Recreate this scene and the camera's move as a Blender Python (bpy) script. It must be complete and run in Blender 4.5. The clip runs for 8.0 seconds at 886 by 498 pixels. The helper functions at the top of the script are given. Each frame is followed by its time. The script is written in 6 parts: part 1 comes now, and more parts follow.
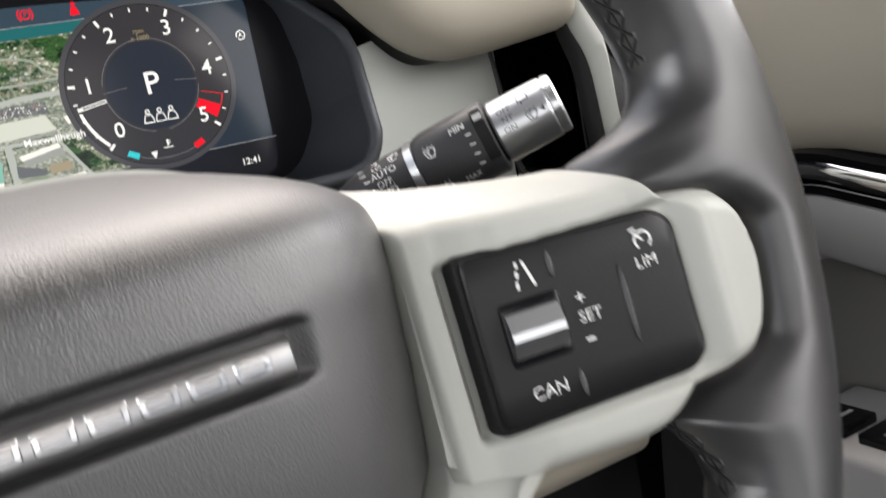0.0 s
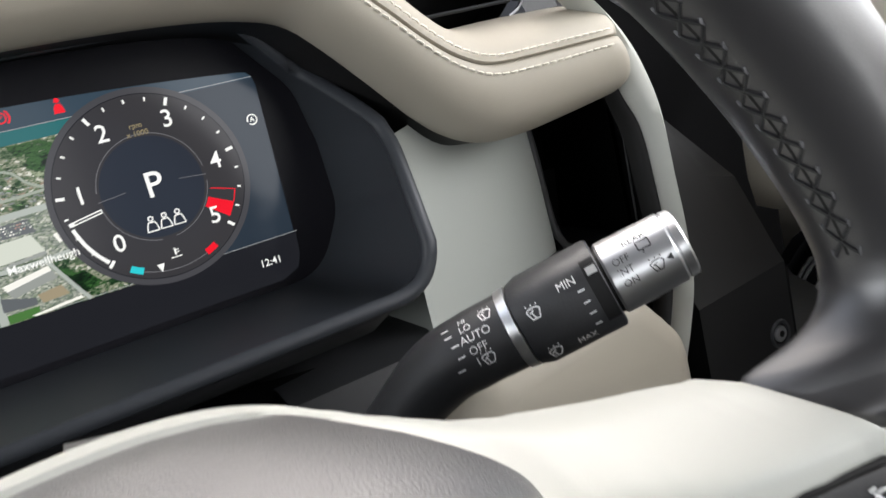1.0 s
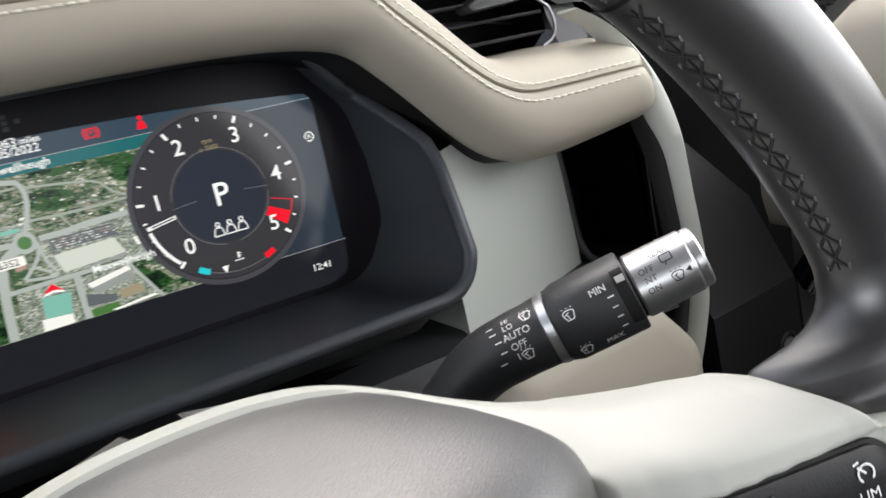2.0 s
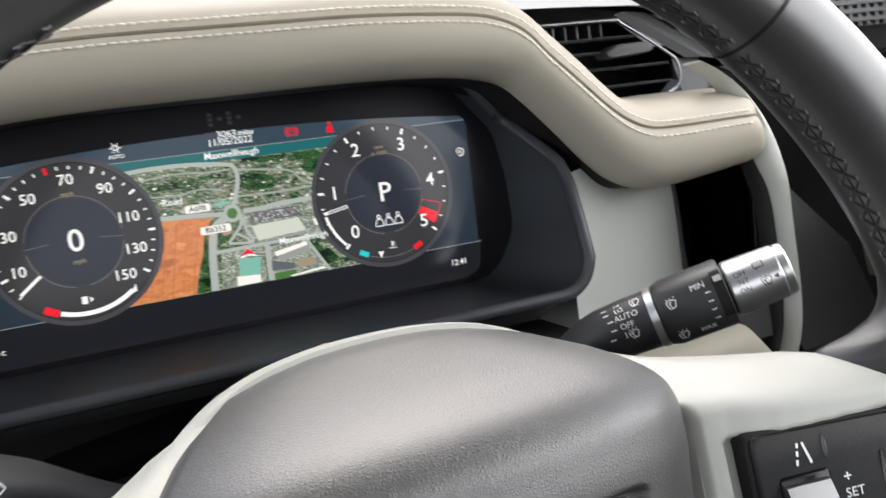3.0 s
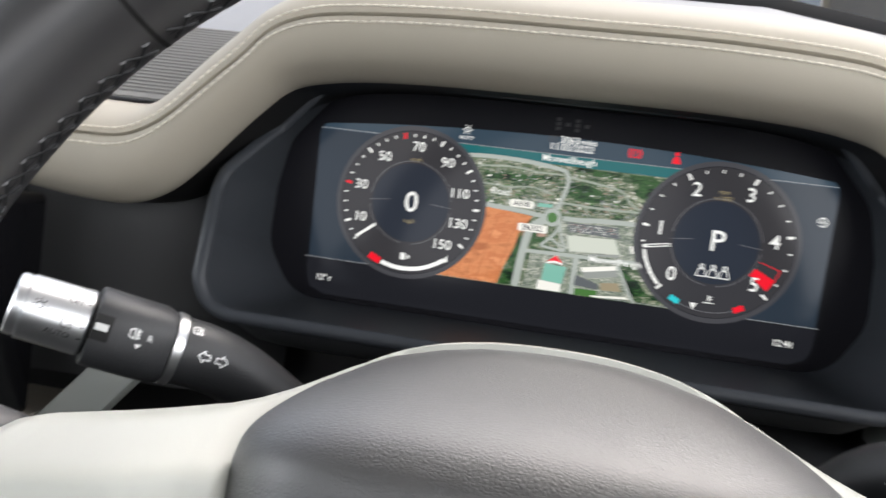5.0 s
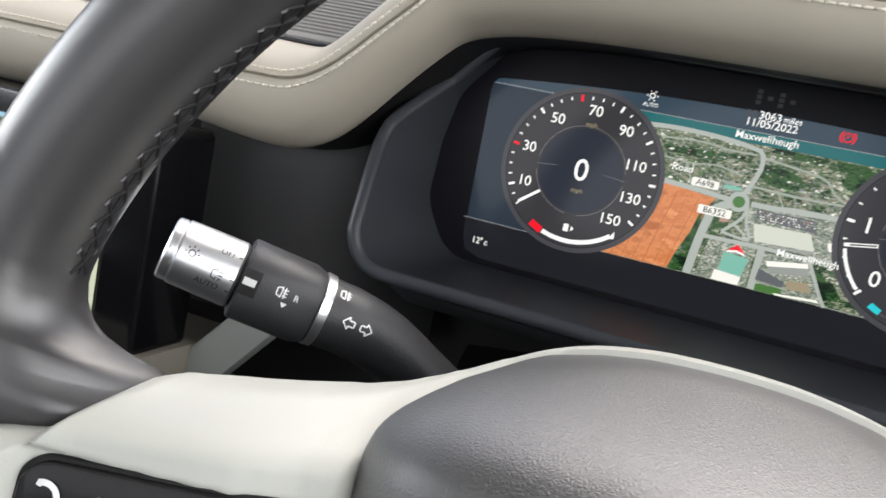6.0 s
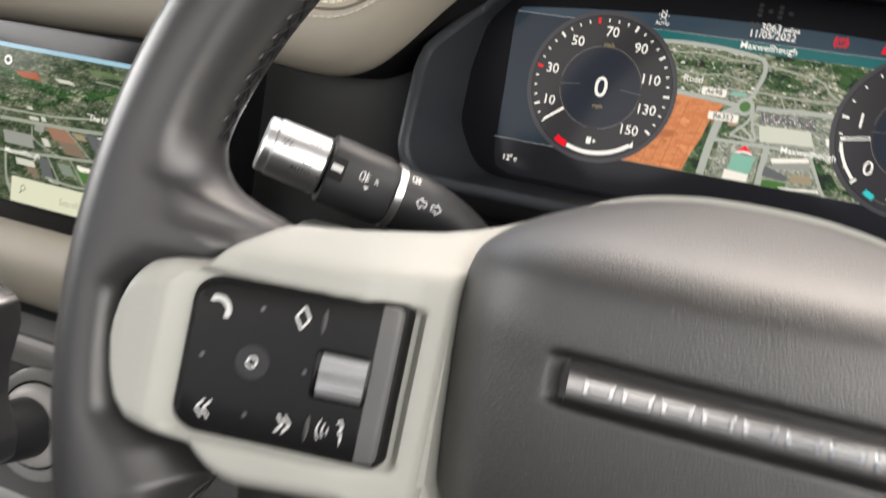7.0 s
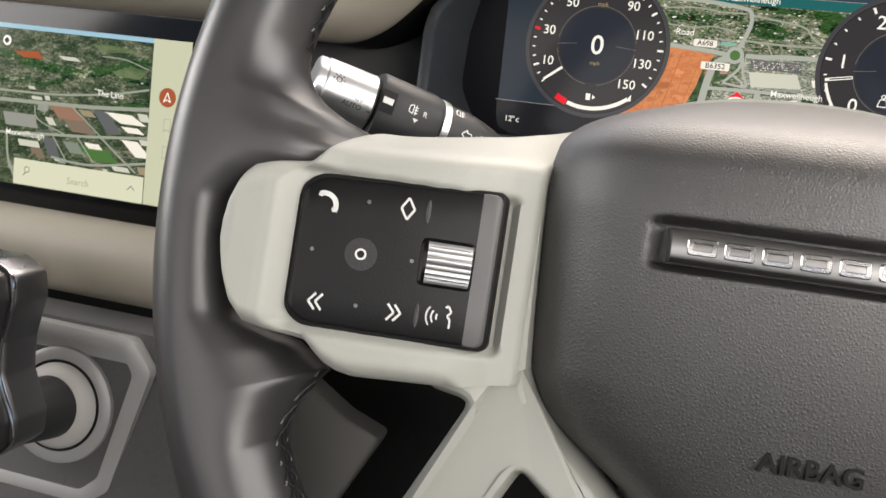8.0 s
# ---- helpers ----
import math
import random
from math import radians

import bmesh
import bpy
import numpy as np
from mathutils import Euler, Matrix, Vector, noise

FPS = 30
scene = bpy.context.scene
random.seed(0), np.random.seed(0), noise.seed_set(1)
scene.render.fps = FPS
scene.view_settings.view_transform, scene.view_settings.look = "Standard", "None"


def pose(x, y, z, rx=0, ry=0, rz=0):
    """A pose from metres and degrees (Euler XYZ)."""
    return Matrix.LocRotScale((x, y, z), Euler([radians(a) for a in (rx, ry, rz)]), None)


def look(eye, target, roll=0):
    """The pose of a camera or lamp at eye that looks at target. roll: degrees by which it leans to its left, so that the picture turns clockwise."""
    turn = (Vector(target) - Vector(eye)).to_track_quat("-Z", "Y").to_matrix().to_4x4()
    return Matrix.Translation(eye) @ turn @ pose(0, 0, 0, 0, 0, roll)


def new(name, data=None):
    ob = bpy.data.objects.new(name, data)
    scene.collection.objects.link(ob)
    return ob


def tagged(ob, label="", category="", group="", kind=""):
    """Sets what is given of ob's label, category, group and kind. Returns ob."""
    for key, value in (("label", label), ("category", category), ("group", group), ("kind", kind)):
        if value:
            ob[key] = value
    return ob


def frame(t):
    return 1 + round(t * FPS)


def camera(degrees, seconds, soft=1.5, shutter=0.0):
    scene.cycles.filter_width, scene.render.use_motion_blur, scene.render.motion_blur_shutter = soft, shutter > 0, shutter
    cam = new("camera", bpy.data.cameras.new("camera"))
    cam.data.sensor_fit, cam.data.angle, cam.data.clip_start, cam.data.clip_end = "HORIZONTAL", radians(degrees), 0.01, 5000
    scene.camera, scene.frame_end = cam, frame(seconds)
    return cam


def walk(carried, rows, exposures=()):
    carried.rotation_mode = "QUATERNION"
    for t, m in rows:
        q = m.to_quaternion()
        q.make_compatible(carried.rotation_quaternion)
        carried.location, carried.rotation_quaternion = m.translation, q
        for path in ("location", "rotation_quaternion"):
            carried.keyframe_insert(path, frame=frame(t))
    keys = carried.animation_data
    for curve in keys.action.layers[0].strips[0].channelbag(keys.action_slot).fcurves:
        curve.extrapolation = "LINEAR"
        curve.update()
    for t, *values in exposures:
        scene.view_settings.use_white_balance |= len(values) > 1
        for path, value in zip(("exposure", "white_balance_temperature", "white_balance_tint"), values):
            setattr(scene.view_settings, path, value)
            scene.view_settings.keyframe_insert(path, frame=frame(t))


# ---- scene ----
cam = camera(57.35, 8.0, shutter=0.5)
# the dashboard frame: x to the right, y ahead, z up along the leaning instrument glass
DASH = pose(0, 0, 0.75, -16.0, 0, 0)
PATH = [
    (0, 0.0157, -0.4502, -0.0401, 79.80, 11.76, -27.62),
    (0.5, 0.0109, -0.4127, -0.0038, 78.60, 12.88, -29.64),
    (1, 0.0154, -0.3776, 0.0201, 77.36, 13.58, -31.51),
    (1.2, 0.0184, -0.3688, 0.0249, 76.80, 13.73, -32.04),
    (2.3, -0.0309, -0.4222, 0.0308, 79.18, 11.47, -28.65),
    (2.5, -0.0436, -0.4334, 0.0299, 79.71, 10.48, -27.27),
    (3, -0.0603, -0.4623, 0.0208, 83.00, 7.90, -22.04),
    (3.5, -0.0541, -0.4718, 0.0146, 85.82, 4.92, -15.96),
    (4, -0.0385, -0.4749, 0.0051, 88.13, 1.04, -8.60),
    (4.5, -0.0087, -0.4731, 0.0048, 88.06, -2.97, 0.18),
    (5, 0.0115, -0.4575, 0.0056, 86.33, -7.37, 9.73),
    (5.2, 0.0118, -0.4522, 0.0080, 85.23, -8.76, 13.29),
    (6.3, -0.0014, -0.4282, 0.0121, 79.57, -11.80, 22.33),
    (6.5, -0.0012, -0.4335, 0.0087, 79.19, -11.39, 22.26),
    (7, -0.0024, -0.4868, -0.0201, 79.31, -9.61, 20.19),
    (7.5, -0.0221, -0.5171, -0.0560, 80.29, -8.20, 17.39),
    (8, -0.0366, -0.5169, -0.0639, 81.81, -7.14, 15.04),
]
walk(cam, [(t, DASH @ pose(*row)) for t, *row in PATH], [(0, 0.34, 6620, 12.5), (1.2, 0.26, 6400, 11), (5.2, 0.25, 6400, 11), (6.5, 0.30, 6520, 11.5), (7, 0.19, 6900, 12.5), (8, 0.15, 6980, 12.5)])
# ---- end of camera ----
# ---- light ----
world = bpy.data.worlds.new("overcast_sky")
scene.world = world
world.use_nodes = True
wn = world.node_tree
sky = wn.nodes.new("ShaderNodeTexSky")
sky.sky_type = "NISHITA"
sky.sun_disc = False
sky.sun_elevation = radians(52)
sky.sun_rotation = radians(20)
sky.air_density = 1.0
sky.dust_density = 5.0
wn.links.new(sky.outputs["Color"], wn.nodes["Background"].inputs["Color"])
wn.nodes["Background"].inputs["Strength"].default_value = 0.15


def lamp(name, eye, target, sx, sy, watts, colour=(1, 1, 1)):
    data = bpy.data.lights.new(name, "AREA")
    data.shape, data.size, data.size_y, data.energy, data.color = "RECTANGLE", sx, sy, watts, colour
    ob = new(name, data)
    ob.matrix_world = look(eye, target)
    return ob


sun_data = bpy.data.lights.new("sun", "SUN")
sun_data.energy, sun_data.angle, sun_data.color = 0.8, radians(25), (1.0, 0.97, 0.92)
sun = new("sun", sun_data)
sun.matrix_world = look((0.9, 2.2, 4.0), (0, 0, 0.8))
# daylight through the windscreen, the side windows and the rear cabin's glass
lamp("windscreen_light", (-0.35, 0.20, 1.23), (-0.35, -0.56, 0.58), 1.6, 0.60, 3.8, (0.93, 0.96, 1.0))
lamp("right_window_light", (0.64, -0.60, 1.04), (0.0, -0.42, 0.74), 1.3, 0.54, 14.5, (1.0, 0.99, 0.97))
lamp("left_window_light", (-1.36, -0.5, 1.12), (-0.2, -0.3, 0.72), 1.0, 0.46, 12.0, (0.97, 0.99, 1.0))
lamp("rear_glass_light", (-0.38, -1.75, 1.28), (-0.2, 0.0, 0.75), 1.3, 0.5, 5.0, (1.0, 0.97, 0.94))


# ---- materials ----
def mat(name, colour, rough=0.5, metal=0.0, grain=0.0, scale=400.0, vary=0.12, spec=0.5, kind="noise", coat=0.0, patch=14.0, rvary=0.08):
    m = bpy.data.materials.new(name)
    m.use_nodes = True
    nt = m.node_tree
    b = nt.nodes["Principled BSDF"]
    b.inputs["Metallic"].default_value = metal
    b.inputs["Specular IOR Level"].default_value = spec
    b.inputs["Coat Weight"].default_value = coat
    co = nt.nodes.new("ShaderNodeTexCoord")
    big = nt.nodes.new("ShaderNodeTexNoise")
    big.inputs["Scale"].default_value = patch
    big.inputs["Detail"].default_value = 5.0
    nt.links.new(co.outputs["Object"], big.inputs["Vector"])
    ramp = nt.nodes.new("ShaderNodeMix")
    ramp.data_type = "RGBA"
    ramp.inputs["A"].default_value = (*[c * (1 - vary) for c in colour], 1)
    ramp.inputs["B"].default_value = (*[min(1, c * (1 + vary)) for c in colour], 1)
    nt.links.new(big.outputs["Fac"], ramp.inputs["Factor"])
    nt.links.new(ramp.outputs["Result"], b.inputs["Base Color"])
    rr = nt.nodes.new("ShaderNodeMapRange")
    rr.inputs["To Min"].default_value, rr.inputs["To Max"].default_value = max(0.02, rough - rvary), min(1, rough + rvary)
    nt.links.new(big.outputs["Fac"], rr.inputs["Value"])
    nt.links.new(rr.outputs["Result"], b.inputs["Roughness"])
    if grain:
        if kind == "cell":
            fine = nt.nodes.new("ShaderNodeTexVoronoi")
            fine.feature = "DISTANCE_TO_EDGE"
            fine.inputs["Scale"].default_value = scale
            out = fine.outputs["Distance"]
            # uneven cells
            wob = nt.nodes.new("ShaderNodeTexNoise")
            wob.inputs["Scale"].default_value = scale * 0.6
            add = nt.nodes.new("ShaderNodeVectorMath")
            add.operation = "MULTIPLY_ADD"
            add.inputs[1].default_value = (1.2 / scale,) * 3
            nt.links.new(wob.outputs["Color"], add.inputs[0])
            nt.links.new(co.outputs["Object"], wob.inputs["Vector"])
            nt.links.new(co.outputs["Object"], add.inputs[2])
            nt.links.new(add.outputs["Vector"], fine.inputs["Vector"])
        else:
            fine = nt.nodes.new("ShaderNodeTexNoise")
            fine.inputs["Scale"].default_value = scale
            fine.inputs["Detail"].default_value = 6.0
            nt.links.new(co.outputs["Object"], fine.inputs["Vector"])
            out = fine.outputs["Fac"]
        bump = nt.nodes.new("ShaderNodeBump")
        bump.inputs["Strength"].default_value = grain
        bump.inputs["Distance"].default_value = 0.0006
        nt.links.new(out, bump.inputs["Height"])
        nt.links.new(bump.outputs["Normal"], b.inputs["Normal"])
    return m


def glow(name, colour, strength=1.0, rough=0.12):
    """A lit colour of a screen, behind glass."""
    m = bpy.data.materials.new(name)
    m.use_nodes = True
    b = m.node_tree.nodes["Principled BSDF"]
    b.inputs["Base Color"].default_value = (0.004, 0.004, 0.005, 1)
    b.inputs["Roughness"].default_value = rough
    b.inputs["Specular IOR Level"].default_value = 0.14
    b.inputs["Emission Color"].default_value = (*colour, 1)
    b.inputs["Emission Strength"].default_value = strength
    return m


def srgb(r, g, b):
    return tuple((c / 255 / 12.92) if c < 10 else ((c / 255 + 0.055) / 1.055) ** 2.4 for c in (r, g, b))


TAN = mat("tan_leather", (0.35, 0.32, 0.262), 0.55, grain=0.12, scale=1500, vary=0.04, spec=0.35)
THREAD = mat("cream_thread", (0.62, 0.58, 0.49), 0.7, vary=0.1)
SAGE = mat("sage_white_plastic", (0.43, 0.437, 0.40), 0.42, grain=0.08, scale=1500, vary=0.03, spec=0.4)
# near-zero black that paints the shade of gaps and recesses
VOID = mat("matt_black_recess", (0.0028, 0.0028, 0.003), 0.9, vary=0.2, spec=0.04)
CHEEK = mat("pale_grey_green_plastic", (0.38, 0.40, 0.37), 0.55, grain=0.15, scale=1500, vary=0.04)
GREY = mat("silver_grey_dash_top", (0.25, 0.255, 0.265), 0.6, spec=0.4, grain=0.15, scale=1400, vary=0.04)
BLACK = mat("black_soft_plastic", (0.022, 0.023, 0.025), 0.48, grain=0.25, scale=1300, vary=0.15)
CHAR = mat("charcoal_plastic", (0.035, 0.036, 0.037), 0.6, grain=0.3, scale=1200, vary=0.12)
BINN = mat("binnacle_black_plastic", (0.033, 0.037, 0.043), 0.45, grain=0.2, scale=1300, vary=0.15, spec=0.35)
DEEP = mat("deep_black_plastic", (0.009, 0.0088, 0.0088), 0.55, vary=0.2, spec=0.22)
HIDE = mat("black_leather", (0.021, 0.020, 0.021), 0.38, grain=0.06, scale=1500, vary=0.10, spec=0.85)
TIP = mat("grey_thread_highlight", (0.10, 0.10, 0.104), 0.45, vary=0.2)
DARKTHREAD = mat("dark_grey_thread", (0.014, 0.014, 0.015), 0.5, vary=0.2)
HIDE.node_tree.nodes["Principled BSDF"].inputs["Coat Weight"].default_value = 0.2
HIDE.node_tree.nodes["Principled BSDF"].inputs["Coat Roughness"].default_value = 0.34
AIRBAG = mat("airbag_grained_vinyl", (0.0100, 0.0096, 0.0095), 0.48, grain=0.55, scale=900, vary=0.08, kind="cell", spec=1.0)
AIRBAG.node_tree.nodes["Principled BSDF"].inputs["Coat Weight"].default_value = 0.8
AIRBAG.node_tree.nodes["Principled BSDF"].inputs["Coat Roughness"].default_value = 0.48
AIRBAG.node_tree.nodes["Principled BSDF"].inputs["Coat IOR"].default_value = 1.7
PANE = mat("display_glass", (0.011, 0.011, 0.014), 0.35, vary=0.1, rvary=0.03, spec=0.08)
GLOSS = mat("gloss_black", (0.006, 0.006, 0.007), 0.16, vary=0.1, rvary=0.03, spec=0.22)
STRIP = mat("dark_grey_strip", (0.12, 0.12, 0.12), 0.42, grain=0.1, scale=1500, vary=0.06)
SATIN = mat("satin_chrome", (0.62, 0.63, 0.64), 0.33, metal=1.0, vary=0.03, rvary=0.03)
BADGE = mat("satin_badge_metal", (0.34, 0.335, 0.33), 0.30, metal=1.0, vary=0.03, rvary=0.03)
BRIGHTSATIN = mat("bright_satin_metal", (0.48, 0.475, 0.47), 0.24, metal=1.0, vary=0.03, rvary=0.03)
CHROME = mat("bright_chrome", (0.80, 0.81, 0.83), 0.10, metal=1.0, vary=0.03, rvary=0.04)
WHITE = mat("white_print", (0.78, 0.79, 0.78), 0.5, vary=0.05)
INK = mat("dark_print", (0.02, 0.02, 0.022), 0.5)
SILVERGREY = mat("silver_grey_paint", (0.48, 0.48, 0.47), 0.40, metal=0.3, grain=0.1, scale=1500, vary=0.05)
SPECKLE = mat("speckled_grey_console", (0.10, 0.10, 0.098), 0.5, grain=0.5, scale=1600, vary=0.35, patch=900)
GUNMETAL = mat("dark_satin_metal", (0.20, 0.20, 0.21), 0.30, metal=0.9, vary=0.06)
DOORGREY = mat("grey_door_moulding", (0.40, 0.395, 0.385), 0.5, grain=0.15, scale=1400, vary=0.06)
MIDGREY = mat("mid_grey_plastic", (0.18, 0.175, 0.165), 0.6, grain=0.2, scale=1400, vary=0.08)
PALE = mat("pale_satin_plastic", (0.62, 0.60, 0.57), 0.4, vary=0.04)
ROOF = mat("dark_grey_roof_cloth", (0.12, 0.12, 0.12), 0.95, grain=0.3, scale=700)
SHELL = mat("grey_cabin_lining", (0.30, 0.30, 0.29), 0.9, grain=0.3, scale=600)
CARPET = mat("black_carpet", (0.02, 0.02, 0.02), 0.95, grain=0.8, scale=900)
GLASS = bpy.data.materials.new("window_glass")
GLASS.use_nodes = True
gb = GLASS.node_tree.nodes["Principled BSDF"]
gb.inputs["Transmission Weight"].default_value = 1.0
gb.inputs["Roughness"].default_value = 0.0
gb.inputs["IOR"].default_value = 1.02

# screen colours; navy, black, dial black and core include a painted glass reflection
S_BACK = glow("screen_navy", srgb(38, 48, 58))
S_LOW = glow("screen_black", srgb(27, 28, 32))
S_BAND = glow("screen_slate", srgb(50, 66, 78))
S_TEAL = glow("screen_teal", srgb(28, 96, 98))
S_DIAL = glow("dial_black", srgb(52, 51, 53))
S_CORE = glow("dial_core", srgb(40, 45, 54))
S_RING = glow("dial_ring", srgb(66, 66, 69))
S_LINE = glow("dial_line", srgb(112, 112, 114))
S_WHITE = glow("screen_white", srgb(238, 238, 232))
S_GREY = glow("screen_grey", srgb(150, 152, 152))
S_DIM = glow("screen_dim", srgb(140, 128, 96))
S_RED = glow("screen_red", srgb(228, 22, 40))
S_CYAN = glow("screen_cyan", srgb(40, 190, 196))
M_ROAD = glow("map_road", srgb(164, 170, 162))
M_ROOF = glow("map_pale_roof", srgb(232, 230, 220))
M_ROOF2 = glow("map_grey_roof", srgb(142, 146, 140))
M_TEAL = glow("map_teal_roof", srgb(120, 176, 158))
M_WOOD = glow("map_trees", srgb(34, 66, 34))
M_GRASS = glow("map_grass", srgb(70, 112, 56))
M_CAR = glow("map_tarmac", srgb(112, 118, 112))
M_DARK = glow("map_dark_tarmac", srgb(92, 96, 98))
M_SHED = glow("map_shed_roof", srgb(196, 200, 186))
M_LANE = glow("map_lane", srgb(148, 156, 142))
M_BRICK = glow("map_brick_roof", srgb(168, 134, 118))
N_SKY = glow("map_sky", srgb(150, 192, 212))
N_PANEL = glow("map_menu", srgb(192, 198, 172))
N_BOX = glow("map_search_box", srgb(208, 212, 188))
N_TEXT = glow("map_search_text", srgb(168, 172, 154))
N_TAN = glow("map_tan_roof", srgb(150, 138, 112))
N_RUST = glow("map_rust", srgb(160, 84, 50))


def map_ground(name, stops, scale, strength=1.0, mixed=0.30):
    """An aerial photograph's ground: patchy town, wood and grass in small cells."""
    m = glow(name, (0, 0, 0), strength)
    nt = m.node_tree
    b = nt.nodes["Principled BSDF"]
    co = nt.nodes.new("ShaderNodeTexCoord")
    mp = nt.nodes.new("ShaderNodeMapping")
    mp.inputs["Scale"].default_value = (1.0, 1.0, 2.2)
    nt.links.new(co.outputs["Object"], mp.inputs["Vector"])
    vo = nt.nodes.new("ShaderNodeTexVoronoi")
    vo.inputs["Scale"].default_value = scale * 1.9
    no = nt.nodes.new("ShaderNodeTexNoise")
    no.inputs["Scale"].default_value = scale * 0.32
    no.inputs["Detail"].default_value = 5.0
    no.inputs["Roughness"].default_value = 0.64
    nt.links.new(mp.outputs["Vector"], vo.inputs["Vector"])
    nt.links.new(mp.outputs["Vector"], no.inputs["Vector"])
    bw = nt.nodes.new("ShaderNodeRGBToBW")
    nt.links.new(vo.outputs["Color"], bw.inputs["Color"])
    mix = nt.nodes.new("ShaderNodeMix")
    mix.inputs["Factor"].default_value = mixed
    nt.links.new(no.outputs["Fac"], mix.inputs["A"])
    nt.links.new(bw.outputs["Val"], mix.inputs["B"])
    ramp = nt.nodes.new("ShaderNodeValToRGB")
    el = ramp.color_ramp.elements
    while len(el) < len(stops):
        el.new(0.5)
    for e, (p, c) in zip(el, stops):
        e.position, e.color = p, (*c, 1)
    nt.links.new(mix.outputs["Result"], ramp.inputs["Fac"])
    nt.links.new(ramp.outputs["Color"], b.inputs["Emission Color"])
    return m


TOWN = map_ground("map_town", [(0.34, srgb(14, 40, 18)), (0.42, srgb(38, 68, 36)), (0.47, srgb(92, 106, 80)), (0.50, srgb(66, 90, 58)), (0.535, srgb(150, 150, 130)), (0.56, srgb(118, 122, 104)), (0.59, srgb(64, 92, 56)), (0.63, srgb(140, 140, 118)), (0.67, srgb(206, 204, 192))], 330)
YARDS = map_ground("map_yards", [(0.38, srgb(92, 104, 90)), (0.47, srgb(130, 136, 126)), (0.53, srgb(160, 162, 150)), (0.58, srgb(106, 122, 98)), (0.66, srgb(186, 186, 172))], 420, mixed=0.5)
WOODS = map_ground("map_woods", [(0.36, srgb(6, 20, 8)), (0.45, srgb(16, 44, 18)), (0.52, srgb(54, 92, 44)), (0.57, srgb(24, 56, 24)), (0.66, srgb(150, 160, 130))], 330, mixed=0.12)
FIELD = map_ground("map_field", [(0.36, srgb(168, 98, 56)), (0.46, srgb(206, 132, 82)), (0.56, srgb(190, 112, 66)), (0.68, srgb(222, 150, 98))], 160, mixed=0.0)


# ---- mesh tools ----
ORIGIN = {}


def thing(name, at, label, category, group="", base=Matrix()):
    """An Empty that carries its parts, at the place `at` of the build frame `base` of the dashboard."""
    ob = new(name)
    ob.matrix_world = DASH @ base @ Matrix.Translation(at)
    ob.empty_display_size = 0.02
    ORIGIN[ob.name] = Vector(at)
    return tagged(ob, label, category, group)


def finish(name, bm, material, smooth=True, angle=40):
    bmesh.ops.recalc_face_normals(bm, faces=bm.faces)
    for fa in bm.faces:
        fa.smooth = smooth
    if smooth:
        for e in bm.edges:
            if len(e.link_faces) == 2 and e.calc_face_angle(0) > radians(angle):
                e.smooth = False
    me = bpy.data.meshes.new(name)
    bm.to_mesh(me)
    bm.free()
    me.materials.append(material)
    return me


def part(name, bm, material, parent, label="", smooth=True, angle=40):
    """One mesh under a thing or a part; the bmesh is given in the build frame."""
    at = ORIGIN[parent.name]
    bm.transform(Matrix.Translation(-at))
    ob = new(name, finish(name, bm, material, smooth, angle))
    ob.parent = parent
    ORIGIN[ob.name] = at
    if label:
        ob["label"] = label
    return ob


def solid(name, bm, material, label, category, kind="", smooth=True, base=Matrix(), angle=40):
    """A thing or a piece of the setting that is one mesh."""
    ob = new(name, finish(name, bm, material, smooth, angle))
    ob.matrix_world = DASH @ base
    ORIGIN[ob.name] = Vector((0, 0, 0))
    return tagged(ob, label, category, "", kind)


def spl(points, n):
    """n points along a Catmull-Rom curve through the points."""
    p = np.array(points, float)
    p = np.vstack([2 * p[0] - p[1], p, 2 * p[-1] - p[-2]])
    seg = np.sqrt(((p[2:-1] - p[1:-2]) ** 2).sum(1))
    at = np.r_[0, np.cumsum(seg)]
    out = []
    for s in np.linspace(0, at[-1], n):
        i = min(int(np.searchsorted(at, s, "right")) - 1, len(seg) - 1)
        t = (s - at[i]) / max(seg[i], 1e-9)
        a, b, c, d = p[i], p[i + 1], p[i + 2], p[i + 3]
        out.append(0.5 * (2 * b + (c - a) * t + (2 * a - 5 * b + 4 * c - d) * t * t + (3 * b - a - 3 * c + d) * t ** 3))
    return np.array(out)


def grid(rows, close_u=False, close_v=False, caps=False):
    """A sheet of quads over rows of points."""
    bm = bmesh.new()
    v = [[bm.verts.new(tuple(p)) for p in row] for row in rows]
    nr, nc = len(v), len(v[0])
    for i in range(nr if close_u else nr - 1):
        for j in range(nc if close_v else nc - 1):
            a, b, c, d = v[i][j], v[i][(j + 1) % nc], v[(i + 1) % nr][(j + 1) % nc], v[(i + 1) % nr][j]
            bm.faces.new((a, b, c, d))
    if caps:
        bm.faces.new(v[0][::-1])
        bm.faces.new(v[-1])
    return bm


def tube(path, radius, n=10, caps=True, squash=1.0):
    """A round bar along a path; radius may be a list."""
    path = [Vector(p) for p in path]
    radii = radius if hasattr(radius, "__len__") else [radius] * len(path)
    up = Vector((0.13, 0.21, 0.97))
    rows = []
    for i, p in enumerate(path):
        d = (path[min(i + 1, len(path) - 1)] - path[max(i - 1, 0)]).normalized()
        side = d.cross(up).normalized()
        top = side.cross(d).normalized()
        up = top
        rows.append([p + radii[i] * (math.cos(t) * side + squash * math.sin(t) * top) for t in np.linspace(0, 2 * math.pi, n, endpoint=False)])
    return grid(rows, close_v=True, caps=caps)


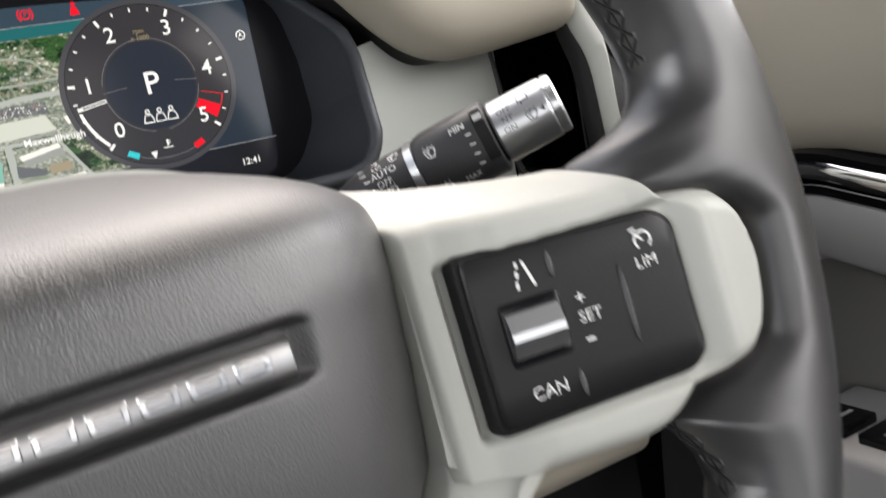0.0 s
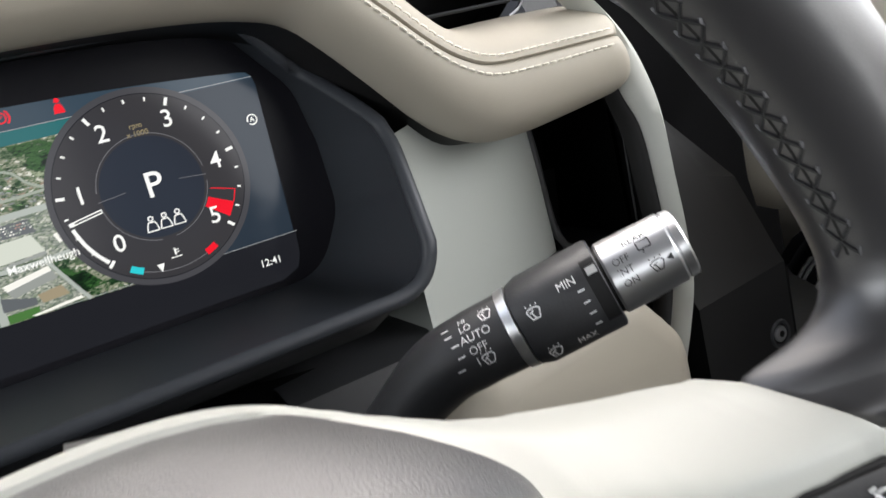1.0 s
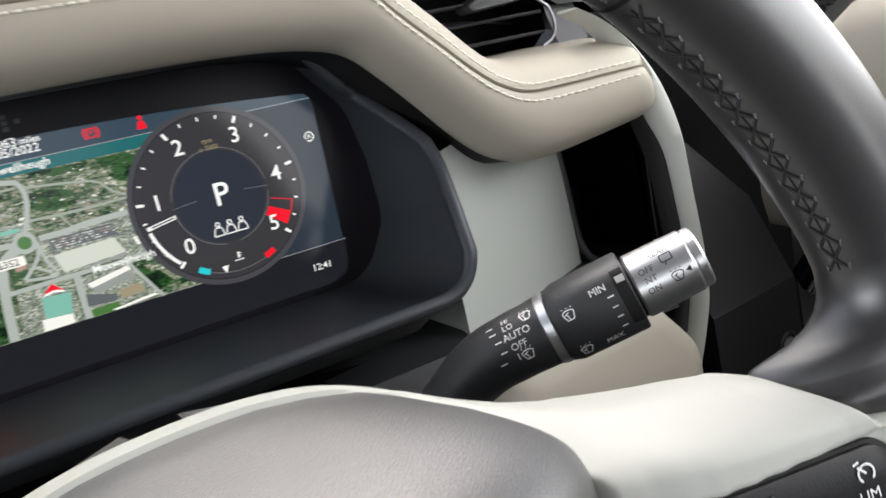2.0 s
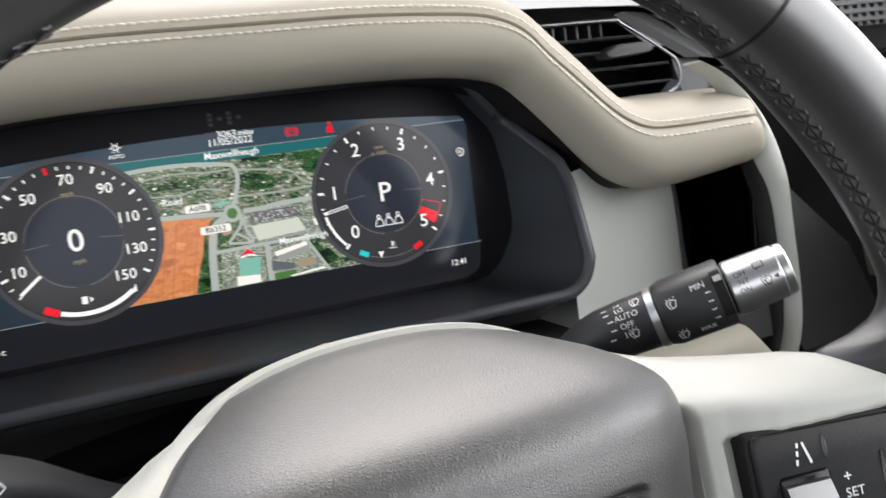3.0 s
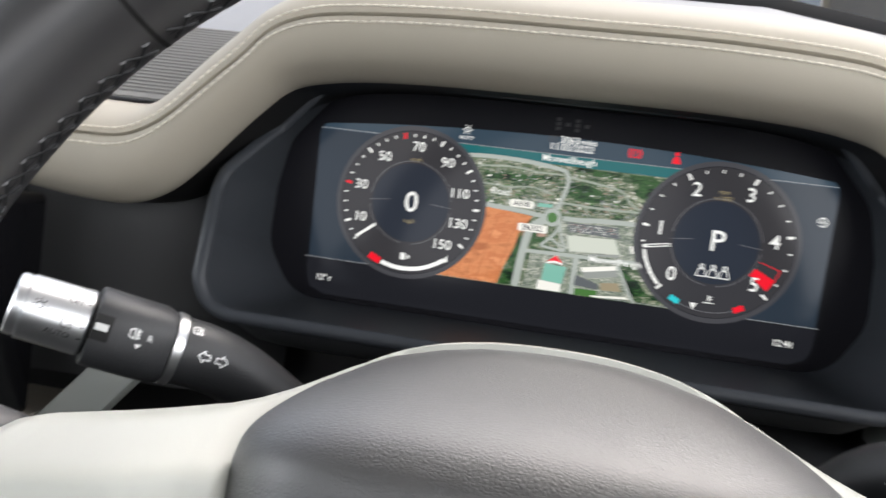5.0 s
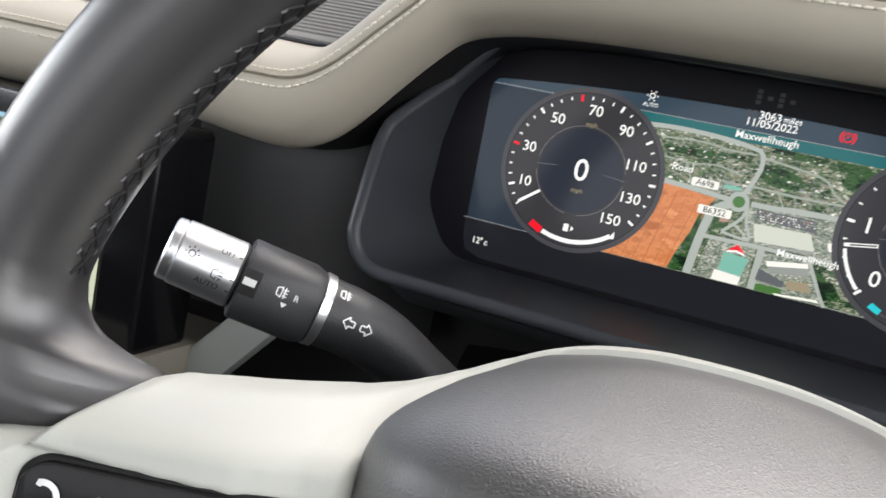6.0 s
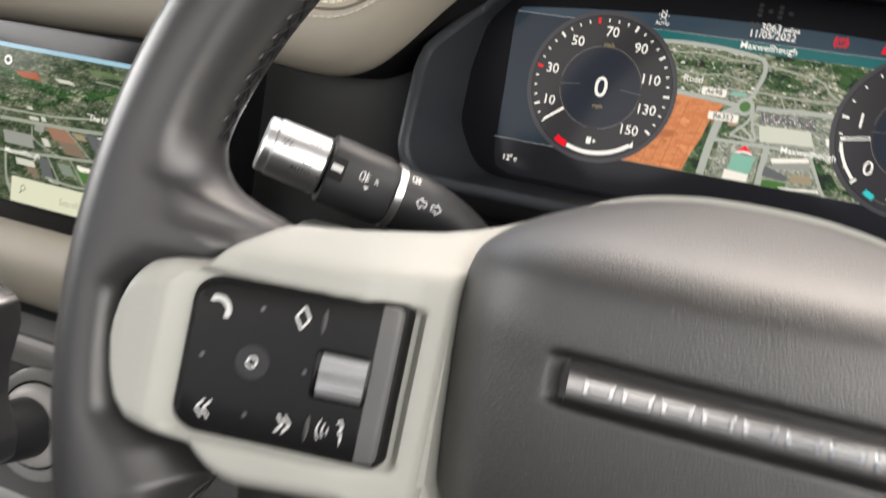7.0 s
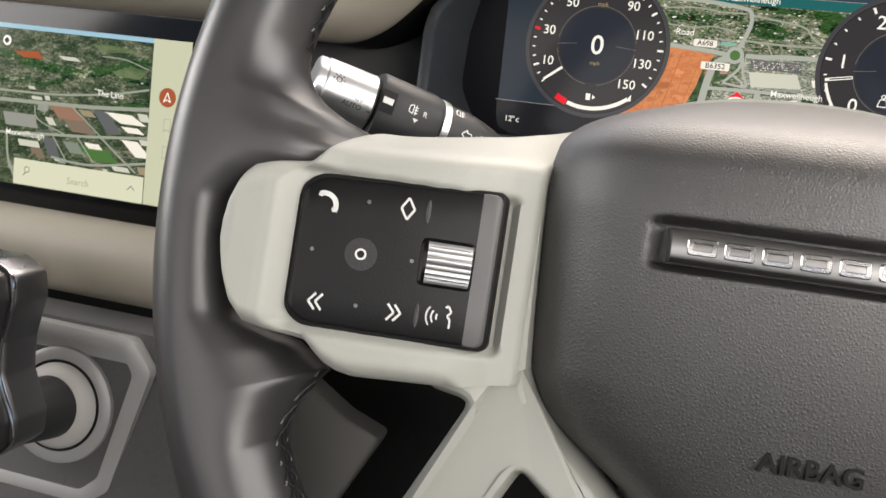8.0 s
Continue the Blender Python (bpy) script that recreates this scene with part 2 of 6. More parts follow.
def turned(profile, start, axis, n=32):
    """A turned body: (distance along the axis, radius) from start."""
    axis = Vector(axis).normalized()
    side = axis.cross(Vector((0, 0, 1))).normalized()
    top = side.cross(axis).normalized()
    rows = []
    for s, r in profile:
        c = Vector(start) + axis * s
        rows.append([c + r * (math.cos(t) * side + math.sin(t) * top) for t in np.linspace(0, 2 * math.pi, n, endpoint=False)])
    return grid(rows, close_v=True, caps=True)


def rounded(corners, radius, n=6):
    """A 2D outline with rounded corners; radius may be a list."""
    out = []
    k = len(corners)
    radii = radius if hasattr(radius, "__len__") else [radius] * k
    for i in range(k):
        p, a, b = (Vector(corners[j % k]) for j in (i, i - 1, i + 1))
        u, w = (a - p).normalized(), (b - p).normalized()
        half = math.acos(max(-1, min(1, u.dot(w)))) / 2
        cut = min(radii[i] / max(math.tan(half), 1e-3), 0.48 * (a - p).length, 0.48 * (b - p).length)
        s, e = p + u * cut, p + w * cut
        for t in np.linspace(0, 1, n):
            out.append(tuple((1 - t) ** 2 * s + 2 * t * (1 - t) * p + t * t * e))
    return out


def plate(outline, y0, y1, bevel=0.0, flip=False):
    """A slab over an (x, z) outline, from its face y0 (towards the driver) back to y1, its front edge bevelled."""
    bm = bmesh.new()
    c = Vector((sum(p[0] for p in outline) / len(outline), sum(p[1] for p in outline) / len(outline)))

    def ring(y, inset):
        vs = []
        for p in outline:
            q = Vector(p)
            d = q - c
            q = q - d.normalized() * min(inset, d.length * 0.5)
            vs.append(bm.verts.new((q.x, y, q.y)))
        return vs
    levels = [(y0, bevel), (y0 + bevel * 0.3, bevel * 0.3), (y0 + bevel, 0), (y1, 0)] if bevel else [(y0, 0), (y1, 0)]
    rings = [ring(*lv) for lv in levels]
    for a, b in zip(rings, rings[1:]):
        for i in range(len(a)):
            j = (i + 1) % len(a)
            bm.faces.new((a[i], a[j], b[j], b[i]))
    bm.faces.new(rings[0][::-1])
    bm.faces.new(rings[-1])
    return bm


def box(x0, x1, y0, y1, z0, z1, bevel=0.0):
    bm = bmesh.new()
    bmesh.ops.create_cube(bm, size=1)
    bm.transform(Matrix.Translation(((x0 + x1) / 2, (y0 + y1) / 2, (z0 + z1) / 2)) @ Matrix.Diagonal((x1 - x0, y1 - y0, z1 - z0, 1)))
    if bevel:
        bmesh.ops.bevel(bm, geom=bm.edges[:], offset=bevel, segments=3, affect="EDGES", profile=0.6)
    return bm


def merge(*bms):
    out = bmesh.new()
    for bm in bms:
        me = bpy.data.meshes.new("tmp")
        bm.to_mesh(me)
        bm.free()
        out.from_mesh(me)
        bpy.data.meshes.remove(me)
    return out


def flat(points, y):
    """A flat figure on the glass."""
    bm = bmesh.new()
    bm.faces.new([bm.verts.new((x, y, z)) for x, z in points])
    return bm


def disc(x, z, r0, r1, y, a0=0, a1=360, n=64):
    """A ring or an arc on the glass, angles anticlockwise from the right."""
    rows = []
    for a in np.radians(np.linspace(a0, a1, n)):
        rows.append([(x + r * math.cos(a), y, z + r * math.sin(a)) for r in (r0, r1)])
    return grid(rows)


def stroke(x0, z0, x1, z1, w, y):
    d = Vector((x1 - x0, z1 - z0)).normalized() * w / 2
    return flat([(x0 - d.y, z0 + d.x), (x0 + d.y, z0 - d.x), (x1 + d.y, z1 - d.x), (x1 - d.y, z1 + d.x)], y)


def polyline(points, w, y):
    """A band of one width through (x, z) points."""
    rows = []
    for i, p in enumerate(points):
        a, b = Vector(points[max(i - 1, 0)]), Vector(points[min(i + 1, len(points) - 1)])
        d = (b - a).normalized() * w / 2
        rows.append([(p[0] - d.y, y, p[1] + d.x), (p[0] + d.y, y, p[1] - d.x)])
    return grid(rows)


def words(text, size, align="CENTER", thick=0.0, bold=0.018):
    """Letters in the (x, z) plane, facing the driver, centred on the origin."""
    cu = bpy.data.curves.new("words", "FONT")
    cu.body, cu.size, cu.align_x, cu.align_y, cu.extrude = text, size, align, "CENTER", thick
    cu.offset = size * bold
    cu.resolution_u = 3
    ob = new("words", cu)
    bpy.context.view_layer.update()
    me = bpy.data.meshes.new_from_object(ob.evaluated_get(bpy.context.evaluated_depsgraph_get()))
    bpy.data.objects.remove(ob)
    bpy.data.curves.remove(cu)
    bm = bmesh.new()
    bm.from_mesh(me)
    bpy.data.meshes.remove(me)
    bm.transform(Matrix.Rotation(radians(90), 4, "X"))
    return bm


def placed(bm, x, y, z):
    bm.transform(Matrix.Translation((x, y, z)))
    return bm


def lerp(table, x):
    """Piecewise linear look-up."""
    t = np.array(table)
    return float(np.interp(x, t[:, 0], t[:, 1]))


def smooth_lerp(table, x):
    t = np.array(table)
    i = int(np.clip(np.searchsorted(t[:, 0], x) - 1, 0, len(t) - 2))
    u = np.clip((x - t[i, 0]) / (t[i + 1, 0] - t[i, 0]), 0, 1)
    m = np.gradient(t[:, 1], t[:, 0])
    h = t[i + 1, 0] - t[i, 0]
    return float((2 * u ** 3 - 3 * u ** 2 + 1) * t[i, 1] + (u ** 3 - 2 * u ** 2 + u) * h * m[i] + (-2 * u ** 3 + 3 * u ** 2) * t[i + 1, 1] + (u ** 3 - u ** 2) * h * m[i + 1])


# ---- the cabin that closes the place ----
def shell_box(name, label, category, material, lo, hi):
    ob = new(name, finish(name, box(lo[0], hi[0], lo[1], hi[1], lo[2], hi[2]), material, False))
    return tagged(ob, label, category, "", "structure")


shell_box("floor", "black carpeted car floor under the dashboard", "floor", CARPET, (-1.45, -2.2, -0.06), (0.75, 1.1, 0.0))
shell_box("ceiling", "dark grey cloth roof lining above the seats", "ceiling", ROOF, (-1.45, -2.2, 1.52), (0.75, -0.02, 1.56))
shell_box("wall_rear", "plain grey lining behind the seats", "wall", SHELL, (-1.45, -2.24, 0.0), (0.75, -2.2, 1.05))
shell_box("wall_left", "plain grey lining below the far side window", "wall", SHELL, (-1.45, -2.2, 0.0), (-1.41, 1.1, 0.90))
shell_box("wall_right", "plain grey door shell below the side window", "wall", SHELL, (0.66, -2.2, 0.0), (0.70, 1.1, 0.86))
shell_box("bulkhead", "black bulkhead behind the dashboard", "wall", DEEP, (-1.45, 0.62, 0.0), (0.75, 0.66, 0.775))
shell_box("pillar_left", "grey lined windscreen pillar", "pillar", SHELL, (-1.45, -0.08, 0.9), (-1.39, 0.0, 1.53))
shell_box("pillar_rear", "grey lined pillar behind the door", "pillar", SHELL, (0.66, -1.2, 0.86), (0.72, -1.05, 1.53))
shell_box("pillar_rear", "grey lined pillar behind the door", "pillar", SHELL, (-1.45, -1.2, 0.9), (-1.39, -1.05, 1.53))

# ground and surroundings outside the windscreen
gm = mat("pale_forecourt", (0.34, 0.34, 0.32), 0.85, grain=0.4, scale=3, vary=0.15, patch=0.4)
bm = bmesh.new()
bm.faces.new([bm.verts.new(p) for p in ((-300, -300, -0.75), (300, -300, -0.75), (300, 300, -0.75), (-300, 300, -0.75))])
ob = new("ground", finish("ground", bm, gm, False))
tagged(ob, "pale grey forecourt outside the car", "ground", "", "structure")

# what stands beyond the forecourt, seen over the dash top
leafm = mat("yellow_green_leaves", (0.52, 0.56, 0.18), 0.7, vary=0.25, patch=3)
rng = random.Random(7)
bits = []
for k in range(6000):
    x, y, z = rng.uniform(-14, 2.45), rng.uniform(12, 13.2), -0.75 + rng.random() ** 0.7 * 2.6
    s = rng.uniform(0.04, 0.10)
    u, w = Vector((rng.uniform(-1, 1), rng.uniform(-1, 1), rng.uniform(-1, 1))).normalized(), Vector((rng.uniform(-1, 1), rng.uniform(-1, 1), rng.uniform(-1, 1))).normalized()
    b = bmesh.new()
    b.faces.new([b.verts.new(Vector((x, y, z)) + s * q) for q in (u, w, -u, -w)])
    bits.append(b)


def join_many(bms):
    """Many small pieces as one mesh."""
    verts, faces = [], []
    for b in bms:
        b.verts.index_update()
        o = len(verts)
        verts += [tuple(v.co) for v in b.verts]
        faces += [[v.index + o for v in fa.verts] for fa in b.faces]
        b.free()
    me = bpy.data.meshes.new("tmp")
    me.from_pydata(verts, [], faces)
    out = bmesh.new()
    out.from_mesh(me)
    bpy.data.meshes.remove(me)
    return out


hedge = new("hedge", finish("hedge", join_many(bits), leafm, False))
tagged(hedge, "yellow-green leafy hedge beyond the windscreen", "hedge", "", "stuff")
stone = mat("beige_render", (0.42, 0.37, 0.30), 0.85, grain=0.4, scale=8, vary=0.2, patch=1.2)
wl_ = new("boundary_wall", finish("boundary_wall", merge(box(3.0, 9.0, 12.0, 12.4, -0.75, 0.95, 0.05), box(2.9, 9.1, 11.9, 12.5, 0.95, 1.10, 0.04)), stone, False))
tagged(wl_, "beige rendered boundary wall beyond the windscreen", "wall", "", "structure")
po_ = new("white_post", finish("white_post", box(2.55, 2.85, 11.8, 12.1, -0.75, 1.7, 0.03), WHITE, False))
tagged(po_, "white painted post beyond the windscreen", "post")

# ---- leather covered dashboard pad ----
# stations from the middle outward: x and z of the lower edge, the seam and the upper edge
PAD = [
    (0.000, 0.0605, 0.000, 0.0880, 0.000, 0.1120), (0.060, 0.0605, 0.060, 0.0880, 0.062, 0.1120), (0.100, 0.0590, 0.109, 0.0855, 0.116, 0.1095),
    (0.125, 0.0560, 0.131, 0.0820, 0.140, 0.1030), (0.142, 0.0510, 0.146, 0.0745, 0.156, 0.0950), (0.155, 0.0400, 0.158, 0.0620, 0.170, 0.0830),
    (0.172, 0.0220, 0.174, 0.0470, 0.188, 0.0660), (0.191, 0.0010, 0.190, 0.0320, 0.204, 0.0490), (0.206, -0.0110, 0.203, 0.0225, 0.215, 0.0400),
    (0.224, -0.0180, 0.218, 0.0165, 0.229, 0.0365), (0.247, -0.0185, 0.240, 0.0155, 0.250, 0.0365), (0.275, -0.0160, 0.264, 0.0155, 0.272, 0.0365),
    (0.301, -0.0130, 0.287, 0.0155, 0.294, 0.0360),
]


def pad_stations():
    right = spl(PAD, 70)
    left = right.copy()[:0:-1]
    left[:, ::2] *= -1
    left[:, 1::2] -= 0.001 * np.minimum(1, np.abs(left[:, :1]) / 0.12)
    far = [[-0.75, -0.020, -0.75, 0.0150, -0.75, 0.036], [-0.55, -0.0195, -0.55, 0.0155, -0.55, 0.0365], [-0.42, -0.019, -0.42, 0.0155, -0.42, 0.0365]]
    return np.vstack([far, left, right])


def pad_section(s):
    lo, se, up = Vector((s[0], s[1])), Vector((s[2], s[3])), Vector((s[4], s[5]))

    def mix(a, b, t, y):
        p = a.lerp(b, t)
        return (p.x, y, p.y)
    body = [mix(lo, se, 0.16, -0.020), mix(lo, se, 0.05, -0.048), mix(lo, se, 0.0, -0.060), mix(lo, se, 0.10, -0.071), mix(lo, se, 0.30, -0.081),
            mix(lo, se, 0.60, -0.0865), mix(lo, se, 0.88, -0.0875), mix(lo, se, 0.965, -0.0868)]
    seam = [mix(lo, se, 0.99, -0.0850), mix(lo, se, 1.0, -0.0838), mix(se, up, 0.012, -0.0850)]
    top = [mix(se, up, 0.05, -0.0862), mix(se, up, 0.22, -0.0850), mix(se, up, 0.50, -0.0785), mix(se, up, 0.80, -0.064), mix(se, up, 1.0, -0.042), mix(se, up, 1.10, 0.0), mix(se, up, 1.12, 0.03)]
    return list(spl(body, 22)) + seam + list(spl(top, 20))


STATIONS = pad_stations()
pad = thing("dashboard_pad", (0.0, -0.03, 0.05), "tan leather dashboard pad with twin stitching arching over the dials", "dashboard pad")
rows = [pad_section(s) for s in STATIONS]
# the right end is rounded over
end = np.array(rows[-1])
mid = end.mean(0)
for k, (dx, sh) in enumerate(((0.004, 0.97), (0.0065, 0.90), (0.0075, 0.75))):
    rows.append([(mid[0] + (p[0] - mid[0]) * sh + dx, mid[1] + (p[1] - mid[1]) * sh, mid[2] + (p[2] - mid[2]) * sh) for p in end])
part("leather_cover", grid(rows, caps=True), TAN, pad, angle=70)


def pad_point(s, where):
    lo, se, up = Vector((s[0], s[1])), Vector((s[2], s[3])), Vector((s[4], s[5]))
    if where < 0:
        p = se.lerp(lo, -where)
        return Vector((p.x, -0.0879, p.y))
    p = se.lerp(up, where)
    return Vector((p.x, -0.0867, p.y))


def stitch_row(where, pitch=0.0044, length=0.0031, r=0.00055):
    pts = [pad_point(s, where) for s in STATIONS if s[2] > -0.56]
    fine = spl([tuple(p) for p in pts], 2600)
    step = np.r_[0, np.cumsum(np.sqrt(((fine[1:] - fine[:-1]) ** 2).sum(1)))]
    out = []
    at = 0.002
    while at < step[-1] - length:
        a, b = (np.array([np.interp(q, step, fine[:, k]) for k in range(3)]) for q in (at, at + length))
        m = (a + b) / 2 + np.array((0, -0.0003, 0))
        out.append(tube([a + (0, 0.0005, 0), m * 0.5 + a * 0.5, m, m * 0.5 + b * 0.5, b + (0, 0.0005, 0)], r, 5))
        at += pitch
    return out


tagged(part("lower_stitching", join_many(stitch_row(-0.135)), THREAD, pad, "row of cream thread stitches"), kind="stuff")
tagged(part("upper_stitching", join_many(stitch_row(0.17)), THREAD, pad, "row of cream thread stitches"), kind="stuff")

# black lining under the pad, from its lower edge back to the glass
rows = []
for s in STATIONS:
    if abs(s[0]) < 0.31:
        x, z = s[0], s[1]
        k = 1 - 0.12 * max(0, 1 - abs(x) / 0.25)
        rows.append([(x, -0.0575, z + 0.0006), (x * (1 - 0.03 * k), -0.040, z + 0.0012), (x * 0.97, -0.002, z + 0.003), (x * 0.97, 0.05, z + 0.003)])
solid("hood_lining", grid(rows), DEEP, "black lining under the leather dashboard pad", "dashboard panel", "structure", angle=80)

# ---- dash top, windscreen base, windscreen ----
DT = [(-0.75, 0.036), (-0.30, 0.0365), (-0.229, 0.0365), (-0.215, 0.040), (-0.188, 0.066), (-0.156, 0.095), (-0.140, 0.103), (-0.116, 0.1095), (0, 0.112), (0.116, 0.1095), (0.140, 0.103), (0.160, 0.0935), (0.20, 0.0925), (0.26, 0.090), (0.30, 0.083), (0.34, 0.07), (0.42, 0.06)]
rows = []
for x in np.linspace(-0.75, 0.42, 160):
    z = lerp(DT, x)
    zz = z + 0.004
    dr_ = max(0, x - 0.12)
    rows.append([(x, -0.043, z), (x, -0.02, zz), (x, 0.03, z * 0.65 + 0.056 - 0.04 * dr_), (x, 0.10, z * 0.3 + 0.118 - 0.10 * dr_), (x, 0.153, 0.168 - 0.15 * dr_), (x, 0.16, 0.13 - 0.15 * dr_), (x, 0.02, z - 0.03)])
solid("dash_top", grid(rows), GREY, "pale silver-grey plastic dash top below the windscreen", "dash top", "structure", angle=60)
# fine dark ribs of the grille left of the hood
ribs = thing("dash_grille", (-0.25, 0.0, 0.045), "grey finely ribbed grille in the dash top beside the pad", "grille")
RIBTOP = [(-0.043, 0.0365), (-0.02, 0.0405), (0.03, 0.0797), (0.10, 0.129)]
for k in range(30):
    y = -0.038 + 0.0030 * k
    z = lerp(RIBTOP, y) + 0.0016
    part("rib", tube([(-0.42, y, z), (-0.30, y, z), (-0.204, y, z)], 0.0012, 6), MIDGREY, ribs)
part("rib_bed", grid([[(x, y, lerp(RIBTOP, y) + 0.0008) for y in (-0.042, -0.02, 0.03, 0.052)] for x in (-0.42, -0.3, -0.204)]), BLACK, ribs)
rows = []
for x in np.linspace(-0.95, 0.55, 60):
    z = 0.172 - 0.15 * max(0, x - 0.12)
    rows.append([(x, 0.150, z - 0.016), (x, 0.152, z - 0.002), (x, 0.156, z + 0.006), (x, 0.20, z + 0.010), (x, 0.42, z + 0.012), (x, 0.42, z - 0.03)])
solid("windscreen_base", grid(rows), DEEP, "black plastic strip along the foot of the windscreen", "trim", "structure")
gl = new("windscreen", finish("windscreen", merge(grid([[(-1.35, 0.62, 0.775), (0.62, 0.62, 0.775)], [(-1.3, 0.30, 1.25), (0.58, 0.30, 1.25)], [(-1.25, -0.02, 1.52), (0.55, -0.02, 1.52)]])), GLASS))
tagged(gl, "clear curved windscreen above the dashboard", "windscreen", "", "structure")
gl.visible_shadow = False

# ---- instrument cluster ----
cl = thing("instrument_cluster", (0, 0.02, -0.06), "black instrument binnacle with a lit digital dial display", "instrument cluster")
LIP = rounded([(-0.160, 0.031), (-0.1755, 0.002), (-0.1703, -0.025), (-0.1640, -0.0655), (0.1640, -0.0655), (0.1703, -0.025), (0.1755, 0.002), (0.160, 0.031), (0.130, 0.066), (-0.130, 0.066)], [0.05, 0.050, 0.02, 0.037, 0.037, 0.02, 0.050, 0.05, 0.03, 0.03], 9)
GLASSO = rounded([(-0.160, 0.028), (-0.1655, 0.0), (-0.167, -0.034), (-0.150, -0.0630), (0.150, -0.0630), (0.167, -0.034), (0.1655, 0.0), (0.160, 0.028), (0.128, 0.066), (-0.128, 0.066)], [0.03, 0.03, 0.03, 0.03, 0.03, 0.03, 0.03, 0.03, 0.03, 0.03], 9)


def lip_y(z):
    """The rim comes further towards the driver at its foot."""
    return -0.060 - 0.029 * min(1, max(0, (0.002 - z) / 0.045)) + 0.035 * min(1, max(0, (z - 0.004) / 0.03))


def ring_rows():
    rows = []
    for t in np.linspace(0, 1, 12):
        k = t ** 1.25
        rows.append([(lx + (gx - lx) * k, lip_y(lz) * (1 - t) - 0.0015 * t, lz + (gz - lz) * k) for (lx, lz), (gx, gz) in zip(LIP, GLASSO)])
    return rows


part("binnacle", grid(ring_rows(), close_v=True), BINN, cl, "black soft plastic binnacle walls", angle=80)
lip_path = [(x, lip_y(z) - 0.0005, z) for x, z in LIP]
rows = []
for i, p in enumerate(lip_path):
    d = (Vector(lip_path[(i + 1) % len(lip_path)]) - Vector(lip_path[i - 1])).normalized()
    nrm = Vector((d.z, 0, -d.x)).normalized()
    rows.append([Vector(p) + nrm * (0.0035 * math.cos(a) - 0.001) + Vector((0, -0.0035 * math.sin(a), 0)) for a in np.linspace(0, 2 * math.pi, 12, endpoint=False)])
part("binnacle_rim", grid(rows, close_u=True, close_v=True), BINN, cl, "rounded black rim of the binnacle", angle=80)
# skirt from the rim down and back under the binnacle
rows = []
for x in np.linspace(-0.160, 0.160, 40):
    e = max(0, abs(x) - 0.135) * 0.5
    rows.append([(x, -0.0895, -0.0682 + e), (x, -0.082, -0.0755 + e), (x, -0.030, -0.088 + e), (x, 0.03, -0.095)])
part("underside", grid(rows), BLACK, cl, angle=80)
screen = part("display", plate(GLASSO, -0.0010, 0.012), PANE, cl, "glossy black display glass with lit dials and map", smooth=False)

Y0 = -0.0012


def lit(name, bm, material, parent=None, label=""):
    return part(name, bm, material, parent or screen, label, smooth=False)


# lit picture area
top_arc = [(x, 0.0395 + 0.0075 * (1 - (x / 0.143) ** 2)) for x in np.linspace(0.1365, -0.1365, 24)]
lit("background", flat([(-0.130, -0.0595), (0.130, -0.0595), (0.139, -0.056), (0.1415, -0.050), (0.1435, 0.033), (0.1425, 0.0372), (0.1402, 0.0396)] + top_arc + [(-0.1402, 0.0396), (-0.1425, 0.0372), (-0.1435, 0.033), (-0.1415, -0.050), (-0.139, -0.056)], Y0), S_BACK)
lit("lower_band", flat([(-0.1302, -0.0597), (0.1302, -0.0597), (0.1392, -0.0561), (0.1417, -0.050), (0.1425, -0.0385), (-0.1425, -0.0385), (-0.1417, -0.050), (-0.1392, -0.0561)], Y0 - 0.0001), S_LOW)
lit("upper_band", flat([(0.1423, 0.0374), (0.1402, 0.0396)] + top_arc + [(-0.1402, 0.0396), (-0.1423, 0.0374), (-0.1426, 0.0365), (0.1426, 0.0365)], Y0 - 0.0001), S_BAND)
lit("upper_line", stroke(-0.1425, 0.0372, 0.1425, 0.0372, 0.0003, Y0 - 0.00025), S_GREY)
lit("lower_line", stroke(-0.1435, -0.0385, 0.1435, -0.0385, 0.0003, Y0 - 0.00025), S_GREY)
lit("title_bar", flat([(-0.072, 0.0315), (0.072, 0.0315), (0.072, 0.0370), (-0.072, 0.0370)], Y0 - 0.0003), S_TEAL)
YM = Y0 - 0.0002
navmap = lit("map", flat([(-0.068, -0.0390), (0.068, -0.0390), (0.068, 0.0315), (-0.068, 0.0315)], YM), TOWN, label="aerial photograph map in colour")


def patch(name, points, material, level, n=0):
    """A patch of the map; n smooths its outline."""
    pts = points if not n else [tuple(p[:2]) for p in spl([(*p, 0) for p in points + points[:1]], n)[:-1]]
    return lit(name, flat(pts, YM - 0.00001 * level), material, navmap)


def way(points, w, material, level=14):
    return lit("road", polyline(spl([(*p, 0) for p in points], 26)[:, :2].tolist(), w, YM - 0.00001 * level), material, navmap)


# woods and greens
patch("woodland", [(0.034, 0.0310), (0.037, 0.0255), (0.041, 0.0165), (0.052, 0.0135), (0.068, 0.0140), (0.068, 0.0310)], WOODS, 3)
patch("woodland", [(0.0012, 0.0165), (0.010, 0.0130), (0.0225, 0.0140), (0.0215, 0.0190), (0.0140, 0.0220), (0.0040, 0.0230)], WOODS, 3, 30)
patch("woodland", [(-0.048, 0.0245), (-0.030, 0.0235), (-0.012, 0.0245), (-0.006, 0.0225), (-0.022, 0.0195), (-0.044, 0.0205)], WOODS, 3, 30)
patch("woodland", [(0.005, 0.0290), (0.020, 0.0275), (0.032, 0.0300), (0.018, 0.0312), (0.006, 0.0310)], WOODS, 3, 24)
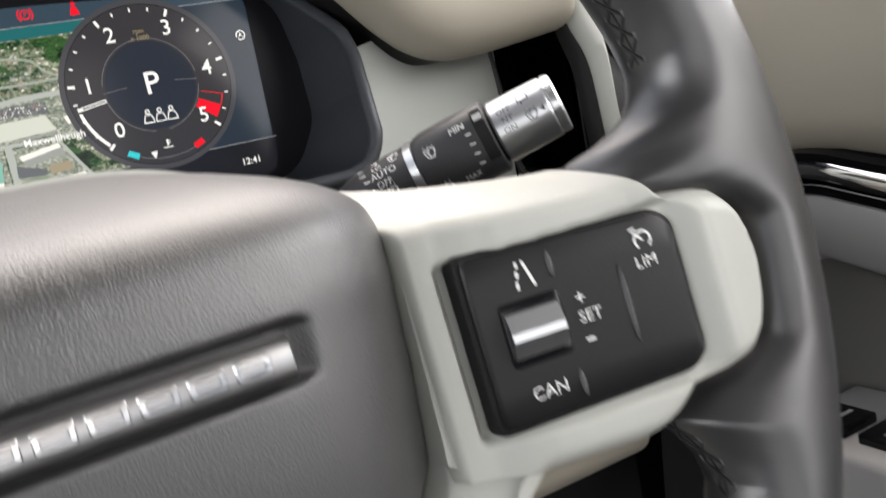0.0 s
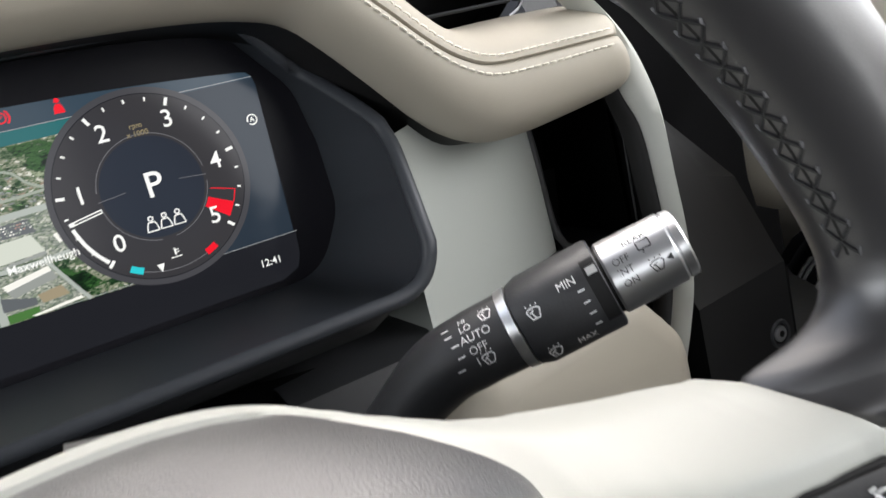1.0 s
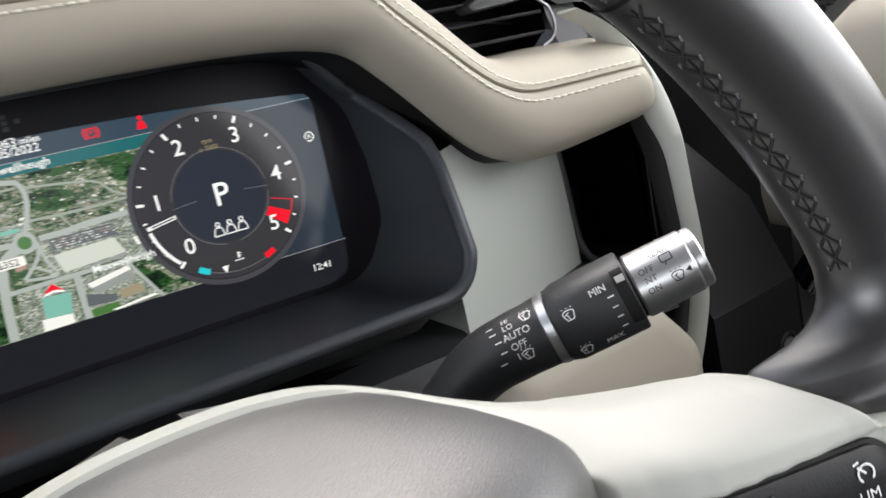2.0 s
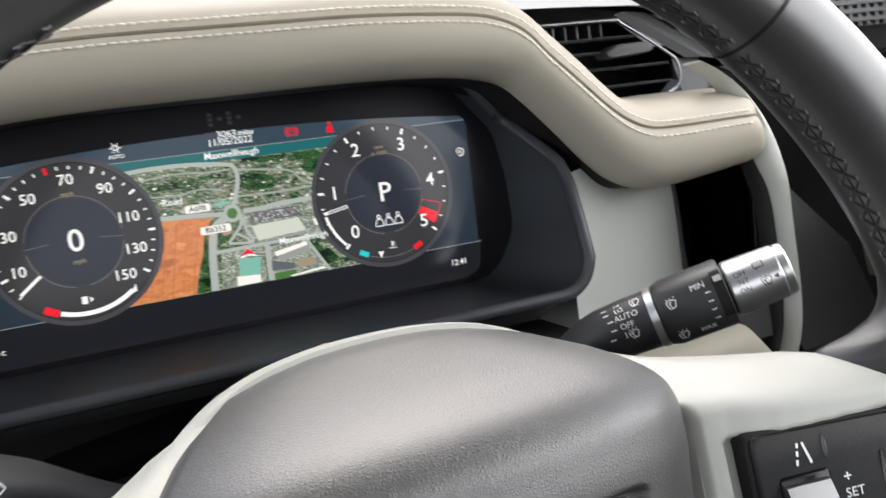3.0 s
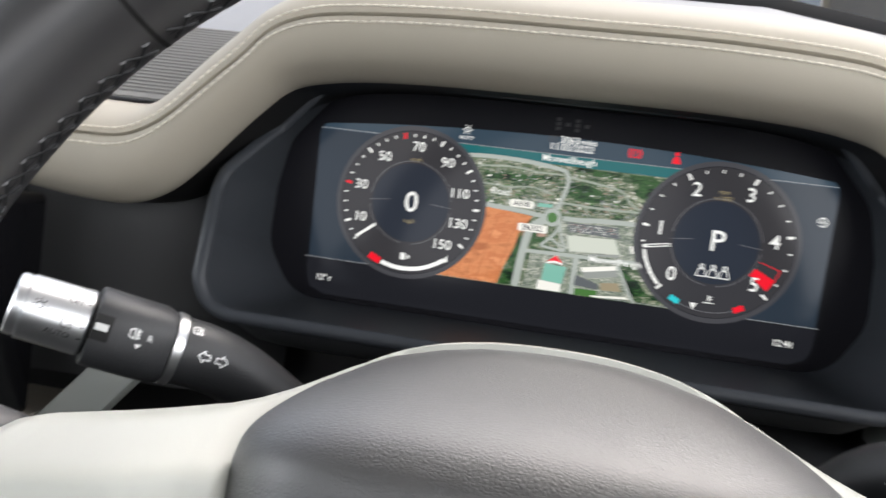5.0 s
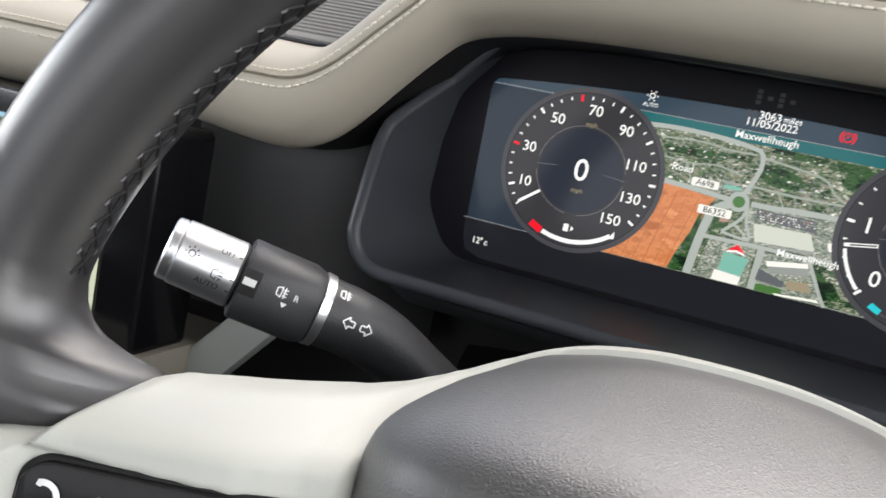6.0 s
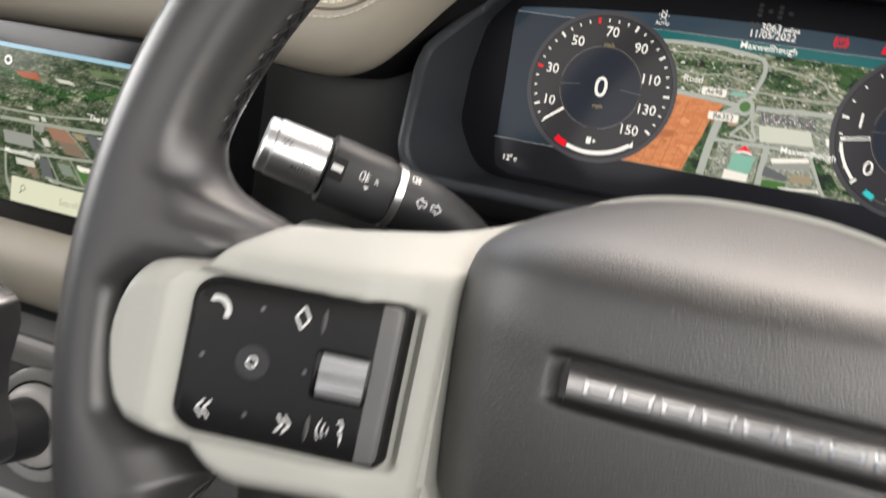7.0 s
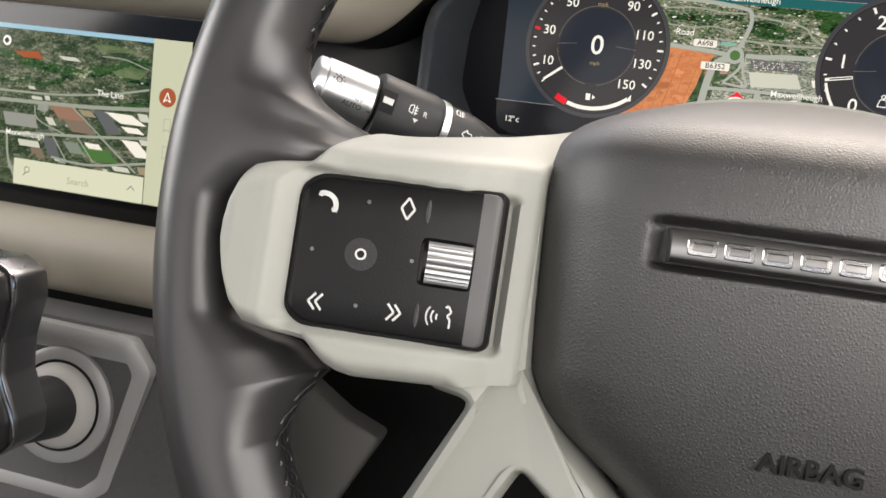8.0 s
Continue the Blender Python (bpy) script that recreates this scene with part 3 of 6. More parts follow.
patch("wood_edge", [(-0.0206, -0.0073), (-0.0175, -0.0150), (-0.0184, -0.0200), (-0.0205, -0.0385), (-0.0300, -0.0388), (-0.0263, -0.0262), (-0.0230, -0.0180)], WOODS, 9)
patch("verge", [(-0.0135, -0.0050), (-0.0065, -0.0035), (-0.0060, -0.0120), (-0.0100, -0.0160), (-0.0140, -0.0170)], WOODS, 9)
patch("verge", [(0.0345, -0.0205), (0.0471, -0.0262), (0.0540, -0.0345), (0.0435, -0.0350)], WOODS, 9)
patch("grass", [(0.0135, -0.0352), (0.0262, -0.0350), (0.0256, -0.0388), (0.0132, -0.0388)], M_GRASS, 9)
patch("grass", [(0.0470, 0.0020), (0.0580, 0.0025), (0.0600, -0.0120), (0.0500, -0.0100)], M_GRASS, 8)
patch("grass", [(0.0450, -0.0180), (0.0680, -0.0140), (0.0680, -0.0260), (0.0560, -0.0290)], M_WOOD, 8)
# ploughed field with its furrows
patch("field", [(-0.068, 0.0050), (-0.0399, 0.0036), (-0.0149, 0.0014), (-0.0199, -0.0074), (-0.0234, -0.0200), (-0.0275, -0.0293), (-0.0300, -0.0388), (-0.068, -0.0388)], FIELD, 5)
FURROW = glow("map_furrow", srgb(176, 104, 62))
for k in range(9):
    x = -0.0620 + 0.0056 * k
    lit("furrow", stroke(x, 0.0025 - 0.0004 * k, x - 0.0085, -0.0385, 0.00030 + 0.0001 * (k % 3), YM - 0.00007), FURROW, navmap)
# built-up ground
patch("yard", [(-0.0120, 0.0120), (0.0020, 0.0105), (-0.0020, 0.0045), (-0.0200, 0.0050), (-0.0220, 0.0110)], YARDS, 6)
patch("yard", [(-0.0130, -0.0190), (0.0095, -0.0185), (0.0092, -0.0388), (-0.0160, -0.0388)], YARDS, 7)
patch("yard", [(0.0130, -0.0190), (0.0345, -0.0195), (0.0440, -0.0360), (0.0128, -0.0385)], YARDS, 7)
patch("yard", [(0.0020, 0.0022), (0.0465, 0.0040), (0.0500, -0.0160), (0.0020, -0.0165)], YARDS, 6)
patch("car_park", [(0.0051, 0.0006), (0.0327, 0.0010), (0.0345, -0.0050), (0.0063, -0.0043)], M_DARK, 10)
# roads
for pts, w in (
    ([(-0.068, 0.0300), (-0.045, 0.0318), (-0.0230, 0.0315), (-0.0041, 0.0294), (0.0012, 0.0272), (0.0021, 0.0199), (-0.0008, 0.0104), (-0.0033, 0.0047)], 0.0023),
    ([(-0.068, 0.0075), (-0.0413, 0.0048), (-0.0226, 0.0036), (-0.0068, 0.0020)], 0.0026),
    ([(0.0020, 0.0024), (0.0130, 0.0026), (0.0229, 0.0036), (0.0467, 0.0041), (0.068, 0.0040)], 0.0026),
    ([(-0.0068, 0.0006), (-0.0130, -0.0030), (-0.0158, -0.0078), (-0.0180, -0.0200), (-0.0198, -0.0388)], 0.0042),
    ([(-0.0168, -0.0181), (0.0010, -0.0177), (0.0142, -0.0175), (0.0276, -0.0178), (0.0413, -0.0169), (0.060, -0.0150)], 0.0020),
):
    way(pts, w, M_ROAD)
for pts, w in (
    ([(0.0121, -0.0185), (0.0118, -0.0388)], 0.0034),
    ([(0.0349, -0.0190), (0.0431, -0.0340), (0.0462, -0.0388)], 0.0016),
    ([(-0.0084, -0.0141), (-0.0010, -0.0060), (0.0010, 0.0010)], 0.0016),
    ([(0.0010, 0.0000), (0.0022, -0.0080), (0.0050, -0.0150), (-0.0024, -0.0150), (-0.0084, -0.0141)], 0.0014),
    ([(-0.0040, -0.0090), (0.0030, -0.0135)], 0.0012),
):
    way(pts, w, M_ROAD, 13)
for pts, w in (
    ([(-0.0483, 0.0262), (-0.0296, 0.0275), (-0.0150, 0.0262), (-0.0012, 0.0262)], 0.0009),
    ([(0.0020, 0.0255), (0.0149, 0.0240), (0.0312, 0.0212), (0.0374, 0.0152), (0.0439, 0.0114)], 0.0011),
    ([(0.0005, 0.0109), (0.0236, 0.0102), (0.0439, 0.0108), (0.068, 0.0110)], 0.0012),
    ([(-0.0480, 0.0170), (-0.0300, 0.0162), (-0.0180, 0.0175), (-0.0050, 0.0150)], 0.0008),
    ([(0.0130, 0.0102), (0.0160, 0.0050), (0.0170, 0.0030)], 0.0008),
    ([(-0.0330, 0.0160), (-0.0300, 0.0100), (-0.0270, 0.0045)], 0.0008),
):
    way(pts, w, M_LANE, 12)
# large roofs
patch("rooftop", [(0.0054, -0.0066), (0.0321, -0.0057), (0.0354, -0.0136), (0.0078, -0.0152)], M_SHED, 16)
patch("rooftop", [(0.0180, -0.0154), (0.0354, -0.0136), (0.0356, -0.0150), (0.0185, -0.0166)], M_ROOF2, 16)
patch("rooftop", [(-0.0045, -0.0237), (0.0076, -0.0244), (0.0060, -0.0341), (-0.0054, -0.0332)], M_TEAL, 16)
patch("rooftop", [(-0.0070, -0.0332), (0.0060, -0.0342), (0.0056, -0.0386), (-0.0075, -0.0386)], M_ROOF, 16)
patch("rooftop", [(0.0154, -0.0232), (0.0342, -0.0200), (0.0352, -0.0222), (0.0165, -0.0258)], M_ROOF, 16)
patch("rooftop", [(0.0165, -0.0258), (0.0352, -0.0222), (0.0363, -0.0258), (0.0181, -0.0292)], M_ROOF2, 16)
patch("rooftop", [(0.0133, -0.0275), (0.0262, -0.0315), (0.0259, -0.0345), (0.0128, -0.0335)], M_DARK, 16)
patch("rooftop", [(0.0268, -0.0304), (0.0367, -0.0292), (0.0390, -0.0338), (0.0280, -0.0344)], N_TAN, 16)
patch("rooftop", [(0.0222, -0.0380), (0.0425, -0.0362), (0.0440, -0.0374), (0.0240, -0.0388)], M_ROOF, 16)
patch("rooftop", [(-0.0125, 0.0092), (-0.0045, 0.0093), (-0.0047, 0.0074), (-0.0127, 0.0072)], M_TEAL, 16)
patch("rooftop", [(-0.0130, 0.0108), (-0.0070, 0.0106), (-0.0072, 0.0095), (-0.0132, 0.0096)], M_ROOF2, 16)
patch("rooftop", [(-0.0105, -0.0060), (-0.0060, -0.0055), (-0.0065, -0.0090), (-0.0108, -0.0095)], M_BRICK, 16)
patch("rooftop", [(0.0400, -0.0080), (0.0480, -0.0070), (0.0500, -0.0110), (0.0415, -0.0120)], M_ROOF, 16)
patch("rooftop", [(0.0420, 0.0085), (0.0520, 0.0088), (0.0520, 0.0070), (0.0415, 0.0068)], M_ROOF, 16)
lit("roundabout", merge(*[disc(-0.0039, 0.0021, 0.0024, 0.0050, YM - 0.00017, n=40)]), M_ROAD, navmap)
lit("roundabout_green", disc(-0.0039, 0.0021, 0, 0.0029, YM - 0.00018), M_GRASS, navmap)
# many small houses of the town
rng = random.Random(11)
M_TILE = glow("map_brown_roof", srgb(140, 124, 106))
M_SLATE = glow("map_slate_roof", srgb(112, 116, 112))
for q, (m_, count) in enumerate(((M_ROOF, 70), (M_ROOF2, 150), (M_TILE, 130), (M_SLATE, 120), (M_WOOD, 150), (M_GRASS, 60))):
    town = []
    for k in range(count):
        x, z = rng.uniform(-0.050, 0.055), rng.uniform(0.0058, 0.0300)
        far = (z - 0.005) / 0.025
        if (x > 0.033 and z > 0.014) or (0.001 < x < 0.022 and 0.013 < z < 0.022 and k % 5):
            continue
        w, h = rng.uniform(0.0010, 0.0026) * (1 - 0.4 * far), rng.uniform(0.0005, 0.0011) * (1 - 0.5 * far)
        sk_ = rng.uniform(-0.0004, 0.0003)
        town.append(flat([(x - w / 2, z - h / 2), (x + w / 2, z - h / 2 + sk_), (x + w / 2 - 0.1 * h, z + h / 2 + sk_), (x - w / 2 + 0.1 * h, z + h / 2)], YM - 0.00010 - 0.000002 * q))
    tagged(lit("built_up_area", join_many(town), m_, navmap), kind="stuff")
# parked cars as pale flecks in the car park
rng = random.Random(4)
for m_, lot in ((M_ROOF, 0.35), (M_LANE, 0.3), (M_BRICK, 0.12)):
    fl = []
    for i in range(4):
        for j in range(22):
            x, z = 0.0066 + 0.0012 * j + 0.0004 * i, -0.0006 - 0.0011 * i
            if rng.random() < lot:
                fl.append(flat([(x, z), (x + 0.0007, z), (x + 0.0007, z + 0.0006), (x, z + 0.0006)], YM - 0.00013 - 0.000004 * len(m_.name)))
    lit("parked_cars", join_many(fl), m_, navmap)
# the marker of the car
lit("position_arrow", flat([(0.0011, -0.0183), (0.0060, -0.0238), (0.0011, -0.0226), (-0.0040, -0.0236)], YM - 0.0003), S_WHITE, navmap)
lit("position_arrow", flat([(0.0011, -0.0185), (0.0054, -0.0226), (0.0011, -0.0216), (-0.0034, -0.0225)], YM - 0.0004), S_RED, navmap)
lit("road_sign", flat(rounded([(-0.0284, 0.0054), (-0.0150, 0.0054), (-0.0150, 0.0096), (-0.0284, 0.0096)], 0.0008, 4), YM - 0.0003), M_ROOF, navmap)
lit("road_sign", flat(rounded([(-0.0222, -0.0074), (-0.0058, -0.0074), (-0.0058, -0.0030), (-0.0222, -0.0030)], 0.0008, 4), YM - 0.0003), M_ROOF, navmap)
YT = Y0 - 0.0008


def say(text, x, z, size, material=S_WHITE, parent=None, align="CENTER", y=YT):
    return lit("lettering", placed(words(text, size, align, bold=0.008), x, y, z), material, parent)


say("A698", -0.0217, 0.0074, 0.0042, S_LOW, navmap)
say("B6352", -0.0140, -0.0053, 0.0044, S_LOW, navmap)
say("Road", -0.0342, 0.0128, 0.0052, S_WHITE, navmap)
say("Maxwellheugh", 0.0335, -0.0178, 0.0050, S_WHITE, navmap)
say("Maxwellheugh", 0.0012, 0.0346, 0.0052)
say("00", -0.0088, 0.0454, 0.0054, S_RING)
say("3063", 0.0001, 0.0454, 0.0054)
say("miles", 0.0106, 0.0453, 0.0042)
say("11/05/2022", 0.0015, 0.0414, 0.0054)
say("12", -0.1335, -0.0500, 0.0050)
say("c", -0.1275, -0.0500, 0.0050)
lit("degree_ring", disc(-0.1303, -0.0485, 0.0004, 0.0008, YT, n=16), S_WHITE)
say("12:41", 0.1265, -0.0490, 0.0050)
say("AUTO", -0.0575, 0.0405, 0.0028)
lit("lamp_symbol", disc(-0.0575, 0.0452, 0.0010, 0.0016, YT, n=20), S_WHITE)
lit("lamp_rays", merge(*[stroke(-0.0575 + 0.0021 * math.cos(a), 0.0452 + 0.0021 * math.sin(a), -0.0575 + 0.0030 * math.cos(a), 0.0452 + 0.0030 * math.sin(a), 0.0005, YT) for a in np.radians(range(0, 360, 60))]), S_WHITE)
# red warning lamps
lit("brake_lamp", disc(0.0360, 0.0425, 0.0018, 0.0024, YT, n=28), S_RED)
lit("brake_lamp_side", merge(disc(0.0360, 0.0425, 0.0030, 0.0037, YT, 130, 230, 16), disc(0.0360, 0.0425, 0.0030, 0.0037, YT, -50, 50, 16)), S_RED)
say("P", 0.0360, 0.0425, 0.0028, S_RED)
lit("belt_lamp", merge(disc(0.0582, 0.0448, 0, 0.0011, YT, n=18), flat([(0.0560, 0.0395), (0.0604, 0.0395), (0.0600, 0.0418), (0.0592, 0.0434), (0.0572, 0.0434), (0.0564, 0.0418)], YT)), S_RED)
# eco symbol
lit("eco_symbol", merge(disc(0.1370, 0.0180, 0.0020, 0.0026, YT, 20, 200, 24), disc(0.1370, 0.0180, 0.0020, 0.0026, YT, 225, 380, 24)), S_WHITE)
say("A", 0.1370, 0.0180, 0.0032)
# sensor holes over the display
for i in range(4):
    for j in range(3):
        if (i + j) % 2 == 0 or j == 1:
            lit("sensor_hole", flat([(0.0005 + 0.0052 * i - 0.0078 + dx, 0.0515 + 0.0026 * j + dz) for dx, dz in ((-0.0012, -0.0010), (0.0012, -0.0010), (0.0012, 0.0010), (-0.0012, 0.0010))], Y0 - 0.0001), CHAR)


def dial(x, z, name):
    face = lit(name, disc(x, z, 0, 0.0435, YT + 0.0003, n=72), S_DIAL, None, "black round dial with white figures")
    lit("bezel", disc(x, z, 0.0412, 0.0438, YT + 0.0001, n=96), S_RING, face)
    lit("inner_bezel", disc(x, z, 0.0408, 0.0412, YT + 0.0001, n=96), S_LOW, face)
    lit("core", disc(x, z, 0, 0.0225, YT + 0.0002, n=64), S_CORE, face)
    for a0, a1 in ((8, 172), (188, 262), (278, 352)):
        lit("core_line", disc(x, z, 0.0236, 0.0239, YT, a0, a1, 48), S_LINE, face)
    lit("level_line", stroke(x - 0.024, z - 0.0006, x - 0.012, z + 0.0006, 0.00025, YT), S_LINE, face)
    lit("level_line", stroke(x + 0.012, z + 0.0006, x + 0.024, z - 0.0006, 0.00025, YT), S_LINE, face)
    return face


def tick(face, x, z, a, r0, r1, w, material=S_WHITE):
    c, s = math.cos(radians(a)), math.sin(radians(a))
    lit("tick", stroke(x + r0 * c, z + r0 * s, x + r1 * c, z + r1 * s, w, YT - 0.0001), material, face)


LX, RX = -0.085, 0.085
sp = dial(LX, 0, "speed_dial")
for k, (txt, px, pz) in enumerate((("10", -0.0287, -0.0115), ("30", -0.0300, 0.0070), ("50", -0.0180, 0.0245), ("70", 0.0010, 0.0320), ("90", 0.0188, 0.0250), ("110", 0.0275, 0.0085), ("130", 0.0285, -0.0085), ("150", 0.0210, -0.0215))):
    say(txt, LX + px, pz, 0.0078, S_WHITE, sp)
for k in range(31):
    a = 219 - k * 8.4
    big = k % 4 == 2
    red = k in (6, 14)
    tick(sp, LX, 0, a, 0.0365 if big else 0.0375, 0.0400 if big else 0.0393, 0.0015 if red else (0.0013 if big else 0.0008), S_RED if red else S_WHITE)
say("0", LX + 0.0005, 0.0, 0.0165, S_WHITE, sp)
say("mph", LX + 0.0005, -0.0105, 0.0036, S_DIM, sp)
say("mph", LX + 0.0005, 0.0248, 0.0036, S_DIM, sp)
needle = math.radians(218)
lit("needle", stroke(LX + 0.024 * math.cos(needle), 0.024 * math.sin(needle), LX + 0.0375 * math.cos(needle), 0.0375 * math.sin(needle), 0.0016, YT - 0.0003), S_WHITE, sp)
lit("fuel_arc", disc(LX, 0, 0.0368, 0.0392, YT - 0.0001, 250, 308, 32), S_WHITE, sp)
lit("fuel_arc_low", disc(LX, 0, 0.0362, 0.0400, YT - 0.0001, 238, 249, 10), S_RED, sp)
lit("fuel_arc_end", flat([(LX + 0.0255, -0.0310), (LX + 0.0222, -0.0316), (LX + 0.0252, -0.0270)], YT - 0.0002), S_WHITE, sp)
lit("fuel_symbol", merge(flat([(LX - 0.0020, -0.0330), (LX + 0.0008, -0.0330), (LX + 0.0008, -0.0290), (LX - 0.0020, -0.0290)], YT - 0.0001), flat([(LX + 0.0020, -0.0325), (LX + 0.0038, -0.0310), (LX + 0.0020, -0.0295)], YT - 0.0001)), S_WHITE, sp)
rv = dial(RX, 0, "rev_dial")
for txt, px, pz in (("0", -0.0210, -0.0200), ("1", -0.0300, 0.0040), ("2", -0.0138, 0.0270), ("3", 0.0145, 0.0272), ("4", 0.0300, 0.0040), ("5", 0.0225, -0.0200)):
    say(txt, RX + px, pz, 0.0108, S_WHITE, rv)
for k in range(21):
    a = 226 - k * 13.4
    big = k % 4 == 0
    tick(rv, RX, 0, a, 0.0365 if big else 0.0375, 0.0400 if big else 0.0393, 0.0014 if big else 0.0008)
say("P", RX + 0.0005, 0.0005, 0.0160, S_WHITE, rv)
say("rpm", RX + 0.0005, 0.0275, 0.0034, S_DIM, rv)
say("x 1000", RX + 0.0005, 0.0240, 0.0034, S_DIM, rv)
needle = math.radians(190)
lit("needle", stroke(RX + 0.024 * math.cos(needle), 0.024 * math.sin(needle), RX + 0.0385 * math.cos(needle), 0.0385 * math.sin(needle), 0.0018, YT - 0.0003), S_WHITE, rv)
lit("needle_slot", stroke(RX + 0.0245 * math.cos(needle), 0.0245 * math.sin(needle), RX + 0.036 * math.cos(needle), 0.036 * math.sin(needle), 0.0007, YT - 0.0004), S_DIAL, rv)
lit("rev_arc", disc(RX, 0, 0.0372, 0.0388, YT - 0.0001, 193, 224, 24), S_WHITE, rv)
lit("red_zone", disc(RX, 0, 0.0245, 0.0365, YT + 0.00015, 322.5, 333.5, 16), S_RED, rv)
lit("red_zone_line", merge(disc(RX, 0, 0.0361, 0.0366, YT + 0.0001, 333.5, 343, 12), stroke(RX + 0.0239, -0.0073, RX + 0.0350, -0.0107, 0.0004, YT + 0.0001)), S_RED, rv)
lit("cold_mark", disc(RX, 0, 0.0362, 0.0392, YT - 0.0001, 238, 246.5, 10), S_CYAN, rv)
lit("hot_mark", disc(RX, 0, 0.0362, 0.0392, YT - 0.0001, 291.5, 300, 10), S_RED, rv)
lit("temperature_line", disc(RX, 0, 0.0378, 0.0381, YT - 0.0001, 246.5, 291.5, 24), S_LINE, rv)
lit("temperature_pointer", flat([(RX - 0.0074, -0.0376), (RX - 0.0090, -0.0338), (RX - 0.0056, -0.0338)], YT - 0.0003), S_WHITE, rv)
lit("temperature_symbol", merge(stroke(RX + 0.0005, -0.0288, RX + 0.0005, -0.0318, 0.0009, YT), stroke(RX - 0.002, -0.0328, RX + 0.003, -0.0328, 0.0005, YT), stroke(RX + 0.0005, -0.0296, RX + 0.0022, -0.0296, 0.0004, YT), stroke(RX + 0.0005, -0.0308, RX + 0.0022, -0.0308, 0.0004, YT)), S_WHITE, rv)
for k in (-1, 0, 1):
    x = RX + 0.0005 + 0.0060 * k
    seat = [(x - 0.0026, -0.0188), (x + 0.0026, -0.0188), (x + 0.0020, -0.0162), (x + 0.0014, -0.0148), (x - 0.0014, -0.0148), (x - 0.0020, -0.0162)]
    lit("seat_symbol", merge(*[stroke(*seat[i], *seat[(i + 1) % 6], 0.00055, YT) for i in range(6)], disc(x, -0.0132, 0.0007, 0.0013, YT, n=14)), S_WHITE, rv)

# ---- dashboard right of the binnacle ----
# pale cheek panel, running back to the pocket's divider
rows = []
for k in np.linspace(0, 1, 16):
    rows.append([(x, y, top * (1 - k) - 0.104 * k) for x, y, top in ((0.181, 0.020, -0.004), (0.1765, -0.053, -0.004), (0.196, -0.048, 0.000), (0.24, -0.030, 0.024), (0.28, -0.010, 0.026), (0.292, -0.003, 0.026), (0.297, 0.02, 0.026))])
solid("cheek_panel", grid(rows), CHEEK, "pale grey-green plastic panel beside the binnacle", "dashboard panel", "structure")
# black ledge under the cheek panel
rows = []
for x in np.linspace(0.10, 0.335, 24):
    rows.append([(x, 0.05, -0.098), (x, -0.045, -0.096 - 0.02 * max(0, x - 0.2)), (x, -0.060, -0.100 - 0.02 * max(0, x - 0.2)), (x, -0.064, -0.125), (x, 0.02, -0.14)])
solid("lower_ledge", grid(rows), BLACK, "black plastic ledge below the pale panel", "dashboard panel", "structure", angle=60)
# storage pocket
pk = thing("storage_pocket", (0.31, 0.03, -0.09), "open black storage pocket in the dashboard end, its inside coloured as shade", "storage pocket")
PO = [(0.2935, -0.003), (0.297, 0.060), (0.345, 0.060), (0.335, -0.020), (0.320, -0.045), (0.3080, -0.056)]
# pocket floor and walls carry their inner shade as near-black colour
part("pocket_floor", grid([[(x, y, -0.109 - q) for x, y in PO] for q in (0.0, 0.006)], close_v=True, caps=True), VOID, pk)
part("divider", tube(spl([(0.284, -0.006, 0.0), (0.290, -0.004, -0.035), (0.2945, -0.004, -0.088), (0.300, -0.022, -0.100), (0.318, -0.055, -0.112)], 26), 0.0024, 8), CHAR, pk, "dark grey divider strip")
for dx in (0.0, 0.0065):
    part("ridge", tube([(0.3150 + dx, -0.0520 + dx * 0.5, -0.024), (0.3175 + dx, -0.0475 + dx * 0.5, -0.065), (0.3180 + dx, -0.046 + dx * 0.5, -0.100)], 0.0006, 6), CHAR, pk)
# the pale upright beam at the dashboard's end
BO = spl([(0.263, 0, 0.0515), (0.277, 0, 0.0445), (0.297, 0, 0.0305), (0.3155, 0, 0.006), (0.3240, 0, -0.022), (0.3255, 0, -0.060), (0.327, 0, -0.090), (0.3255, 0, -0.118), (0.318, 0, -0.140), (0.307, 0, -0.165), (0.300, 0, -0.195)], 60)
BI = spl([(0.2625, 0, 0.0500), (0.276, 0, 0.0420), (0.288, 0, 0.030), (0.298, 0, 0.010), (0.304, 0, -0.012), (0.3135, 0, -0.034), (0.3165, 0, -0.066), (0.3175, 0, -0.092), (0.316, 0, -0.118), (0.309, 0, -0.140), (0.299, 0, -0.165), (0.292, 0, -0.195)], 60)
rows = []
for o, i in zip(BO, BI):
    c = (o + i) / 2
    rows.append([(i[0], -0.061, i[2]), (i[0], -0.068, i[2]), (i[0] * 0.8 + o[0] * 0.2, -0.0745, i[2] * 0.8 + o[2] * 0.2), (c[0], -0.0775, c[2]), (o[0] * 0.8 + i[0] * 0.2, -0.0745, o[2] * 0.8 + i[2] * 0.2), (o[0], -0.068, o[2]), (o[0], -0.061, o[2])])
solid("end_beam", grid(rows, caps=True, close_v=True), SAGE, "pale sage upright beam framing the dashboard end", "dashboard trim", "structure", angle=70)
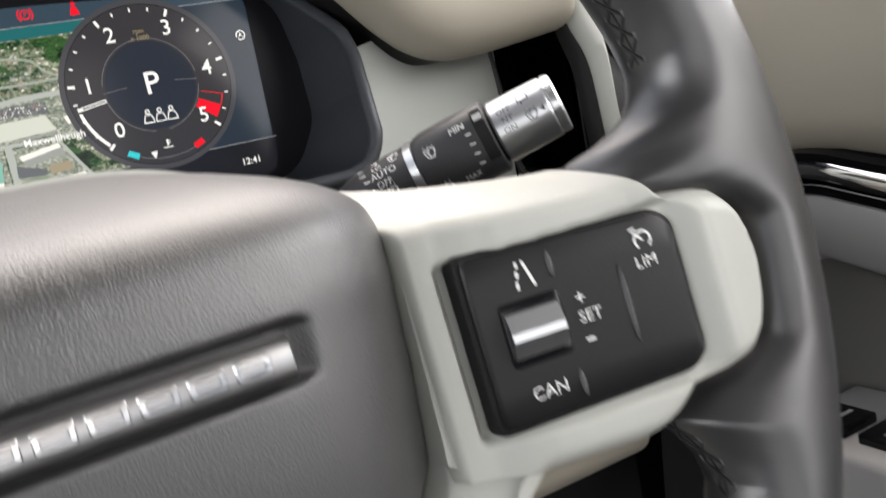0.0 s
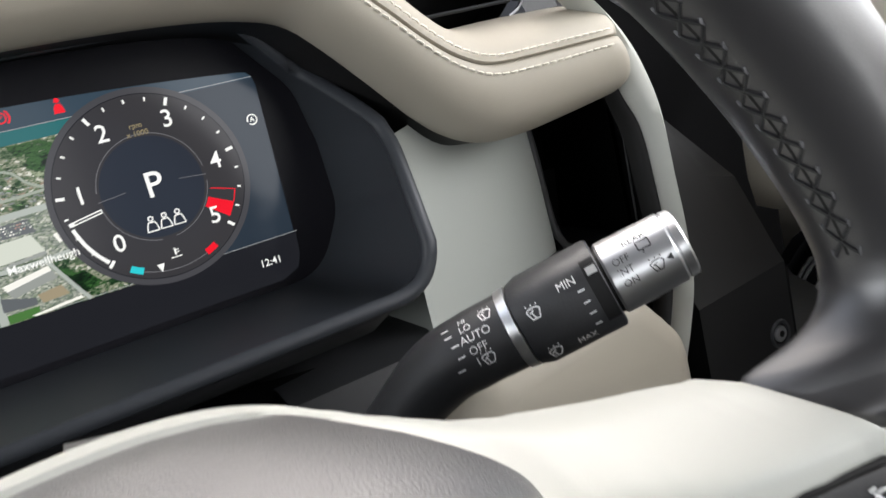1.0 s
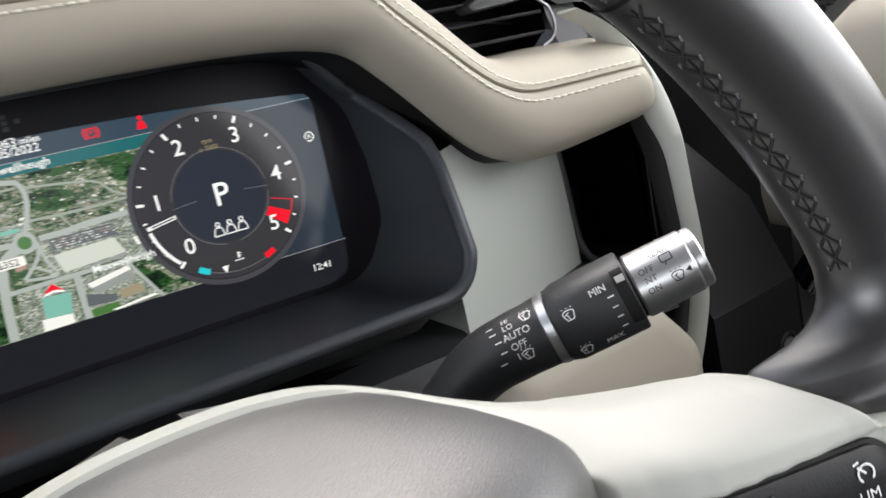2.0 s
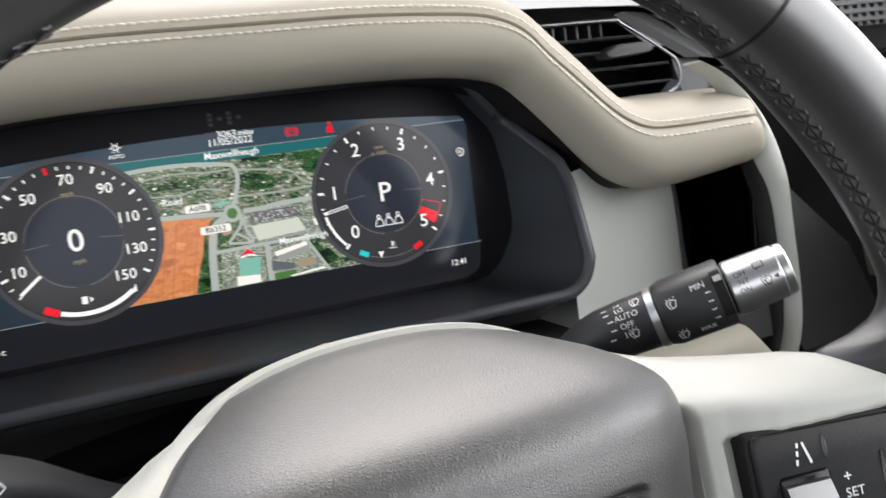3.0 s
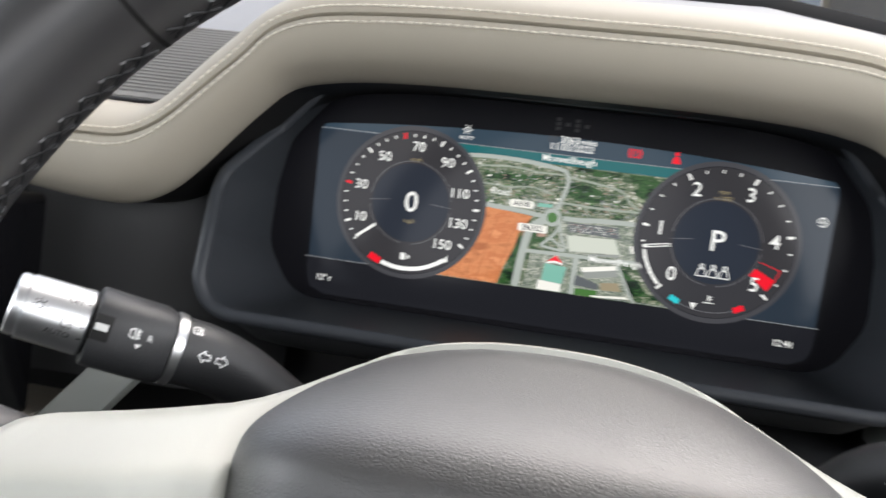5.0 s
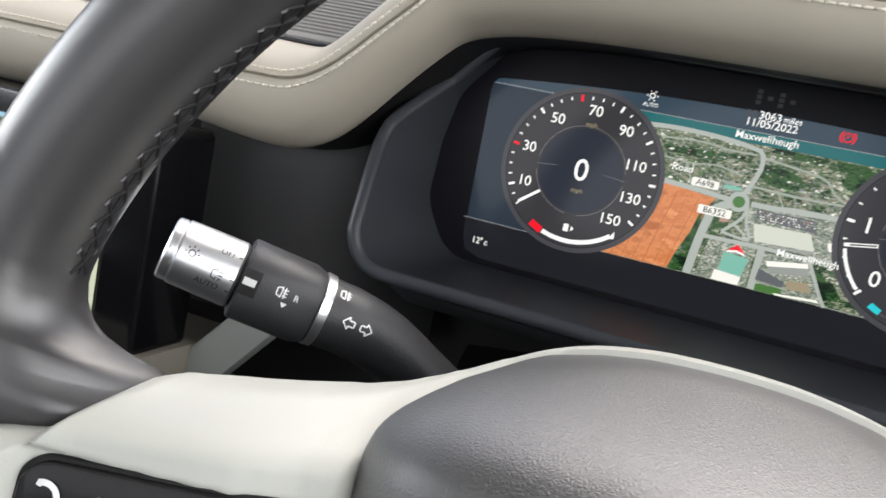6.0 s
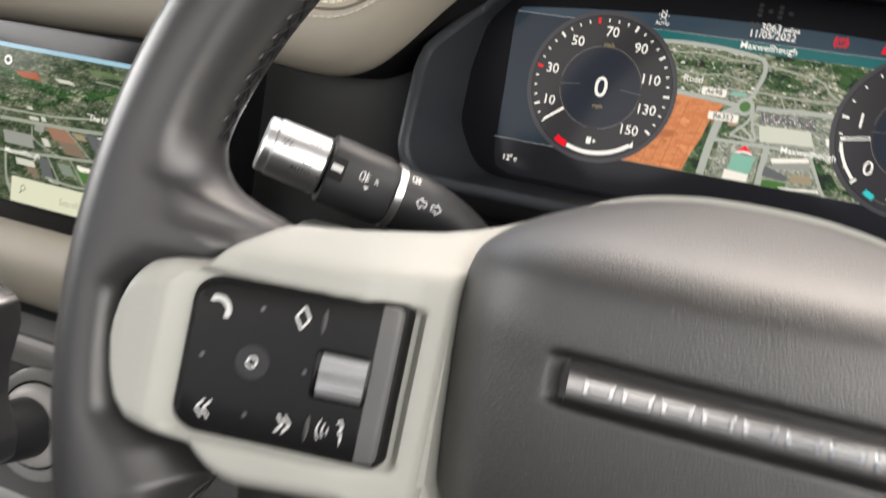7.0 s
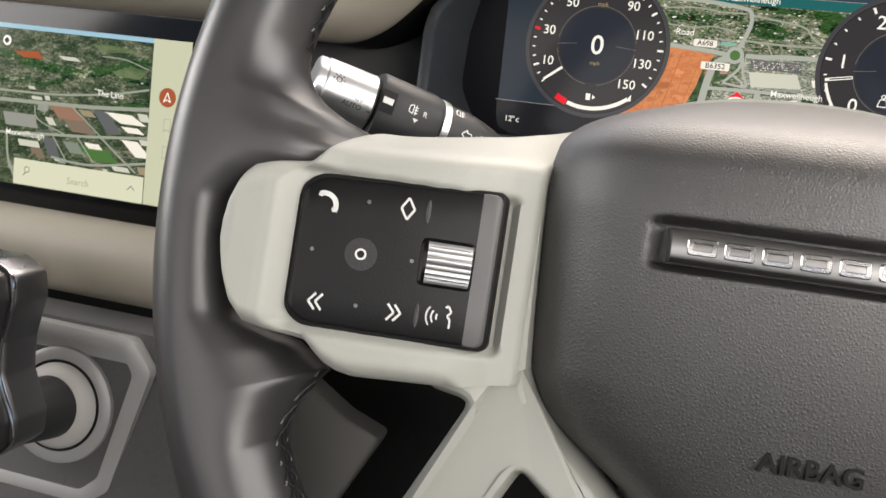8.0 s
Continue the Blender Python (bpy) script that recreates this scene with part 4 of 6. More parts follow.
# rounded black lip between the pocket and the beam
rows = []
for i in [p for p in BI if -0.178 < p[2] < 0.0]:
    w = 0.0062 * min(1.0, max(0.15, (0.004 - i[2]) / 0.03))
    rows.append([(i[0] + 0.001, -0.063, i[2]), (i[0] - 0.0005, -0.0675, i[2]), (i[0] - w * 0.55, -0.0668, i[2]), (i[0] - w * 0.9, -0.0635, i[2]), (i[0] - w, -0.0585, i[2])])
wall_rows = []
for i in [(0.304, 0, 0.03)] + [p for p in BI if -0.112 < p[2] < 0.0]:
    w = 0.0062 * min(1.0, max(0.15, (0.004 - i[2]) / 0.03))
    wall_rows.append([(x, y, i[2]) for x, y in PO[:-1]] + [(i[0] - w + 0.0004, -0.0585, i[2])])
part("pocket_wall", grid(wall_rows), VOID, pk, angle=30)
part("pocket_lip", grid(rows), DEEP, pk, "rounded black lip", angle=70)
# dark end panel with its screw
ep = thing("end_panel", (0.36, -0.07, -0.2), "black plastic dashboard end panel with a recessed screw", "dashboard panel")
rows = []
for t in np.linspace(0, 1, 10):
    x = 0.318 + 0.072 * t
    rows.append([(x, -0.02 + 0.03 * t, 0.03 - 0.06 * t), (x, -0.055, -0.060 - 0.02 * t), (x, -0.0765, -0.128 + 0.004 * t), (x, -0.0800, -0.134 + 0.004 * t), (x, -0.0800, -0.185), (x, -0.074, -0.24), (x, -0.06, -0.34)])
part("panel", grid(rows), DEEP, ep, angle=30)
part("screw_cup", grid([[(0.377 + r * math.cos(a), y, -0.170 + r * math.sin(a)) for a in np.linspace(0, 2 * math.pi, 28, endpoint=False)] for r, y in ((0.0085, -0.0803), (0.0078, -0.0816), (0.0065, -0.0812), (0.0058, -0.077))], close_v=True), BLACK, ep)
screw = part("screw", turned([(0, 0.0), (0, 0.0042), (0.0006, 0.0047), (0.0025, 0.0047)], (0.377, -0.0815, -0.170), (0, 1, 0), 24), SATIN, ep, "steel screw")
part("socket", turned([(0, 0.0), (0, 0.0020), (0.001, 0.0020)], (0.377, -0.0819, -0.170), (0, 1, 0), 6), DEEP, screw, smooth=False)
# tan knee panel
KN = rounded([(0.150, -0.135), (0.175, -0.112), (0.268, -0.1035), (0.294, -0.134), (0.294, -0.260), (0.150, -0.260)], [0.01, 0.02, 0.020, 0.030, 0.01, 0.01], 8)
solid("knee_panel", plate(KN, -0.098, 0.0, 0.014), TAN, "tan leather knee panel under the dashboard end", "dashboard panel", "structure", angle=70)

# ---- column shroud and the dark space under the binnacle ----
co = thing("column_shroud", (0.012, -0.1, -0.19), "black plastic steering column shroud", "column shroud")
rows = []
for y, sx, sz, cz in ((0.03, 0.070, 0.045, -0.140), (-0.06, 0.070, 0.045, -0.140), (-0.115, 0.066, 0.043, -0.139), (-0.150, 0.060, 0.038, -0.137), (-0.165, 0.050, 0.030, -0.135)):
    rows.append([(0.0144 + sx * np.sign(math.cos(a)) * abs(math.cos(a)) ** 0.6, y, cz + sz * np.sign(math.sin(a)) * abs(math.sin(a)) ** 0.7) for a in np.linspace(0, 2 * math.pi, 40, endpoint=False)])
part("shroud", grid(rows, close_v=True, caps=True), DEEP, co, angle=60)
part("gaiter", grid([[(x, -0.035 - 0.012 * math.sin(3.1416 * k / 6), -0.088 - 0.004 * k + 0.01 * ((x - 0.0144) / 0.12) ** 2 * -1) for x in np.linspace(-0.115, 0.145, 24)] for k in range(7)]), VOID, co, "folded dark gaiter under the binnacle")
part("column_tube", turned([(0, 0.030), (0.08, 0.030)], (0.0144, -0.16, -0.124), (0, -1, 0.16), 32), DEEP, co)
CP = rounded([(-0.258, -0.215), (-0.225, -0.222), (-0.196, -0.240), (-0.171, -0.249), (-0.1935, -0.292), (-0.220, -0.345), (-0.258, -0.345)], [0.004, 0.02, 0.02, 0.004, 0.01, 0.01, 0.01], 6)
solid("lower_column_panel", plate(CP, -0.075, -0.055, 0.003), MIDGREY, "mid grey plastic panel below the steering column", "dashboard panel", "structure", angle=50)
# one black sheet added in place of the unlit depth under the dashboard
solid("under_dash", grid([[(x, y, z) for y, z in ((0.05, -0.06), (0.06, -0.12), (0.03, -0.24), (0.05, -0.5))] for x in np.linspace(-0.40, 0.42, 12)]), DEEP, "dark sheet standing in for the shaded space under the dashboard", "dashboard panel", "structure")

# ---- left of the binnacle ----
rows = []
for z in np.linspace(0.03, -0.125, 14):
    rows.append([(x, y, z) for x, y in ((-0.160, 0.03), (-0.186, -0.012), (-0.205, -0.020), (-0.25, -0.026), (-0.305, -0.032), (-0.312, 0.03))])
solid("side_panel", grid(rows), CHAR, "charcoal plastic panel between binnacle and touchscreen", "dashboard panel", "structure")
solid("support_strut", plate(rounded([(-0.280, -0.160), (-0.249, -0.160), (-0.202, -0.105), (-0.231, -0.105)], 0.002, 3), -0.068, -0.054, 0.0015), CHEEK, "pale grey strut behind the light switch stalk", "dashboard trim", "structure")
# tan shelf edge that runs under the touchscreen
rows = []
for x in np.linspace(-0.80, -0.262, 30):
    rows.append([(x, y, z) for y, z in spl([(0, -0.02, -0.138), (0, -0.105, -0.138), (0, -0.122, -0.142), (0, -0.130, -0.155), (0, -0.128, -0.172), (0, -0.118, -0.184), (0, -0.06, -0.190)], 22)[:, 1:]])
solid("lower_pad", grid(rows, caps=True), TAN, "tan leather pad along the dash under the touchscreen", "dashboard pad", "structure", angle=70)

# ---- touchscreen ----
ts = thing("touchscreen", (-0.42, -0.105, -0.138), "black framed touchscreen showing an aerial map and search box", "touchscreen")
part("housing", plate(rounded([(-0.585, -0.139), (-0.2655, -0.139), (-0.2655, -0.0195), (-0.585, -0.0195)], 0.006, 5), -0.1095, -0.07, 0.002), GLOSS, ts, angle=30)
nav = part("screen", plate(rounded([(-0.572, -0.1265), (-0.2965, -0.1265), (-0.2965, -0.0325), (-0.572, -0.0325)], 0.002, 3), -0.1100, -0.1096), S_LOW, ts, smooth=False)
YN = -0.1102
NT = map_ground("nav_town", [(0.34, srgb(24, 38, 24)), (0.43, srgb(56, 74, 48)), (0.48, srgb(38, 54, 34)), (0.54, srgb(96, 106, 84)), (0.58, srgb(66, 82, 56)), (0.64, srgb(138, 138, 120)), (0.70, srgb(84, 94, 74))], 330, mixed=0.2)
MEADOW = map_ground("nav_meadow", [(0.38, srgb(70, 92, 58)), (0.5, srgb(94, 112, 76)), (0.62, srgb(112, 124, 92))], 140, mixed=0.1)
lit("map", flat([(-0.572, -0.1262), (-0.3184, -0.1262), (-0.3184, -0.0349), (-0.572, -0.0349)], YN), NT, nav)
lit("sky", flat([(-0.572, -0.0349), (-0.3184, -0.0349), (-0.3184, -0.0323), (-0.572, -0.0323)], YN - 0.0001), N_SKY, nav)
M_GREYGREEN = glow("map_green_grey_roof", srgb(122, 134, 122))
N_CLAY = glow("map_clay_yard", srgb(146, 112, 92))
N_EARTH = glow("map_brown_yard", srgb(122, 108, 92))
for pts, w in (([(-0.572, -0.0496), (-0.4223, -0.0496), (-0.4055, -0.0527), (-0.3808, -0.0556), (-0.357, -0.0552), (-0.3387, -0.0501), (-0.3208, -0.0457)], 0.0052), ([(-0.572, -0.0652), (-0.4214, -0.0652), (-0.4049, -0.0631), (-0.3883, -0.0652), (-0.3541, -0.0516), (-0.3367, -0.0564), (-0.3198, -0.0579)], 0.0022)):
    lit("river_wood", polyline(spl([(*p, 0) for p in pts], 40)[:, :2].tolist(), w, YN - 0.0001), WOODS, nav)
for pts in ([(-0.3582, -0.0395), (-0.3427, -0.0387), (-0.3242, -0.0415), (-0.3517, -0.0428)], [(-0.3446, -0.0533), (-0.3326, -0.0494), (-0.3204, -0.0508), (-0.326, -0.056), (-0.3414, -0.0556)]):
    lit("meadow", flat(pts, YN - 0.00013), MEADOW, nav)
lit("tree_belt", flat([(-0.354, -0.0742), (-0.319, -0.067), (-0.3187, -0.0706), (-0.3369, -0.0732)], YN - 0.00013), WOODS, nav)
lit("brown_field", flat([(-0.4124, -0.0479), (-0.3952, -0.0467), (-0.3909, -0.051), (-0.4056, -0.0509)], YN - 0.00014), N_RUST, nav)
rng = random.Random(23)
for m_ in (N_EARTH, M_ROOF2, M_CAR, M_SHED, M_DARK):
    blocks = []
    for k in range(44):
        x, z = rng.uniform(-0.57, -0.3184 - 0.005), rng.choice((rng.uniform(-0.124, -0.078), rng.uniform(-0.074, -0.055)))
        s_ = max(0.25, (-0.05 - z) / 0.06)
        w, h = rng.uniform(0.002, 0.006) * s_ + 0.0006, rng.uniform(0.0010, 0.0030) * s_
        blocks.append(flat([(x - w / 2, z - h / 2), (x + w / 2, z - h / 2), (x + w / 2 - 0.4 * h, z + h / 2), (x - w / 2 - 0.4 * h, z + h / 2)], YN - 0.00015 - 0.000002 * len(m_.name)))
    tagged(lit("built_up_area", join_many(blocks), m_, nav), kind="stuff")
for x, z, w, h, lean_, m_ in ((-0.3334, -0.0792, 0.0176, 0.0054, 0.0105, M_ROOF), (-0.3283, -0.0851, 0.0113, 0.0031, 0.0047, M_ROOF), (-0.3594, -0.0789, 0.0084, 0.0033, 0.0040, N_TAN), (-0.3732, -0.0801, 0.0176, 0.0074, 0.0070, N_CLAY), (-0.3643, -0.0870, 0.0159, 0.0070, 0.0069, N_EARTH), (-0.4053, -0.0876, 0.0229, 0.0076, 0.0025, M_ROOF2), (-0.3839, -0.0862, 0.0053, 0.0043, 0.0032, M_SHED), (-0.3899, -0.0785, 0.0073, 0.0043, -0.0005, M_ROOF2), (-0.3985, -0.1009, 0.0146, 0.0037, 0.0016, M_SHED), (-0.3927, -0.1048, 0.0082, 0.0038, 0.0011, N_EARTH), (-0.3826, -0.1014, 0.0082, 0.0113, 0.0049, M_DARK), (-0.3671, -0.0998, 0.0101, 0.0062, 0.0049, M_GREYGREEN), (-0.3536, -0.0973, 0.0096, 0.0031, 0.0029, M_ROOF), (-0.3498, -0.1016, 0.0191, 0.0074, 0.0089, M_GRASS), (-0.3251, -0.0955, 0.0108, 0.0088, 0.0100, M_ROOF), (-0.3200, -0.0912, 0.0060, 0.0031, 0.0017, M_SHED), (-0.3346, -0.1081, 0.0109, 0.0027, 0.0026, M_SHED), (-0.3217, -0.0772, 0.0066, 0.0043, 0.0026, M_SHED), (-0.3455, -0.0823, 0.0102, 0.0122, 0.0104, M_DARK), (-0.3196, -0.1073, 0.0066, 0.0042, 0.0017, N_TAN), (-0.3733, -0.0489, 0.0119, 0.0021, 0.0041, M_SHED), (-0.3982, -0.0680, 0.0045, 0.0018, 0.0014, M_SHED), (-0.3871, -0.0729, 0.0036, 0.0026, 0.0011, M_SHED), (-0.3944, -0.0737, 0.0072, 0.0019, 0.0008, M_SHED)):
    lit("rooftop", flat([(x - w / 2 + lean_ / 2, z - h / 2), (x + w / 2 + lean_ / 2, z - h / 2), (x + w / 2 - lean_ / 2, z + h / 2), (x - w / 2 - lean_ / 2, z + h / 2)], YN - 0.00022), m_, nav)
for pts, w in (([(-0.4211, -0.0714), (-0.388, -0.0706), (-0.3671, -0.069), (-0.3406, -0.0654), (-0.3195, -0.0611)], 0.0012), ([(-0.4208, -0.0769), (-0.3876, -0.076), (-0.3555, -0.0748), (-0.3186, -0.0722)], 0.0022), ([(-0.4197, -0.0963), (-0.3815, -0.0937), (-0.3543, -0.0918), (-0.3172, -0.0882)], 0.0016), ([(-0.3823, -0.1069), (-0.3563, -0.1084), (-0.316, -0.1024)], 0.0014), ([(-0.3823, -0.0938), (-0.3725, -0.107)], 0.0008), ([(-0.3654, -0.0927), (-0.3532, -0.1066)], 0.0008), ([(-0.3496, -0.0912), (-0.3346, -0.1021), (-0.3247, -0.1089)], 0.001), ([(-0.4145, -0.0971), (-0.4129, -0.1109), (-0.408, -0.1215)], 0.0016), ([(-0.3957, -0.0782), (-0.3927, -0.0861), (-0.3735, -0.0928)], 0.0008), ([(-0.3698, -0.076), (-0.3496, -0.0908)], 0.0008), ([(-0.3515, -0.0454), (-0.336, -0.0459), (-0.3204, -0.0502)], 0.0006), ([(-0.3877, -0.0739), (-0.3888, -0.0829)], 0.0008)):
    lit("road", polyline(spl([(*p, 0) for p in pts], 20)[:, :2].tolist(), w, YN - 0.00025), M_LANE, nav)
lit("menu_strip", flat([(-0.3184, -0.126), (-0.2941, -0.126), (-0.2941, -0.0323), (-0.3184, -0.0323)], YN - 0.00028), N_PANEL, nav)
lit("search_box", flat(rounded([(-0.4083, -0.126), (-0.3189, -0.126), (-0.3189, -0.1106), (-0.4083, -0.1106)], 0.0006, 3), YN - 0.0003), N_BOX, nav)
say("Search", -0.3628, -0.1196, 0.0056, N_TEXT, nav, y=YN - 0.0005)
mx, mz = -0.3987, -0.1174
lit("magnifier", merge(disc(mx, mz + 0.0008, 0.0015, 0.0019, YN - 0.0005, n=20), stroke(mx - 0.0010, mz - 0.0008, mx - 0.0024, mz - 0.0030, 0.0005, YN - 0.0005)), S_DIAL, nav)
mx, mz = -0.3268, -0.1179
lit("chevron", merge(stroke(mx - 0.0024, mz - 0.0012, mx, mz + 0.0012, 0.0004, YN - 0.0005), stroke(mx, mz + 0.0012, mx + 0.0024, mz - 0.0012, 0.0004, YN - 0.0005)), S_DIAL, nav)
mx, mz = -0.3073, -0.064
lit("home_symbol", disc(mx, mz, 0, 0.0054, YN - 0.0004, n=32), N_RUST, nav)
lit("home_arrow", merge(stroke(mx - 0.0022, mz - 0.0025, mx, mz + 0.0028, 0.0007, YN - 0.0006), stroke(mx, mz + 0.0028, mx + 0.0022, mz - 0.0025, 0.0007, YN - 0.0006), stroke(mx - 0.0022, mz - 0.0025, mx, mz - 0.0012, 0.0006, YN - 0.0006), stroke(mx, mz - 0.0012, mx + 0.0022, mz - 0.0025, 0.0006, YN - 0.0006)), S_WHITE, nav)
for mx, mz in ((-0.3063, -0.0796), (-0.306, -0.0951)):
    lit("menu_symbol", merge(*[stroke(mx + a, mz + b, mx + c, mz + d, 0.0003, YN - 0.0004) for a, b, c, d in ((-0.002, -0.0036, -0.002, 0.0036), (0.002, -0.0036, 0.002, 0.0036), (-0.002, 0.0036, 0.002, 0.0036), (-0.002, -0.0036, 0.0, -0.0022), (0.0, -0.0022, 0.002, -0.0036))]), S_GREY, nav)
mx, mz = -0.4171, -0.0423
lit("compass", disc(mx, mz, 0, 0.0030, YN - 0.0004, n=24), S_WHITE, nav)
lit("compass_point", disc(mx, mz, 0, 0.0019, YN - 0.0006, n=5), S_DIAL, nav)
say("The Linn", -0.3445, -0.0664, 0.0050, S_WHITE, nav, y=YN - 0.0005)
say("Maxwellheugh", -0.4013, -0.0957, 0.0048, S_WHITE, nav, y=YN - 0.0005)

# ---- air vent ----
vt = thing("air_vent", (0.225, -0.03, 0.04), "black louvred air vent in a silver-grey surround", "air vent")
VO = [(0.150, 0.034), (0.268, 0.0375), (0.278, 0.046), (0.2765, 0.058), (0.240, 0.0835), (0.150, 0.0835)]
part("vent_box", grid([[(x + (0.02 if y > 0 else 0), y, z) for x, z in VO] for y in (-0.030, 0.03)], close_v=True), DEEP, vt)
part("vent_back", plate([(x + 0.02, z) for x, z in VO], 0.028, 0.034), DEEP, vt)
part("surround", tube(spl([(0.150, -0.033, 0.0845), (0.232, -0.033, 0.0845), (0.2425, -0.033, 0.082), (0.2745, -0.034, 0.0610), (0.2795, -0.035, 0.055), (0.2800, -0.036, 0.046), (0.276, -0.037, 0.040), (0.268, -0.038, 0.0365)], 44), 0.0010, 8), GUNMETAL, vt, "thin silver-grey surround")
for z, x1 in ((0.0738, 0.252), (0.0655, 0.2645), (0.0555, 0.2745), (0.0445, 0.2745)):
    rows = [[(x, y, z + dz) for y, dz in ((-0.0335, 0.0), (-0.0325, 0.0010), (-0.010, 0.0022), (-0.010, 0.0010), (-0.0325, -0.0008))] for x in np.linspace(0.150, x1, 6)]
    part("slat", grid(rows, close_v=True), BLACK, vt)
for k in range(7):
    x = 0.180 + 0.0085 * k
    part("fin", box(x, x + 0.0012, -0.026, 0.0, 0.0745, 0.0835), CHAR, vt, smooth=False)
part("vent_tab", plate(rounded([(0.226, 0.0610), (0.256, 0.0625), (0.258, 0.0665), (0.254, 0.0690), (0.232, 0.0688), (0.222, 0.0640)], 0.002, 4), -0.042, -0.028, 0.002), CHAR, vt, "dark grey thumb tab")
# grey shoulder between the vent and the beam
rows = []
for t in np.linspace(0, 1, 16):
    rows.append([(0.236 + 0.050 * t, -0.034, 0.0875 - 0.030 * t), (0.243 + 0.056 * t, -0.036, 0.0885 - 0.032 * t), (0.262 + 0.060 * t, -0.03, 0.088 - 0.034 * t), (0.30 + 0.05 * t, 0.0, 0.086 - 0.036 * t)])
solid("vent_shoulder", grid(rows), CHAR, "grey plastic shoulder beside the air vent", "dashboard panel", "structure")
rows = [[(x, y, z) for y, z in ((-0.038, 0.0365), (-0.034, 0.046), (-0.030, 0.058))] for x in np.linspace(0.279, 0.300, 6)]
solid("vent_cheek", grid(rows), CHAR, "dark grey plastic beside the air vent", "dashboard panel", "structure")

# ---- steering wheel ----
HUB = Vector((0.0127, -0.280, -0.088))
lean = radians(9.1)
wn_, wu_ = Vector((0, -math.cos(lean), math.sin(lean))), Vector((1, 0, 0))
wv_ = wn_.cross(wu_)
WHEEL = Matrix.Translation(HUB) @ Matrix((wu_, wv_, wn_)).transposed().to_4x4() @ Matrix.Rotation(radians(0.75), 4, "Z") @ Matrix.Rotation(radians(2.33), 4, "Y")
sw = thing("steering_wheel", (0, 0, 0), "black leather steering wheel with pale sage spokes and dark airbag cover", "steering wheel", base=WHEEL)

R0 = 0.1873
# inner edge of the leather, by the angle from the spoke's level
INNER_UP = [(-12.4, 0.1735), (-4.8, 0.1740), (-1.0, 0.1740), (1.0, 0.1660), (2.5, 0.1560), (4.1, 0.1470), (6.1, 0.1425), (7.3, 0.1410), (8.4, 0.1402), (9.3, 0.1400), (10.0, 0.1455), (10.5, 0.1525), (11.2, 0.1580), (12.2, 0.1625), (13.5, 0.1655), (15.3, 0.1680), (18.5, 0.1690), (28.0, 0.1697), (90.0, 0.1702)]
INNER_LO = [(-90.0, 0.1702), (-40.0, 0.1697), (-30.0, 0.1690), (-26.2, 0.1680), (-24.1, 0.1640), (-22.1, 0.1580), (-20.3, 0.1515), (-18.7, 0.1545), (-16.5, 0.1585), (-14.8, 0.1655), (-13.2, 0.1720), (-12.4, 0.1735)]

# how far the leather droops towards that edge
DROOP = [(-14.0, 0.016), (-8.0, 0.004), (0.0, 0.0), (4.1, 0.0), (6.1, 0.003), (7.3, 0.011), (8.4, 0.018), (9.6, 0.022), (12.0, 0.018), (16.0, 0.016)]


def inner_radius(deg):
    d = (deg + 180) % 360 - 180
    d = d if abs(d) <= 90 else math.copysign(180, d) - d
    return lerp(INNER_UP, d) if d >= -12.4 else lerp(INNER_LO, d)


def rim_point(deg, phi):
    """phi: round the section, 0 outward, 90 towards the driver."""
    a = radians(deg)
    ri = inner_radius(deg)
    c, s = math.cos(phi), math.sin(phi)
    d = (deg + 180) % 360 - 180
    d = d if abs(d) <= 90 else math.copysign(180, d) - d
    droop = lerp(DROOP, d)
    d = abs(d)
    grip = 0.0014 * math.exp(-((d - 32) / 16) ** 2)
    if c >= 0:
        r = R0 + (0.0128 + grip) * abs(c) ** 0.85
    else:
        r = R0 - (R0 - ri + grip) * abs(c) ** 0.85
    web = max(0, (0.1715 - ri)) / 0.03
    thick = 0.0172 + grip
    if c < 0 and web > 0:
        thick = thick * (1 - 0.30 * web * abs(c))
    z = thick * s * (1 - 0.10 * max(0, -s))
    if c < 0:
        z -= droop * web * abs(c) ** 3
    x = r * math.cos(a)
    return Vector((x + 0.001, r * math.sin(a), z + 0.014 * x))


degs = sorted(set(list(np.arange(0, 360, 2.0)) + [x for k in (0, 180) for x in np.arange(k - 30, k + 30, 0.75) % 360]))
rows = [[rim_point(d, p) for p in np.linspace(0, 2 * math.pi, 36, endpoint=False)] for d in degs]
rim = part("rim", grid(rows, close_u=True, close_v=True), HIDE, sw, "smooth black leather rim", angle=80)
# leather joints across the rim
for d in (48.5, 131.5, 228.5, 311.5):
    pts = [rim_point(d, p) * 1.0 for p in np.linspace(0, 2 * math.pi, 40, endpoint=False)]
    part("leather_joint", grid([[p + (p - Vector((R0 * math.cos(radians(d)), R0 * math.sin(radians(d)), 0))).normalized() * 0.0002 + Vector((-math.sin(radians(d)), math.cos(radians(d)), 0)) * w for p in pts] for w in (-0.0007, 0.0007)], close_v=True), DEEP, rim)


